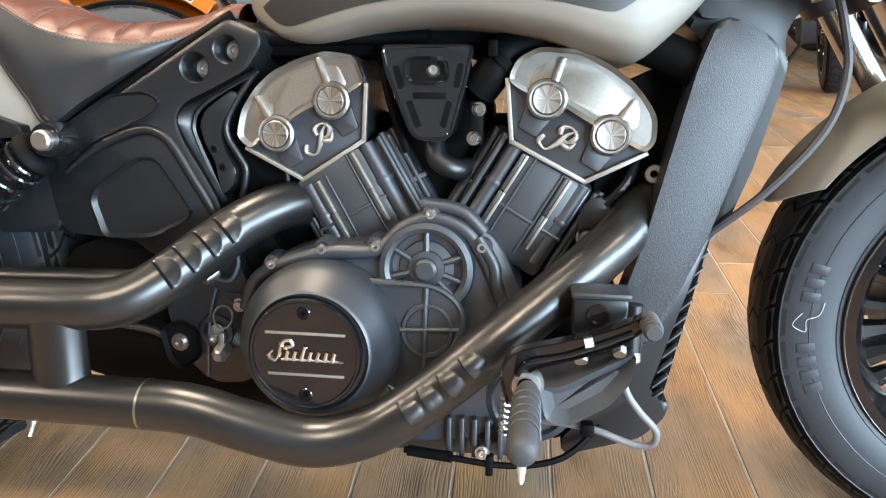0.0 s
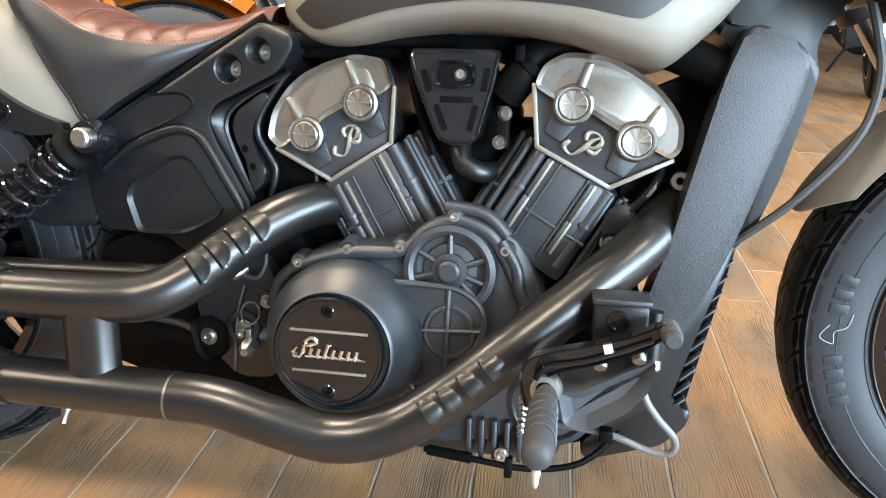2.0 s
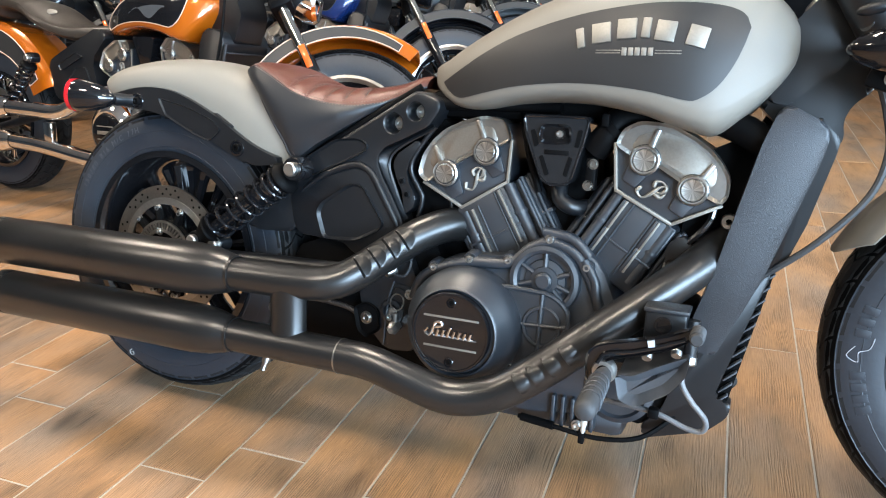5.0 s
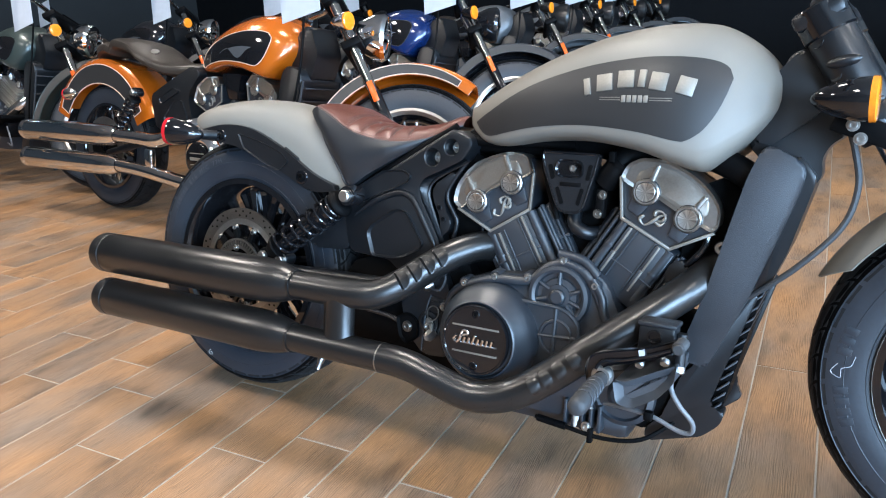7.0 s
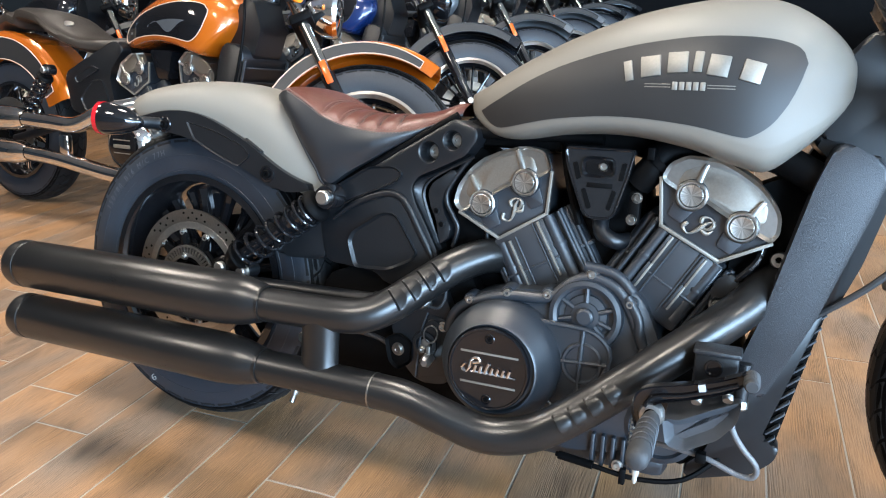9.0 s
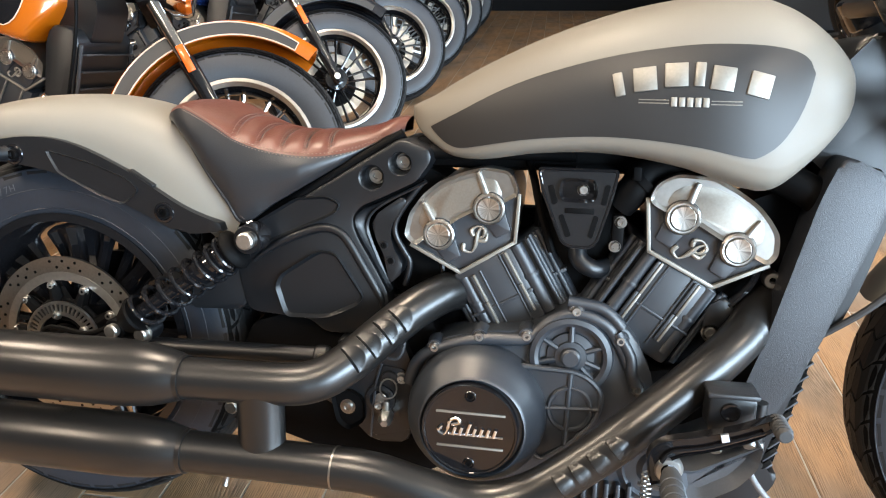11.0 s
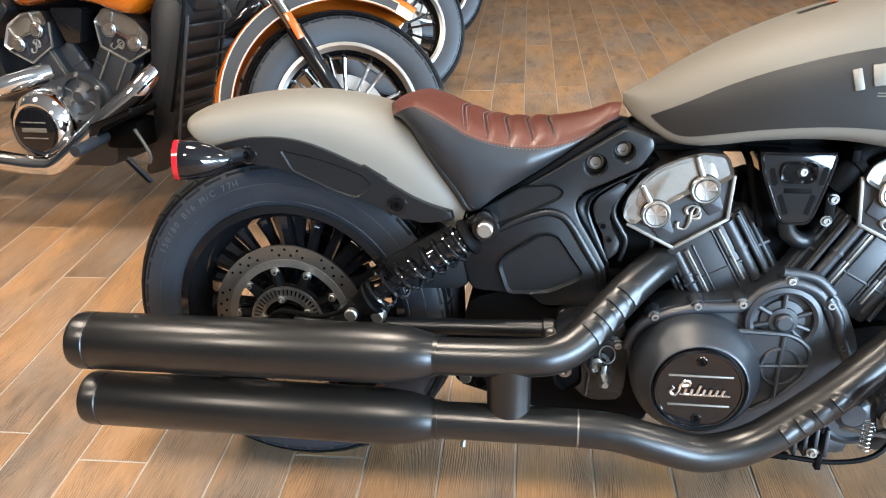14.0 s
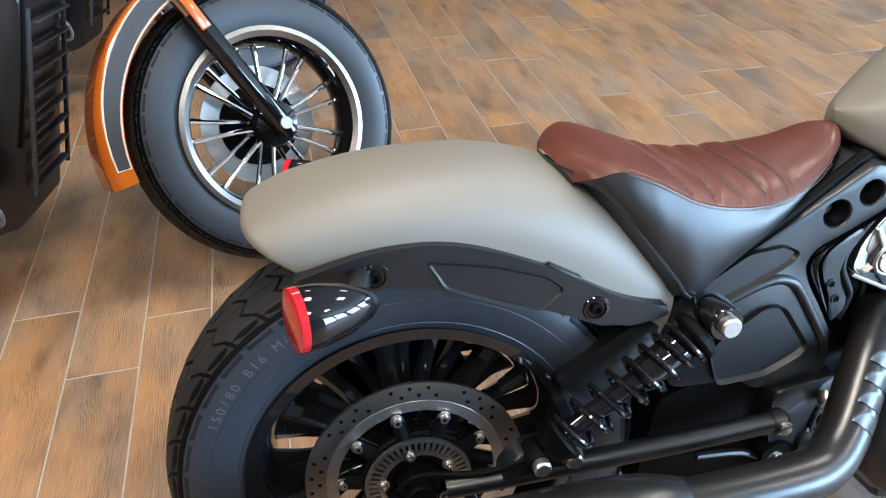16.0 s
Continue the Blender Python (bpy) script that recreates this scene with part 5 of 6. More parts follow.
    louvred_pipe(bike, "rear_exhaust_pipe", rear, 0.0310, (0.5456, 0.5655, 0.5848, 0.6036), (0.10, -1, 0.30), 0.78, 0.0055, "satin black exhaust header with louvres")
    for a, b, k in (((0.302, -0.236, 0.218), (-0.335, -0.230, 0.215), 0.92), ((0.303, -0.232, 0.336), (-0.335, -0.232, 0.331), 0.96)):
        a, b = V(a), V(b)
        L = (b - a).length
        prof = [(0.0335, -0.004), (0.034, 0.0), (0.038, 0.006), (0.048, 0.045), (0.052, 0.085), (0.0525, 0.12), (0.0525, L - 0.040), (0.0515, L - 0.0385), (0.0515, L - 0.0365), (0.0528, L - 0.035), (0.0528, L - 0.012), (0.049, L - 0.002), (0.044, L), (0.040, L - 0.004), (0.038, L - 0.05), (0, L - 0.06)]
        prof = [(r * k, h) for r, h in prof]
        mf = part("muffler", lathe(prof, aim(a, b - a), 56), PIPE, bike, "satin black straight muffler")
        part("seam_ring", lathe([(0.0312, -0.006), (0.0335, -0.006), (0.0335, 0.001), (0.0312, 0.001)], aim(a, b - a), 40), PIPE, mf)
    part("seam_ring", lathe([(0.0310, -0.0014), (0.0320, -0.0014), (0.0320, 0.0014), (0.0310, 0.0014)], aim((0.538, -0.2348, 0.2165), (1, 0, -0.01)), 40), DISC, fp)
    part("pipe_bracket", loft([[(0.424 + 0.036 * math.cos(a) * k, -0.232 + 0.025 * math.sin(a) * k, z) for a in np.linspace(0, math.tau, 25)[:-1]] for z, k in ((0.222, 1.12), (0.242, 1.05), (0.250, 1.0), (0.312, 1.0), (0.325, 1.0))]), PIPE, fp)
    # fuel tank
    tank = part("fuel_tank", tank_mesh(), SILVER, bike, "matte silver-grey teardrop fuel tank")
    for s in (-1, 1):
        pn = part("tank_panel", tank_panel(s), PANEL, tank, "dark satin tank side panel")
        if s > 0:
            continue
        # plain slanted blocks where the maker's name stands: x, z, width, lean
        for x, z, w, lean in ((0.9075, 0.7715, 0.0125, -14), (0.9395, 0.7790, 0.0290, -8), (0.9775, 0.7850, 0.0285, -4), (1.0060, 0.7862, 0.0125, 2), (1.0340, 0.7815, 0.0285, 7), (1.0790, 0.7745, 0.0285, 14)):
            tip = math.atan2(tank_half(x, z - 0.014) - tank_half(x, z + 0.014), 0.028)
            turn = math.atan2(tank_half(x + 0.014, z) - tank_half(x - 0.014, z), 0.028)
            mm = Matrix.Translation((x, -(tank_half(x, z) + 0.0012), z)) @ Matrix.Rotation(-turn, 4, "Z") @ Matrix.Rotation(-tip, 4, "X") @ Matrix.Rotation(radians(lean), 4, "Y")
            part("raised_block", box((0, 0, 0), (w, 0.005, 0.0305), 0.0012, mm), LETTER, pn, "raised bright block in place of a letter")
        for x0, x1 in ((0.9332, 0.9705), (1.0215, 1.0590)):
            for dz in (-0.0020, 0.0020):
                path = [(x, -(tank_half(x, 0.7517 + dz) + 0.0006), 0.7517 + dz) for x in np.linspace(x0, x1, 7)]
                part("bright_line", tube(path, 0.0010, 6), LETTER, pn)
        for k in range(5):
            x = 0.9765 + 0.0097 * k
            mm = Matrix.Translation((x, -(tank_half(x, 0.7517) + 0.0006), 0.7517)) @ Matrix.Rotation(radians(-8), 4, "X")
            part("small_block", box((0, 0, 0), (0.0074, 0.003, 0.0118), 0.0006, mm), LETTER, pn)
    xs, ys = np.linspace(0.858, 0.912, 9), np.linspace(-0.030, -0.010, 5)
    wl = part("warning_label", loft([[(x, y, tank_top(x, y) + 0.0008) for y in ys] for x in xs], closed_ring=False), PANEL, tank, "small warning label with plain bars")
    part("orange_corner", loft([[(x, y, tank_top(x, y) + 0.0014) for y in ys] for x in np.linspace(0.903, 0.912, 4)], closed_ring=False), REFLECT, wl)
    part("plain_bar", loft([[(x, y, tank_top(x, y) + 0.0014) for y in np.linspace(-0.022, -0.019, 3)] for x in np.linspace(0.866, 0.892, 6)], closed_ring=False), MARK, wl)

    # frame neck, radiator cover and guard
    neck = part("frame_neck", prism(rounded([(1.165, 0.690), (1.20, 0.755), (1.222, 0.842), (1.285, 0.850), (1.330, 0.715), (1.298, 0.690), (1.288, 0.665), (1.293, 0.640), (1.280, 0.615), (1.20, 0.655)], [0.02, 0.02, 0.02, 0.02, 0.02, 0.02, 0.02, 0.01, 0.02, 0.02], 6), -0.075, 0.075, 0.012, 4), FRAME, bike)
    part("neck_cover", prism(rounded([(1.180, 0.690), (1.209, 0.684), (1.273, 0.736), (1.296, 0.768), (1.276, 0.811), (1.257, 0.838), (1.238, 0.842), (1.20, 0.80)], [0.01, 0.012, 0.02, 0.02, 0.02, 0.02, 0.02, 0.02], 6), -0.083, -0.05, 0.005, 3), FRAME, neck)
    rad = part("radiator_side", prism(rounded([(1.182, 0.628), (1.205, 0.690), (1.274, 0.655), (1.262, 0.600), (1.206, 0.424), (1.150, 0.290), (1.098, 0.300), (1.135, 0.424)], [0.02, 0.022, 0.024, 0.03, 0.02, 0.01, 0.01, 0.02], 6), -0.130, -0.07, 0.007, 4), TEXTURED, bike, "textured black radiator side casting")
    part("radiator_side", prism(rounded([(1.168, 0.640), (1.195, 0.690), (1.262, 0.676), (1.280, 0.640), (1.205, 0.425), (1.166, 0.342), (1.125, 0.342), (1.134, 0.440)], 0.02), 0.07, 0.13, 0.008), TEXTURED, bike)
    part("radiator_edge", prism(rounded([(1.255, 0.672), (1.286, 0.640), (1.284, 0.620), (1.257, 0.510), (1.232, 0.440), (1.222, 0.432), (1.20, 0.45)], 0.008), -0.108, 0.108, 0.006), FRAME, rad)
    part("radiator_core", prism([(1.218, 0.43), (1.150, 0.205), (1.178, 0.205), (1.222, 0.42)], -0.080, 0.080, 0), DARK, rad)
    part("shroud", prism(rounded([(1.140, 0.300), (1.205, 0.432), (1.220, 0.428), (1.190, 0.330), (1.157, 0.215), (1.166, 0.205), (1.186, 0.206), (1.180, 0.180), (1.150, 0.150), (1.052, 0.118), (1.045, 0.140), (1.075, 0.17), (1.105, 0.26)], 0.010), -0.094, -0.06, 0.005), FRAME, rad)
    part("shroud", prism(rounded([(1.150, 0.300), (1.215, 0.440), (1.238, 0.436), (1.178, 0.215), (1.196, 0.180), (1.156, 0.146), (1.052, 0.118), (1.105, 0.26)], 0.010), 0.088, 0.10, 0.005), FRAME, rad)
    bm = bmesh.new()
    for i in range(11):
        t = i / 10
        c = V((1.222 - 0.047 * t, 0, 0.424 - 0.208 * t))
        mm = Matrix.Translation(c) @ Matrix.Rotation(radians(-42), 4, "Y")
        part("radiator_slat", box((-0.010, 0, 0), (0.026, 0.184, 0.003), 0.001, mm), CAST, rad)

    # brake pedal, foot peg, reservoir, hose
    hang = part("peg_hanger", dished(rounded([(1.015, 0.272), (1.024, 0.231), (1.050, 0.226), (1.094, 0.254), (1.117, 0.284), (1.121, 0.318), (1.090, 0.302), (1.038, 0.272)], 0.009, 5), -0.237, -0.10, 0.007, 0.016), CAST, bike)
    pts = curve([(0.980, 0.259), (0.973, 0.287), (0.977, 0.309), (0.995, 0.323), (1.038, 0.335), (1.083, 0.349), (1.126, 0.369)], 5) + curve([(1.131, 0.357), (1.098, 0.333), (1.053, 0.315), (1.013, 0.302), (0.999, 0.289), (0.998, 0.265)], 5)
    pedal = part("brake_pedal", dished(pts, -0.261, -0.244, 0.004, 0.004), GLOSS, bike, "gloss black brake pedal")
    part("pedal_groove", tube(curve([(0.991, -0.260, 0.293), (1.003, -0.260, 0.309), (1.043, -0.260, 0.319), (1.083, -0.260, 0.335), (1.112, -0.260, 0.348)], 5), 0.0032, 8), GLOSS, pedal)
    part("sticker", prism([(1.0605, 0.339), (1.0695, 0.3415), (1.0720, 0.3320), (1.0630, 0.3295)], -0.2625, -0.2570, 0), PAPER, pedal, "small white sticker with plain marks")
    part("pedal_tip", tube([(1.128, -0.245, 0.3605), (1.1285, -0.288, 0.359), (1.1285, -0.291, 0.359)], [0.0088, 0.0096, 0.0075], 16), PEGRUB, pedal)
    for k in range(5):
        part("tip_ridge", tube([tuple(V((1.1283, -0.250 - 0.008 * k, 0.360)) + V((math.cos(a), 0, math.sin(a))) * 0.0094) for a in np.linspace(0, math.tau, 19)[:-1]], 0.0016, 5, closed=True), PEGRUB, pedal)
    peg = part("foot_peg", tube([(1.003, -0.262, 0.279), (1.003, -0.272, 0.278), (1.002, -0.285, 0.2765), (1.001, -0.374, 0.2660), (1.001, -0.384, 0.2648), (1.001, -0.389, 0.2642), (1.001, -0.3915, 0.2640)], [0.011, 0.0135, 0.0145, 0.0160, 0.0150, 0.0118, 0.005], 24), PEGRUB, bike, "grey rubber foot peg")
    for k in range(5):
        part("peg_groove", tube([tuple(V((1.0018, -0.297 - 0.015 * k, 0.2752 - 0.0017 * k)) + V((math.cos(a) * 0.0149, 0.005 * math.sin(a), math.sin(a) * 0.0149)) * (1 + 0.016 * k)) for a in np.linspace(0, math.tau, 25)[:-1]], 0.0014, 5, closed=True), RUBBER, peg)
    part("peg_collar", lathe([(0.010, 0), (0.019, 0), (0.020, 0.008), (0.016, 0.016), (0.01, 0.016)], NEAR(1.001, -0.245, 0.281), 22), STEEL, peg)
    part("peg_feeler", lathe([(0.0045, 0), (0.0045, 0.006), (0.0032, 0.009), (0.0032, 0.014), (0.0015, 0.018), (0, 0.018)], aim((1.001, -0.380, 0.2505), (0, -0.35, -1)), 10), WHITE, peg)
    path = []
    for i in range(8 * 7 + 1):
        a = math.tau * i / 8
        path.append((0.978 + 0.007 * math.cos(a), -0.235 + 0.007 * math.sin(a), 0.262 - 0.0009 * i))
    part("return_spring", tube(path, 0.0014, 5), DISC, pedal)
    res = part("fluid_reservoir", box((1.080, -0.203, 0.351), (0.061, 0.044, 0.048), 0.005), FRAME, bike, "black brake fluid reservoir")
    part("reservoir_lid", box((1.080, -0.203, 0.3775), (0.066, 0.049, 0.008), 0.003), TEXTURED, res)
    part("level_window", lathe([(0.013, 0), (0.012, 0.004), (0.009, 0.004), (0.008, 0.001), (0, 0.001)], NEAR(1.077, -0.225, 0.356), 24), GLOSS, res)
    cyl = part("master_cylinder", tube([(1.118, -0.205, 0.365), (1.118, -0.205, 0.305)], 0.010, 14), FRAME, bike)
    part("banjo", lathe([(0.011, 0), (0.011, 0.010), (0.008, 0.013), (0, 0.013)], aim((1.118, -0.205, 0.308), (0, -0.2, -1)), 12), STEEL, cyl)
    part("brake_hose", tube(curve([(1.110, -0.215, 0.300), (1.112, -0.22, 0.270), (1.128, -0.222, 0.245), (1.150, -0.215, 0.218), (1.148, -0.205, 0.196), (1.125, -0.200, 0.193), (1.08, -0.195, 0.206), (1.03, -0.18, 0.205), (0.98, -0.14, 0.19)], 6), 0.0043, 10), HOSE, cyl)
    part("hose_clip", box((1.074, -0.197, 0.207), (0.016, 0.018, 0.016), 0.003), DARK, cyl)
    for x, z in ((1.060, 0.320), (1.101, 0.331)):
        part("bolt", lathe([(0, 0.008), (0.007, 0.008), (0.008, 0.005), (0.008, 0)], aim((x, -0.238, z - 0.008), (0, -0.7, -0.6)), 14), STEEL, hang)
    # oil line, switch and small fittings behind the primary
    fit_ = part("drain_fitting", lathe([(0.012, 0), (0.012, 0.02), (0.009, 0.024), (0.006, 0.03), (0, 0.03)], aim((0.584, -0.112, 0.249), (0.1, -1, -0.1)), 6), STEEL, bike, "zinc drain fitting with a ring and a loop of hose")
    part("fitting_body", box((0.585, -0.118, 0.262), (0.009, 0.009, 0.024), 0.002), STEEL, fit_)
    part("ring", tube([tuple(V((0.589, -0.122, 0.297)) + V((0.0135 * math.cos(a), 0.004 * math.sin(a), 0.0150 * math.sin(a)))) for a in np.linspace(0, math.tau, 21)[:-1]], 0.0015, 6, closed=True), DISC, fit_)
    part("sensor_cap", lathe([(0.012, 0), (0.012, 0.012), (0.008, 0.02), (0, 0.02)], aim((0.577, -0.112, 0.357), (-0.6, -1, -0.4)), 14), DISC, fit_)
    part("clear_loop", tube(curve([(0.578, -0.12, 0.350), (0.604, -0.125, 0.350), (0.614, -0.12, 0.374), (0.604, -0.11, 0.400)], 5), 0.0028, 8), PEGRUB, fit_)
    part("hanger_stud", lathe([(0.0085, 0), (0.0085, 0.012), (0.006, 0.016), (0.0055, 0.030), (0, 0.030)], aim((0.345, -0.185, 0.168), (-0.1, -0.5, -1)), 12), DISC, fit_)
    plate = part("switch_plate", prism(rounded([(0.571, 0.330), (0.612, 0.326), (0.626, 0.290), (0.622, 0.220), (0.560, 0.205), (0.556, 0.240)], 0.008), -0.108, -0.085, 0.003), FRAME, bike, "black side plate behind the primary cover")
    part("plate_edge", tube(curve([(0.575, -0.108, 0.333), (0.566, -0.110, 0.300), (0.560, -0.110, 0.250), (0.556, -0.108, 0.205)], 4), 0.0022, 6), ENGINE, plate)
    part("ring_tab", lathe([(0, 0.006), (0.013, 0.005), (0.014, 0.0)], NEAR(0.589, -0.110, 0.309), 24), FRAME, plate)
    put("bolt", socket, plate, NEAR(0.6073, -0.110, 0.3113))
    put("bolt", socket, plate, NEAR(0.570, -0.110, 0.262))
    lug = part("frame_lug", dished(rounded([(0.490, 0.272), (0.520, 0.286), (0.546, 0.272), (0.548, 0.232), (0.520, 0.212), (0.500, 0.226)], 0.010, 4), -0.112, -0.07, 0.005, 0.006), DARK, bike, "black frame lug with a socket bolt")
    put("bolt", bolt_mesh(DISC, 0.0085, 0.005), lug, NEAR(0.517, -0.107, 0.2523))
    for x, z in ((0.345, 0.262), (0.372, 0.255)):
        part("hanger_bolt", lathe([(0, 0.012), (0.009, 0.012), (0.011, 0.009), (0.011, 0)], NEAR(x, -0.16, z), 12), STEEL if x < 0.35 else DARK, fit_)

    # front wheel, fork and fender, turned to the left
    fr = wheel(bike, "front_wheel", FC, 0.322, 0.132, 0.206, post=TURNED, tyre_label="black front tyre with raised marks")
    brake_disc(bike, fr, FC, 0.075, 0.10, 0.149, post=TURNED, detail=False)
    # raised bars where the tyre maker's writing stands
    for a, L in ((-112, 0.078), (-84, 0.062), (62, 0.07), (90, 0.05)):
        for k in range(max(2, int(L / 0.016))):
            aa = radians(a + k * 4.2)
            mm = TURNED @ Matrix.Translation(FC) @ Matrix.Rotation(aa, 4, "Y") @ Matrix.Translation((0, -0.0655, 0.262))
            part("raised_bar", box((0, 0, 0), (0.0135, 0.0010, 0.022), 0.0004, mm), RUBBER, fr)
    part("chalk_mark", tube([tuple(TURNED @ (V(FC) + V(p))) for p in curve([(-0.268, -0.0655, 0.005), (-0.278, -0.0645, -0.012), (-0.262, -0.066, -0.02), (-0.262, -0.066, -0.004), (-0.248, -0.0665, 0.004), (-0.243, -0.0668, 0.022)], 5)], 0.0005, 5), PAPER, fr, "white chalk squiggle on the tyre")
    part("rim_stripe", lathe([(0.2125, 0.062), (0.2155, 0.0655), (0.2165, 0.063)], TURNED @ NEAR(*FC), 72), LETTER, fr)
    for s in (-1, 1):
        foot = V(FC) + V((0, s * 0.098, 0))
        leg = part("fork_leg", tube([TURNED @ (foot + RAKE * d) for d in (-0.03, 0.0, 0.30, 0.31)], [0.022, 0.027, 0.027, 0.025], 20), FRAME, bike)
        part("fork_tube", tube([TURNED @ (foot + RAKE * d) for d in (0.30, 0.52)], 0.0205, 20), FORKTUBE, leg, "bright fork tube")
        part("fork_sleeve", tube([TURNED @ (foot + RAKE * d) for d in (0.46, 0.465, 0.66, 0.665)], [0.034, 0.037, 0.037, 0.035], 24), FRAME, leg)
        for d in (0.50, 0.56, 0.62):
            part("sleeve_boss", tube([TURNED @ (foot + RAKE * d + V((0.022, s * -0.028, 0.0))), TURNED @ (foot + RAKE * (d + 0.012) + V((-0.022, s * 0.028, 0.0)))], 0.012, 10), FRAME, leg)
        part("sleeve_clamp", tube([TURNED @ (foot + RAKE * d) for d in (0.645, 0.648, 0.692, 0.695)], [0.038, 0.041, 0.041, 0.038], 24), GLOSS, leg)
        for d in (0.525, 0.595):
            bm = bmesh.new()
            bmesh.ops.create_uvsphere(bm, u_segments=18, v_segments=10, radius=1)
            for v in bm.verts:
                v.co = V((v.co.x * 0.026, v.co.y * 0.010, v.co.z * 0.0095))
            bm.transform(TURNED @ Matrix.Translation(foot + RAKE * d + V((0, s * 0.034, 0))) @ Matrix.Rotation(radians(-14), 4, "Y"))
            part("raised_boss", bm, FRAME, leg)
        lens_at = TURNED.inverted() @ V((1.350, -0.215, 0.757))
        lens_at.y *= -s
        sig = bullet(bike, "front_turn_signal", lens_at, (-1, 0, -0.02), 0.033, 0.085, AMBER, post=TURNED, label="gloss black bullet turn signal with amber lens")
        part("signal_bracket", box((0, 0, 0), (0.10, 0.012, 0.035), 0.004, TURNED @ Matrix.Translation(lens_at + V((-0.005, -s * 0.03, -0.045))) @ Matrix.Rotation(radians(18), 4, "Y")), DARK, sig)
        for k in range(2):
            put("bolt", socket, sig, TURNED @ Matrix.Translation(lens_at + V((-0.025 + 0.012 * k, -s * 0.03 - 0.007, -0.038 - 0.02 * k))) @ NEAR(0, 0, 0))
    part("lower_yoke", box((0, 0, 0), (0.08, 0.27, 0.035), 0.01, TURNED @ Matrix.Translation(V(FC) + RAKE * 0.50) @ Matrix.Rotation(radians(-29), 4, "Y")), FRAME, bike)
    part("upper_yoke", box((0, 0, 0), (0.08, 0.27, 0.03), 0.01, TURNED @ Matrix.Translation(V(FC) + RAKE * 0.68) @ Matrix.Rotation(radians(-29), 4, "Y")), FRAME, bike)
    bar = part("handlebar", tube([TURNED @ V(p) for p in curve([(1.20, -0.36, 0.97), (1.25, -0.24, 0.99), (1.27, -0.08, 0.975), (1.27, 0.08, 0.975), (1.25, 0.24, 0.99), (1.20, 0.36, 0.97)], 5)], 0.0125, 12), FRAME, bike)
    for s in (-1, 1):
        part("grip", tube([TURNED @ V((1.24, s * 0.27, 0.985)), TURNED @ V((1.195, s * 0.38, 0.968))], 0.017, 14), RUBBER, bar)
        part("switch_housing", box((0, 0, 0), (0.05, 0.04, 0.05), 0.01, TURNED @ Matrix.Translation((1.245, s * 0.235, 0.985))), DARK, bar)
        part("riser", tube([TURNED @ V((1.275, s * 0.05, 0.93)), TURNED @ V((1.27, s * 0.05, 0.98))], 0.016, 12), FRAME, bar)
    part("gauge", lathe([(0, 0.0), (0.045, 0.0), (0.048, 0.01), (0.044, 0.03), (0.02, 0.05), (0, 0.05)], TURNED @ aim((1.30, 0, 1.01), (0.6, 0, -0.8)), 28), GLOSS, bike)
    part("headlamp", lathe([(0, -0.05), (0.05, -0.045), (0.085, -0.01), (0.09, 0.03), (0.085, 0.05), (0.05, 0.062), (0, 0.066)], TURNED @ aim((1.42, 0, 0.86), (1, 0, 0)), 32), GLOSS, bike)
    # short front fender
    rings = []
    for i in range(31):
        ring = []
        for t in np.linspace(-1, 1, 21):
            y = 0.083 * math.copysign(abs(t) ** 0.85, t)
            r = 0.352 - 0.034 * abs(t) ** 2.8
            start = -66 + 9 * abs(t) ** 2.5
            aa = radians(start + (30 - start) * i / 30)
            ring.append(tuple(TURNED @ (V(FC) + V((r * math.sin(aa), y, r * math.cos(aa))))))
        rings.append(ring)
    part("front_fender", thicken(loft(rings, closed_ring=False), 0.004), SILVER, bike, "short matte silver-grey front fender")
    part("speed_cable", tube(curve([(1.175, -0.085, 0.395), (1.211, -0.105, 0.429), (1.273, -0.12, 0.487), (1.330, -0.12, 0.559), (1.346, -0.12, 0.623), (1.336, -0.12, 0.680), (1.318, -0.12, 0.735), (1.31, -0.11, 0.80)], 6), 0.0052, 8), PEGRUB, bike)
    part("side_stand", tube(curve([(0.80, 0.10, 0.16), (0.83, 0.20, 0.06), (0.85, 0.245, -0.038)], 4), 0.011, 10), FRAME, bike)
    return bike


HERO = pose(0, 0, 0, 0, 0, -2.0) @ pose(0, 0, 0, -10.5, 0, 0)
build_bobber(HERO)


# ---- the row of motorcycles behind ----
HEAD_FAR = V((1.86, 0, 0))
TURNED_FAR = Matrix.Translation(HEAD_FAR) @ Matrix.Rotation(radians(30), 4, RAKE) @ Matrix.Translation(-HEAD_FAR)
RCF, FCF = (-0.085, 0, 0.288), (1.722, 0, 0.304)   # wheel centres of the taller road model


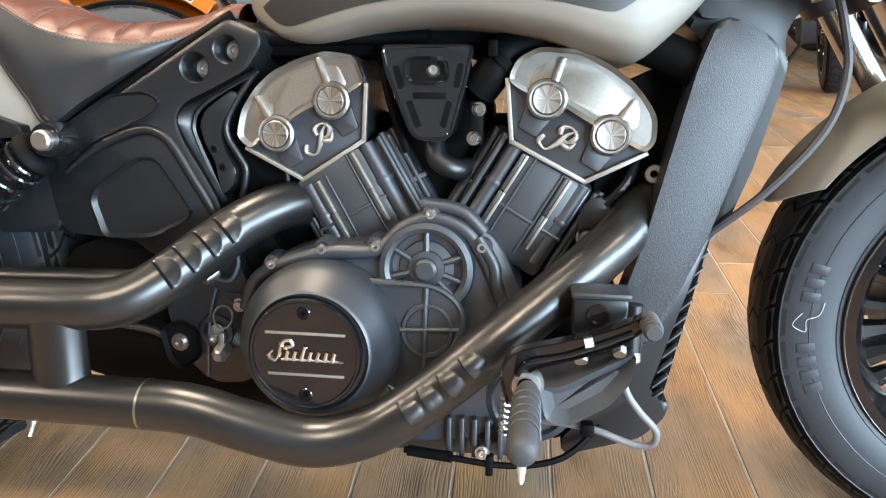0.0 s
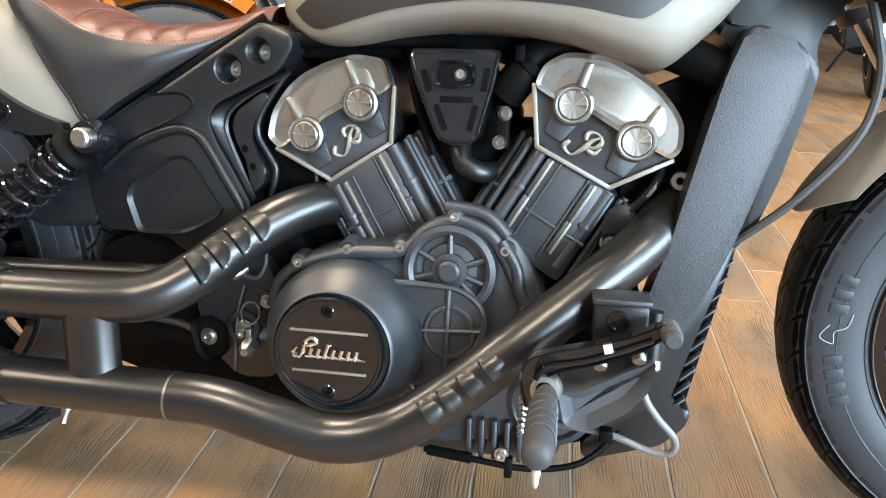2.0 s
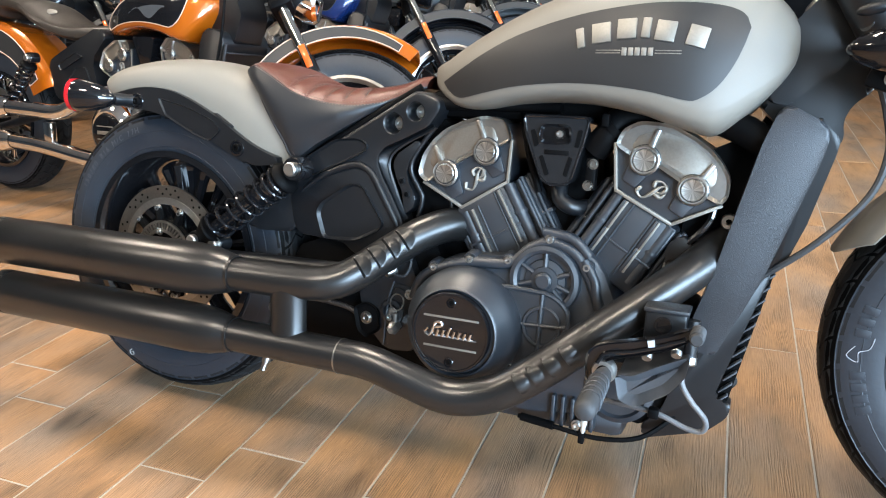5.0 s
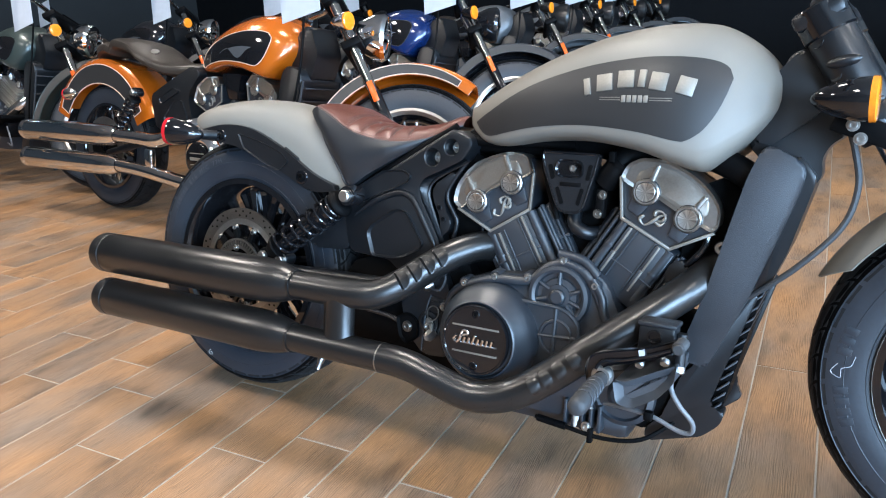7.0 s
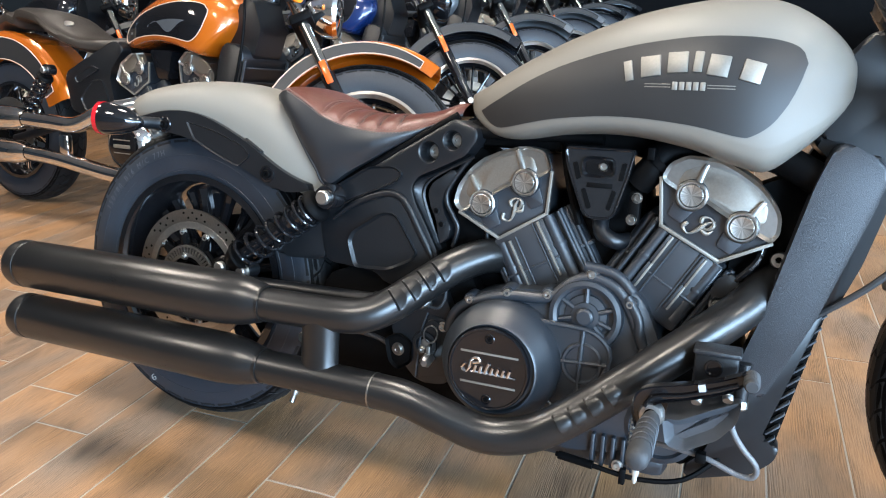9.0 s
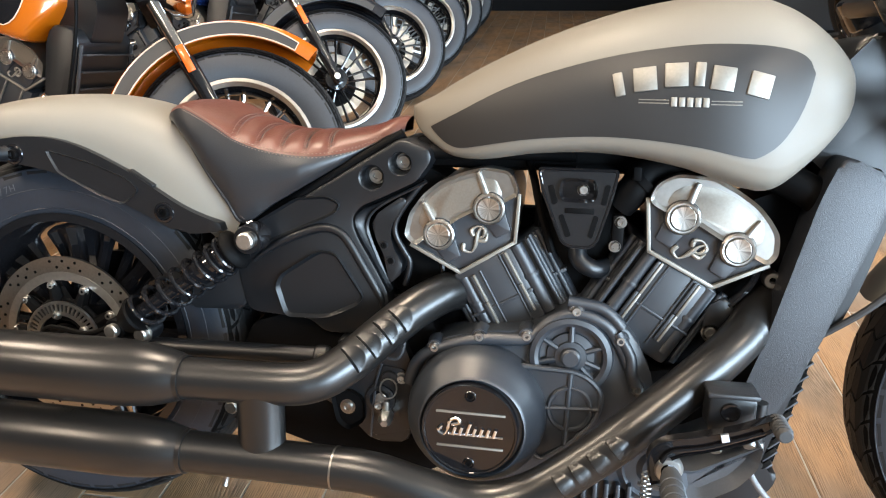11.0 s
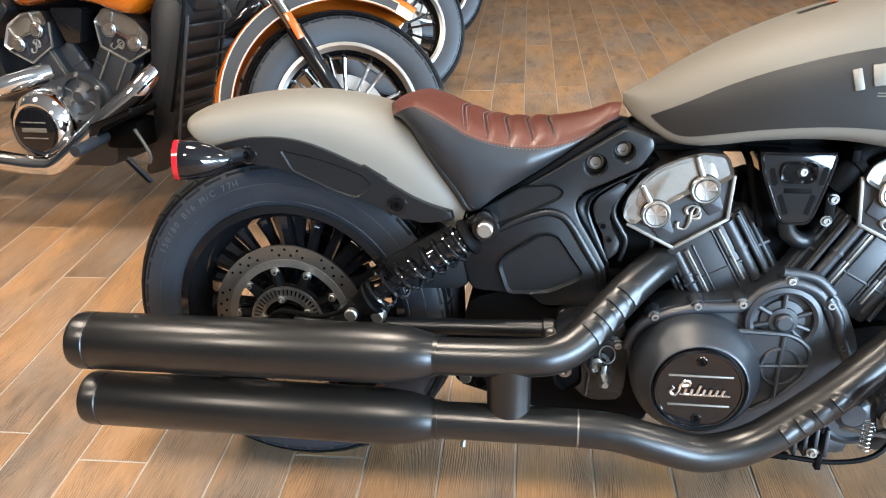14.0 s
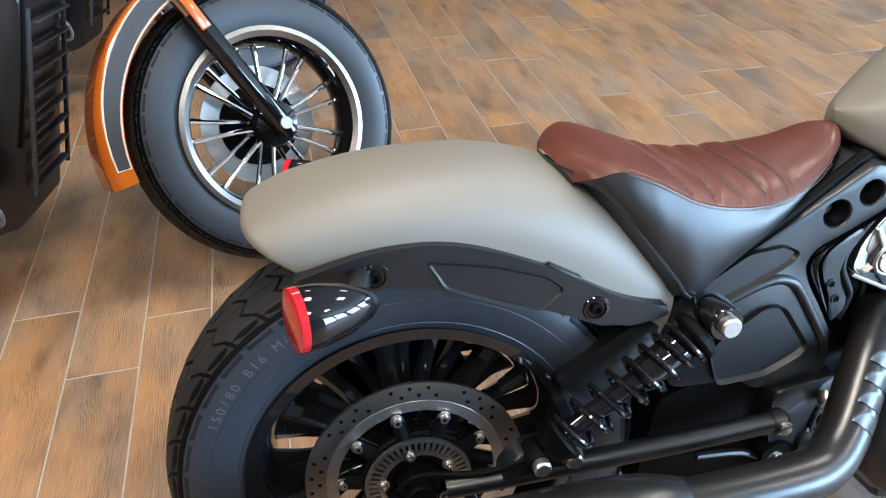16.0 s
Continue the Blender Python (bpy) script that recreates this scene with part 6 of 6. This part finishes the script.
def long_fender(bike, c, r, half, a0, a1, paint, skirt, name, label, post=None, panel=None, stripe=None):
    """A valanced fender round a wheel, with a dark side panel and pinstripe."""
    post = post or Matrix()

    def at(a, y, rr):
        return tuple(post @ (V(c) + V((rr * math.sin(radians(a)), y, rr * math.cos(radians(a))))))
    rings = []
    for a in np.linspace(a0, a1, 28):
        ring = []
        for t in np.linspace(-1, 1, 19):
            y = half * math.copysign(min(1, abs(t) / 0.62) ** 0.8, t)
            rr = r - skirt * max(0, (abs(t) - 0.45) / 0.55) ** 1.3
            ring.append(at(a, y, rr))
        rings.append(ring)
    f = part(name, thicken(loft(rings, closed_ring=False), 0.004), paint, bike, label)
    if panel:
        for s in (-1, 1):
            lo, hi = [], []
            for u in np.linspace(0.04, 0.94, 24):
                a = a0 + (a1 - a0) * u
                k = math.sin(math.pi * (u * 0.8 + 0.12)) ** 0.5
                lo.append(at(a, s * (half + 0.0015), r - skirt + 0.004))
                hi.append(at(a, s * (half + 0.0015), r - skirt + 0.006 + (skirt * 0.72) * k))
            part("side_panel", loft([lo, hi], closed_ring=False), panel, f)
            part("pinstripe", tube(lo[::-1] + hi, 0.0022, 5, closed=True), stripe, f)
    return f


def build_roadster(m, label, paint=None):
    """The standard road model: full fenders, bright pipes, solo seat."""
    paint = paint or ORANGE
    bike = thing("motorcycle", label, "motorcycle", m, "motorcycles in the row")
    rim = wheel(bike, "rear_wheel", RCF, 0.322, 0.140, 0.206, detail=False, spokes=9, spoke_mat=CHROME)
    brake_disc(bike, rim, RCF, -0.086, 0.10, 0.147, detail=False)
    shock(bike, (0.30, -0.168, 0.560), (0.105, -0.168, 0.330), 0, detail=False)
    long_fender(bike, RCF, 0.432, 0.104, -66, 68, paint, 0.125, "rear_fender", "painted rear fender with dark side panel", panel=PANEL, stripe=PINSTRIPE)
    # solo seat with raised tail
    rows = curve([(-0.16, 0.760, 0.05), (-0.11, 0.788, 0.09), (-0.03, 0.802, 0.115), (0.02, 0.790, 0.12), (0.06, 0.818, 0.125), (0.19, 0.797, 0.14), (0.29, 0.745, 0.145), (0.42, 0.700, 0.12), (0.56, 0.700, 0.06), (0.63, 0.700, 0.03)], 5)
    rings = []
    for x, z, w in rows:
        rings.append([(x, w * math.cos(a), z - 0.03 + (0.032 if math.sin(a) > 0 else 0.035) * math.copysign(abs(math.sin(a)) ** 0.6, math.sin(a))) for a in np.linspace(0, math.tau, 25)[:-1]])
    part("seat", loft(rings), SADDLE, bike)
    part("seat_buckle", lathe([(0.03, 0), (0.03, 0.004), (0.02, 0.006), (0, 0.006)], aim((0.27, -0.05, 0.752), (0.3, -0.3, 1)), 20), STEEL, bike)
    sc = part("side_cover", prism(rounded([(0.30, 0.55), (0.40, 0.60), (0.60, 0.690), (0.648, 0.655), (0.56, 0.56), (0.59, 0.42), (0.47, 0.372), (0.33, 0.40)], 0.02), -0.094, 0.05, 0.006), FRAME, bike)
    part("embossed_bar", dished(rounded([(0.366, 0.538), (0.470, 0.588), (0.512, 0.573), (0.378, 0.512)], 0.014), -0.103, -0.09, 0.007, 0.004), FRAME, sc)
    part("embossed_field", dished(rounded([(0.392, 0.452), (0.468, 0.530), (0.522, 0.534), (0.560, 0.452), (0.515, 0.400), (0.425, 0.398)], 0.016), -0.101, -0.09, 0.006, 0.0055), FRAME, sc)
    part("swing_arm", tube([(-0.01, -0.118, 0.26), (0.25, -0.125, 0.322), (0.5, -0.11, 0.385)], 0.018, 10), FRAME, bike)
    case = part("engine_case", prism(rounded([(0.635, 0.345), (0.735, 0.418), (0.875, 0.462), (0.955, 0.425), (0.995, 0.335), (0.955, 0.150), (0.70, 0.150)], 0.03), -0.118, 0.12, 0.006), ENGINE, bike)
    prim = part("primary_cover", lathe([(0.122, 0), (0.118, 0.034), (0.105, 0.062), (0.082, 0.078), (0.074, 0.076), (0.072, 0.072), (0, 0.072)], NEAR(0.737, -0.115, 0.286), 40), CHROME, case, "polished primary cover")
    bd = part("round_badge", lathe([(0.072, 0), (0.071, 0.010), (0.066, 0.012), (0, 0.011)], NEAR(0.735, -0.187, 0.283), 32), GLOSS, prim)
    for z, h in ((0.308, 0.004), (0.283, 0.014), (0.257, 0.004)):
        part("badge_bar", box((0.736, -0.199, z), (0.09, 0.003, h), 0.001), LETTER, bd)
    part("gear_cover", lathe([(0.080, 0), (0.076, 0.022), (0.060, 0.020), (0.057, 0.010), (0.03, 0.015), (0.018, 0.028), (0, 0.03)], NEAR(0.872, -0.112, 0.381), 32), ENGINE, case)
    cylinder(bike, (0.800, 0, 0.392), -29.4, -0.083, 0.165, 0.135, [((0.714, 0.480), (0.757, 0.402)), ((0.761, 0.519), (0.811, 0.431))], detail=False)
    cylinder(bike, (0.950, 0, 0.392), 30.5, -0.103, 0.160, 0.140, [((0.991, 0.521), (0.939, 0.434)), ((1.045, 0.491), (0.993, 0.402))], detail=False)
    engine_head(bike, -0.085, [(0.602, 0.540), (0.652, 0.620), (0.727, 0.647), (0.780, 0.608), (0.775, 0.534), (0.691, 0.479), (0.618, 0.517)],
                [(0.603, 0.536), (0.632, 0.602), (0.690, 0.638), (0.765, 0.643), (0.779, 0.608), (0.734, 0.584), (0.682, 0.563), (0.658, 0.540), (0.622, 0.520)],
                [(0.779, 0.606), (0.775, 0.534), (0.691, 0.481), (0.614, 0.521)], [(0.734, 0.585), (0.658, 0.541)], [((0.734, 0.592), (0.716, 0.640)), ((0.655, 0.548), (0.633, 0.590))], (0.714, 0.534, 0.15))
    engine_head(bike, -0.110, [(0.964, 0.615), (1.000, 0.651), (1.050, 0.648), (1.143, 0.572), (1.134, 0.524), (1.062, 0.488), (0.969, 0.538)],
                [(0.963, 0.612), (1.000, 0.652), (1.050, 0.649), (1.113, 0.612), (1.144, 0.570), (1.132, 0.527), (1.089, 0.548), (1.030, 0.583), (0.985, 0.598)],
                [(0.963, 0.613), (0.970, 0.538), (1.062, 0.490), (1.134, 0.526)], [(1.012, 0.590), (1.090, 0.548)], [((1.016, 0.598), (1.030, 0.640)), ((1.094, 0.556), (1.118, 0.590))], (1.028, 0.541, -0.55), axis=(-0.51, -0.86))
    part("intake_cover", prism(rounded([(0.805, 0.654), (0.922, 0.654), (0.896, 0.545), (0.845, 0.545)], 0.01), -0.108, 0.03, 0.006), GLOSS, bike)
    # near-black fillers, coloured as shaded depth between the parts
    part("engine_core", box((0.87, 0.02, 0.50), (0.30, 0.10, 0.25), 0.02), DARK, bike)
    part("spine", box((0.86, 0, 0.665), (0.50, 0.10, 0.05), 0.015), DARK, bike)
    for x, z in ((0.673, 0.376), (0.740, 0.399), (0.807, 0.407), (0.876, 0.451), (0.941, 0.411), (0.970, 0.337)):
        put("bolt", bolt_mesh(STEEL), case, NEAR(x, -0.132, z))
    for a in (90, 30, -30, 150, 210):
        d = V((math.cos(radians(a)), 0, math.sin(radians(a))))
        c = V((0.872, -0.124, 0.381))
        part("rib", tube([c + d * 0.02, c + d * 0.06], 0.005, 8), ENGINE, case)
    # another near-black filler, its colour standing in for shade
    part("down_tube", prism(rounded([(1.085, 0.600), (1.17, 0.640), (1.185, 0.60), (1.135, 0.435), (1.11, 0.38), (1.02, 0.335), (1.00, 0.37), (1.075, 0.455)], 0.02), -0.062, 0.05, 0.008), DARK, bike)
    part("brake_hose", tube(curve([(1.11, -0.22, 0.30), (1.15, -0.225, 0.23), (1.13, -0.21, 0.19), (1.05, -0.19, 0.20)], 5), 0.005, 8), HOSE, bike)
    part("brake_pedal", dished(rounded([(0.985, 0.27), (0.99, 0.32), (1.10, 0.358), (1.137, 0.373), (1.137, 0.355), (1.03, 0.312), (1.005, 0.27)], 0.008), -0.272, -0.255, 0.004, 0.004), GLOSS, bike)
    # bright exhaust
    fp = part("front_exhaust_pipe", tube(curve([(1.185, -0.03, 0.520), (1.150, -0.085, 0.475), (1.09, -0.145, 0.405), (0.972, -0.178, 0.310), (0.812, -0.198, 0.184), (0.740, -0.200, 0.166), (0.620, -0.2, 0.175), (0.40, -0.206, 0.205), (0.20, -0.206, 0.218)], 6), 0.0325, 16), CHROME, bike, "chrome exhaust pipe")
    rp = part("rear_exhaust_pipe", tube(curve([(0.735, -0.060, 0.452), (0.607, -0.160, 0.411), (0.492, -0.198, 0.352), (0.35, -0.209, 0.352), (0.20, -0.210, 0.356)], 6), 0.0325, 16), CHROME, bike, "chrome exhaust pipe")
    for a, b in (((0.20, -0.206, 0.218), (-0.56, -0.216, 0.212)), ((0.20, -0.210, 0.356), (-0.55, -0.220, 0.352))):
        a, b = V(a), V(b)
        L = (b - a).length
        part("muffler", lathe([(0.034, 0.0), (0.048, 0.045), (0.0525, 0.12), (0.0525, L - 0.04), (0.0515, L - 0.038), (0.0525, L - 0.036), (0.0525, L - 0.008), (0.045, L), (0.040, L - 0.01), (0.038, L - 0.06), (0, L - 0.06)], aim(a, b - a), 36), CHROME, bike, "chrome muffler")
    part("pipe_bracket", box((0.424, -0.204, 0.26), (0.05, 0.03, 0.10), 0.008), CHROME, bike)
    tank = part("fuel_tank", tank_mesh(), paint, bike, "painted teardrop fuel tank")
    for s in (-1, 1):
        pn = part("tank_panel", tank_panel(s, off=0.0015), GLOSS, tank)
        xs = np.linspace(0.645, 1.146, 30)
        loop = [(x, s * (tank_half(x, lerp(x, PUX, PUZ)) + 0.002), lerp(x, PUX, PUZ)) for x in xs] + [(x, s * (tank_half(x, lerp(x, PLX, PLZ)) + 0.002), lerp(x, PLX, PLZ)) for x in xs[::-1]]
        part("pinstripe", tube(loop, 0.0018, 5, closed=True), PINSTRIPE, pn)
        part("tank_emblem", loft([[(x, s * (tank_half(x, z) + 0.003), z) for z in np.linspace(0.735 - 0.02 * math.sin(x * 40), 0.735 + 0.06 * (x - 0.85) * 5 * (1.2 - (x - 0.85) * 4), 6)] for x in np.linspace(0.86, 1.06, 14)], closed_ring=False), CAST, pn, "plain grey emblem shape")
    neck = part("frame_neck", prism(rounded([(1.165, 0.700), (1.235, 0.842), (1.285, 0.845), (1.320, 0.735), (1.280, 0.630), (1.20, 0.655)], 0.02), -0.075, 0.075, 0.014, 3), FRAME, bike)
    rad = part("radiator", prism(rounded([(1.168, 0.640), (1.195, 0.690), (1.262, 0.676), (1.280, 0.640), (1.19, 0.30), (1.15, 0.15), (1.06, 0.125), (1.12, 0.30), (1.134, 0.440)], 0.02), -0.125, 0.125, 0.008), FRAME, bike)
    for i in range(8):
        t = i / 7
        part("radiator_slat", box((1.286 - 0.095 * t, 0, 0.60 - 0.36 * t), (0.02, 0.23, 0.006), 0.001), PEGRUB, rad)
    for s in (-1, 1):
        part("grille_frame", tube([(1.285, s * 0.12, 0.63), (1.19, s * 0.12, 0.22)], 0.006, 8), PEGRUB, rad)
        part("foot_peg", tube([(1.006, s * 0.2, 0.276), (1.003, s * 0.37, 0.262)], 0.018, 10), RUBBER, bike)
    part("foot_control", prism(rounded([(0.985, 0.27), (1.0, 0.325), (1.135, 0.372), (1.14, 0.35), (1.03, 0.30)], 0.01), -0.265, -0.12, 0.004), DARK, bike)
    part("control_mount", box((1.06, -0.16, 0.28), (0.12, 0.12, 0.09), 0.015), DARK, bike)
    # front end, turned to the left
    fr = wheel(bike, "front_wheel", FCF, 0.340, 0.125, 0.219, post=TURNED_FAR, detail=False, spokes=9, spoke_mat=CHROME)
    part("rim_lip", lathe([(0.207, 0.058), (0.220, 0.0668), (0.2310, 0.0645), (0.2300, 0.058)], TURNED_FAR @ NEAR(*FCF), 56), DISC, fr)
    brake_disc(bike, fr, FCF, 0.07, 0.10, 0.149, post=TURNED_FAR, detail=False, carrier=DARK)
    long_fender(bike, FCF, 0.408, 0.092, -103, 34, paint, 0.055, "front_fender", "painted front fender with dark side panel", post=TURNED_FAR, panel=PANEL, stripe=PINSTRIPE)
    for s in (-1, 1):
        foot = V(FCF) + V((0, s * 0.098, 0))
        leg = part("fork_leg", tube([TURNED_FAR @ (foot + RAKE * d) for d in (-0.03, 0.0, 0.30, 0.31)], [0.02, 0.024, 0.026, 0.025], 14), GLOSS, bike)
        part("axle_nut", lathe([(0.014, 0), (0.014, 0.008), (0, 0.008)], TURNED_FAR @ NEAR(FCF[0], s * 0.098 - 0.024, FCF[2]), 14), STEEL, leg)
        part("fork_tube", tube([TURNED_FAR @ (foot + RAKE * d) for d in (0.30, 0.72)], 0.0205, 14), FORKTUBE, leg, "bright fork tube")
        part("reflector", box((0, 0, 0), (0.024, 0.008, 0.085), 0.003, TURNED_FAR @ Matrix.Translation(foot + RAKE * 0.31 + V((0, s * 0.028, 0))) @ Matrix.Rotation(radians(-29), 4, "Y")), REFLECT, leg, "orange side reflector")
        bullet(bike, "front_turn_signal", TURNED_FAR @ V((1.445, s * 0.185, 0.81)), (-1, 0, -0.05), 0.033, 0.085, AMBER, body_mat=CHROME)
        part("grip", tube([TURNED_FAR @ V((1.14, s * 0.30, 0.985)), TURNED_FAR @ V((1.08, s * 0.41, 0.968))], 0.017, 10), RUBBER, bike)
        bullet(bike, "rear_turn_signal", (-0.30, s * 0.14, 0.54), (1, 0, 0.1), 0.03, 0.08, RED, body_mat=CHROME)
    for d in (0.52, 0.72):
        part("fork_yoke", box((0, 0, 0), (0.08, 0.27, 0.035), 0.01, TURNED_FAR @ Matrix.Translation(V(FCF) + RAKE * d) @ Matrix.Rotation(radians(-29), 4, "Y")), DARK, bike)
    part("handlebar", tube([TURNED_FAR @ V(p) for p in curve([(1.14, -0.30, 0.985), (1.24, -0.20, 0.99), (1.27, 0, 0.965), (1.24, 0.20, 0.99), (1.14, 0.30, 0.985)], 4)], 0.0125, 10), CHROME, bike)
    part("headlamp", lathe([(0, -0.09), (0.06, -0.07), (0.09, -0.01), (0.095, 0.03), (0.085, 0.045), (0, 0.06)], TURNED_FAR @ aim((1.52, 0, 0.82), (1, 0, 0)), 24), CHROME, bike)
    part("clutch_cable", tube(curve([(1.19, -0.13, 0.34), (1.25, -0.15, 0.50), (1.30, -0.15, 0.70), (1.29, -0.12, 0.90)], 5), 0.005, 6), DARK, bike)
    part("price_tag", prism([(0.0, 0.0), (0.19, 0.045), (0.165, 0.25), (-0.02, 0.20)], 0, 0.002, 0), PAPER, bike, "white price sheet with plain lines").matrix_basis = pose(1.27, -0.22, 0.838)
    part("side_stand", tube([(0.80, 0.10, 0.16), (0.85, 0.245, -0.038)], 0.011, 8), FRAME, bike)
    return bike


LEANED = pose(0, 0, 0.035, 0, 0, -4.8) @ pose(0, 0, 0, -8.4, 0, 0)
ROW = build_roadster(pose(-1.858, 1.180, 0) @ LEANED, "orange and black roadster motorcycle with chrome exhaust")


def another(m, label, swap):
    """A further machine of the row, in other colours."""
    b = copy_thing(ROW, m)
    tagged(b, label)
    for o in b.children_recursive:
        slots = o.material_slots
        if slots and slots[0].material in swap:
            new_mat = swap[slots[0].material]
            slots[0].link = "OBJECT"
            slots[0].material = new_mat
    return b


DARKS = {CHROME: PIPE, LETTER: GLOSS, PINSTRIPE: GLOSS}
GREYISH = mat("grey_satin_paint", (0.10, 0.105, 0.11), 0.4, 0.2, 0.05, 300)
BLACKP = mat("gloss_black_paint", (0.01, 0.01, 0.012), 0.12, 0.0, 0.05, 300, coat=0.8)
second = another(pose(-1.90, 2.40, 0) @ LEANED, "black roadster motorcycle with deep blue tank", {ORANGE: BLACKP, LETTER: GLOSS, PINSTRIPE: PEGRUB, CHROME: GLOSS})
for o in second.children_recursive:
    if o.name.startswith("fuel_tank"):
        o.material_slots[0].material = BLUE
another(pose(-1.87, 3.52, 0) @ LEANED, "grey roadster motorcycle with black exhaust", {ORANGE: GREYISH, **DARKS})
another(pose(-1.86, 4.62, 0) @ LEANED, "dark grey roadster motorcycle with black exhaust", {ORANGE: GREYISH, **DARKS})
another(pose(-1.85, 5.72, 0) @ LEANED, "black roadster motorcycle with black exhaust", {ORANGE: BLACKP, **DARKS})
another(pose(-1.85, 6.82, 0) @ LEANED, "black roadster motorcycle with black exhaust", {ORANGE: BLACKP, **DARKS})
CRUISER = another(pose(-4.12, 1.60, 0) @ LEANED, "dark green motorcycle with bright cooling fins", {ORANGE: GREEN, PINSTRIPE: GREEN, POLISH: GLOSS, FIELD: GLOSS})
another(pose(-4.25, 2.72, 0) @ LEANED, "gloss black motorcycle with bright engine covers", {ORANGE: BLACKP, PINSTRIPE: BLACKP})
another(pose(-4.2, 3.85, 0) @ LEANED, "black roadster motorcycle with black exhaust", {ORANGE: BLACKP, **DARKS})
another(pose(-4.2, 5.0, 0) @ LEANED, "black roadster motorcycle with black exhaust", {ORANGE: BLACKP, **DARKS})
another(pose(-6.6, 2.3, 0) @ LEANED, "black roadster motorcycle with black exhaust", {ORANGE: BLACKP, **DARKS})
another(pose(-6.6, 3.5, 0) @ LEANED, "black roadster motorcycle with black exhaust", {ORANGE: BLACKP, **DARKS})
another(pose(2.75, 3.50, 0, 0, 0, 80) @ LEANED, "black motorcycle with black exhaust parked end on", {ORANGE: BLACKP, **DARKS})
another(pose(3.65, 4.6, 0, 0, 0, 80) @ LEANED, "black motorcycle with black exhaust parked end on", {ORANGE: BLACKP, **DARKS})

# finned cylinders and a bulky round air cleaner on the green machine
for base, ang in (((0.800, 0, 0.392), -29.4), ((0.950, 0, 0.392), 30.5)):
    m = Matrix.Translation(base) @ Matrix.Rotation(radians(ang), 4, "Y")
    for k in range(9):
        part("cooling_fin", box((0, -0.02, 0.045 + 0.017 * k), (0.19, 0.26, 0.005), 0.002, m), STEEL if k % 2 else POLISH, CRUISER)
part("air_cleaner", lathe([(0.085, 0), (0.088, 0.03), (0.075, 0.055), (0.04, 0.062), (0, 0.062)], NEAR(0.872, -0.14, 0.60), 36), CHROME, CRUISER)


# ---- floor tiles ----
TW, TL, GAP, TX0 = 0.1535, 0.914, 0.0036, -0.1860


def tile_rows():
    """x and y of every tile's middle, column by column with its own stagger."""
    known = {-2: -0.090, -1: -0.208, 0: -0.440, 1: -0.050, 2: -0.316, 3: -0.205, -3: -0.258, 4: -0.375, 5: -0.257, 6: 0.33, 7: 0.29, 8: 0.79, 9: 0.567, 10: 0.71}
    rng = random.Random(4)
    for i in range(-56, 66):
        y0 = known.get(i, rng.choice((0.0, 0.305, 0.61)) + rng.uniform(-0.05, 0.05))
        x = TX0 + (i + 0.5) * TW
        for j in range(-8, 11):
            y = y0 + (j + 0.5) * TL
            if -8.92 < x < 9.92 and -6.4 < y < 9.4:
                yield x, y


def tile_bm(bm, x, y, h=0.0):
    a, b, c = (TW - GAP) / 2, (TL - GAP) / 2, 0.0012
    lo = [bm.verts.new((x + u * a, y + v * b, -0.005)) for u, v in ((-1, -1), (1, -1), (1, 1), (-1, 1))]
    md = [bm.verts.new((x + u * a, y + v * b, -c)) for u, v in ((-1, -1), (1, -1), (1, 1), (-1, 1))]
    hi = [bm.verts.new((x + u * (a - c), y + v * (b - c), 0)) for u, v in ((-1, -1), (1, -1), (1, 1), (-1, 1))]
    bm.faces.new(hi)
    for k in range(4):
        n = (k + 1) % 4
        bm.faces.new((md[k], md[n], hi[n], hi[k]))
        bm.faces.new((lo[k], lo[n], md[n], md[k]))


bm = bmesh.new()
tile_bm(bm, 0, 0)
TILE = to_mesh("floor_tile", bm, WOOD)
verts, faces = [], []
near = 0
for x, y in tile_rows():
    if -2.2 < x < 2.4 and -1.0 < y < 2.9 and near < 300:
        near += 1
        t = new("floor_tile", TILE)
        t.parent, t.location = FLOOR, (x, y, 0)
    else:
        a, b, c = (TW - GAP) / 2, (TL - GAP) / 2, 0.0012
        k = len(verts)
        lo, hi = max(y - b, -5.99), min(y + b, 8.99)
        if hi - lo < 0.02:
            continue
        for z, s in ((-0.005, 0), (-c, 0), (0, c)):
            verts += [(x + u * (a - s), (hi - s) if v > 0 else (lo + s), z) for u, v in ((-1, -1), (1, -1), (1, 1), (-1, 1))]
        faces.append((k + 8, k + 9, k + 10, k + 11))
        for q in (0, 4):
            faces += [(k + q + i, k + q + (i + 1) % 4, k + q + 4 + (i + 1) % 4, k + q + 4 + i) for i in range(4)]
me = bpy.data.meshes.new("floor_tiles")
me.from_pydata(verts, [], faces)
me.materials.append(WOOD)
ft = new("floor_tiles", me)
ft.parent = FLOOR
tagged(ft, kind="stuff")
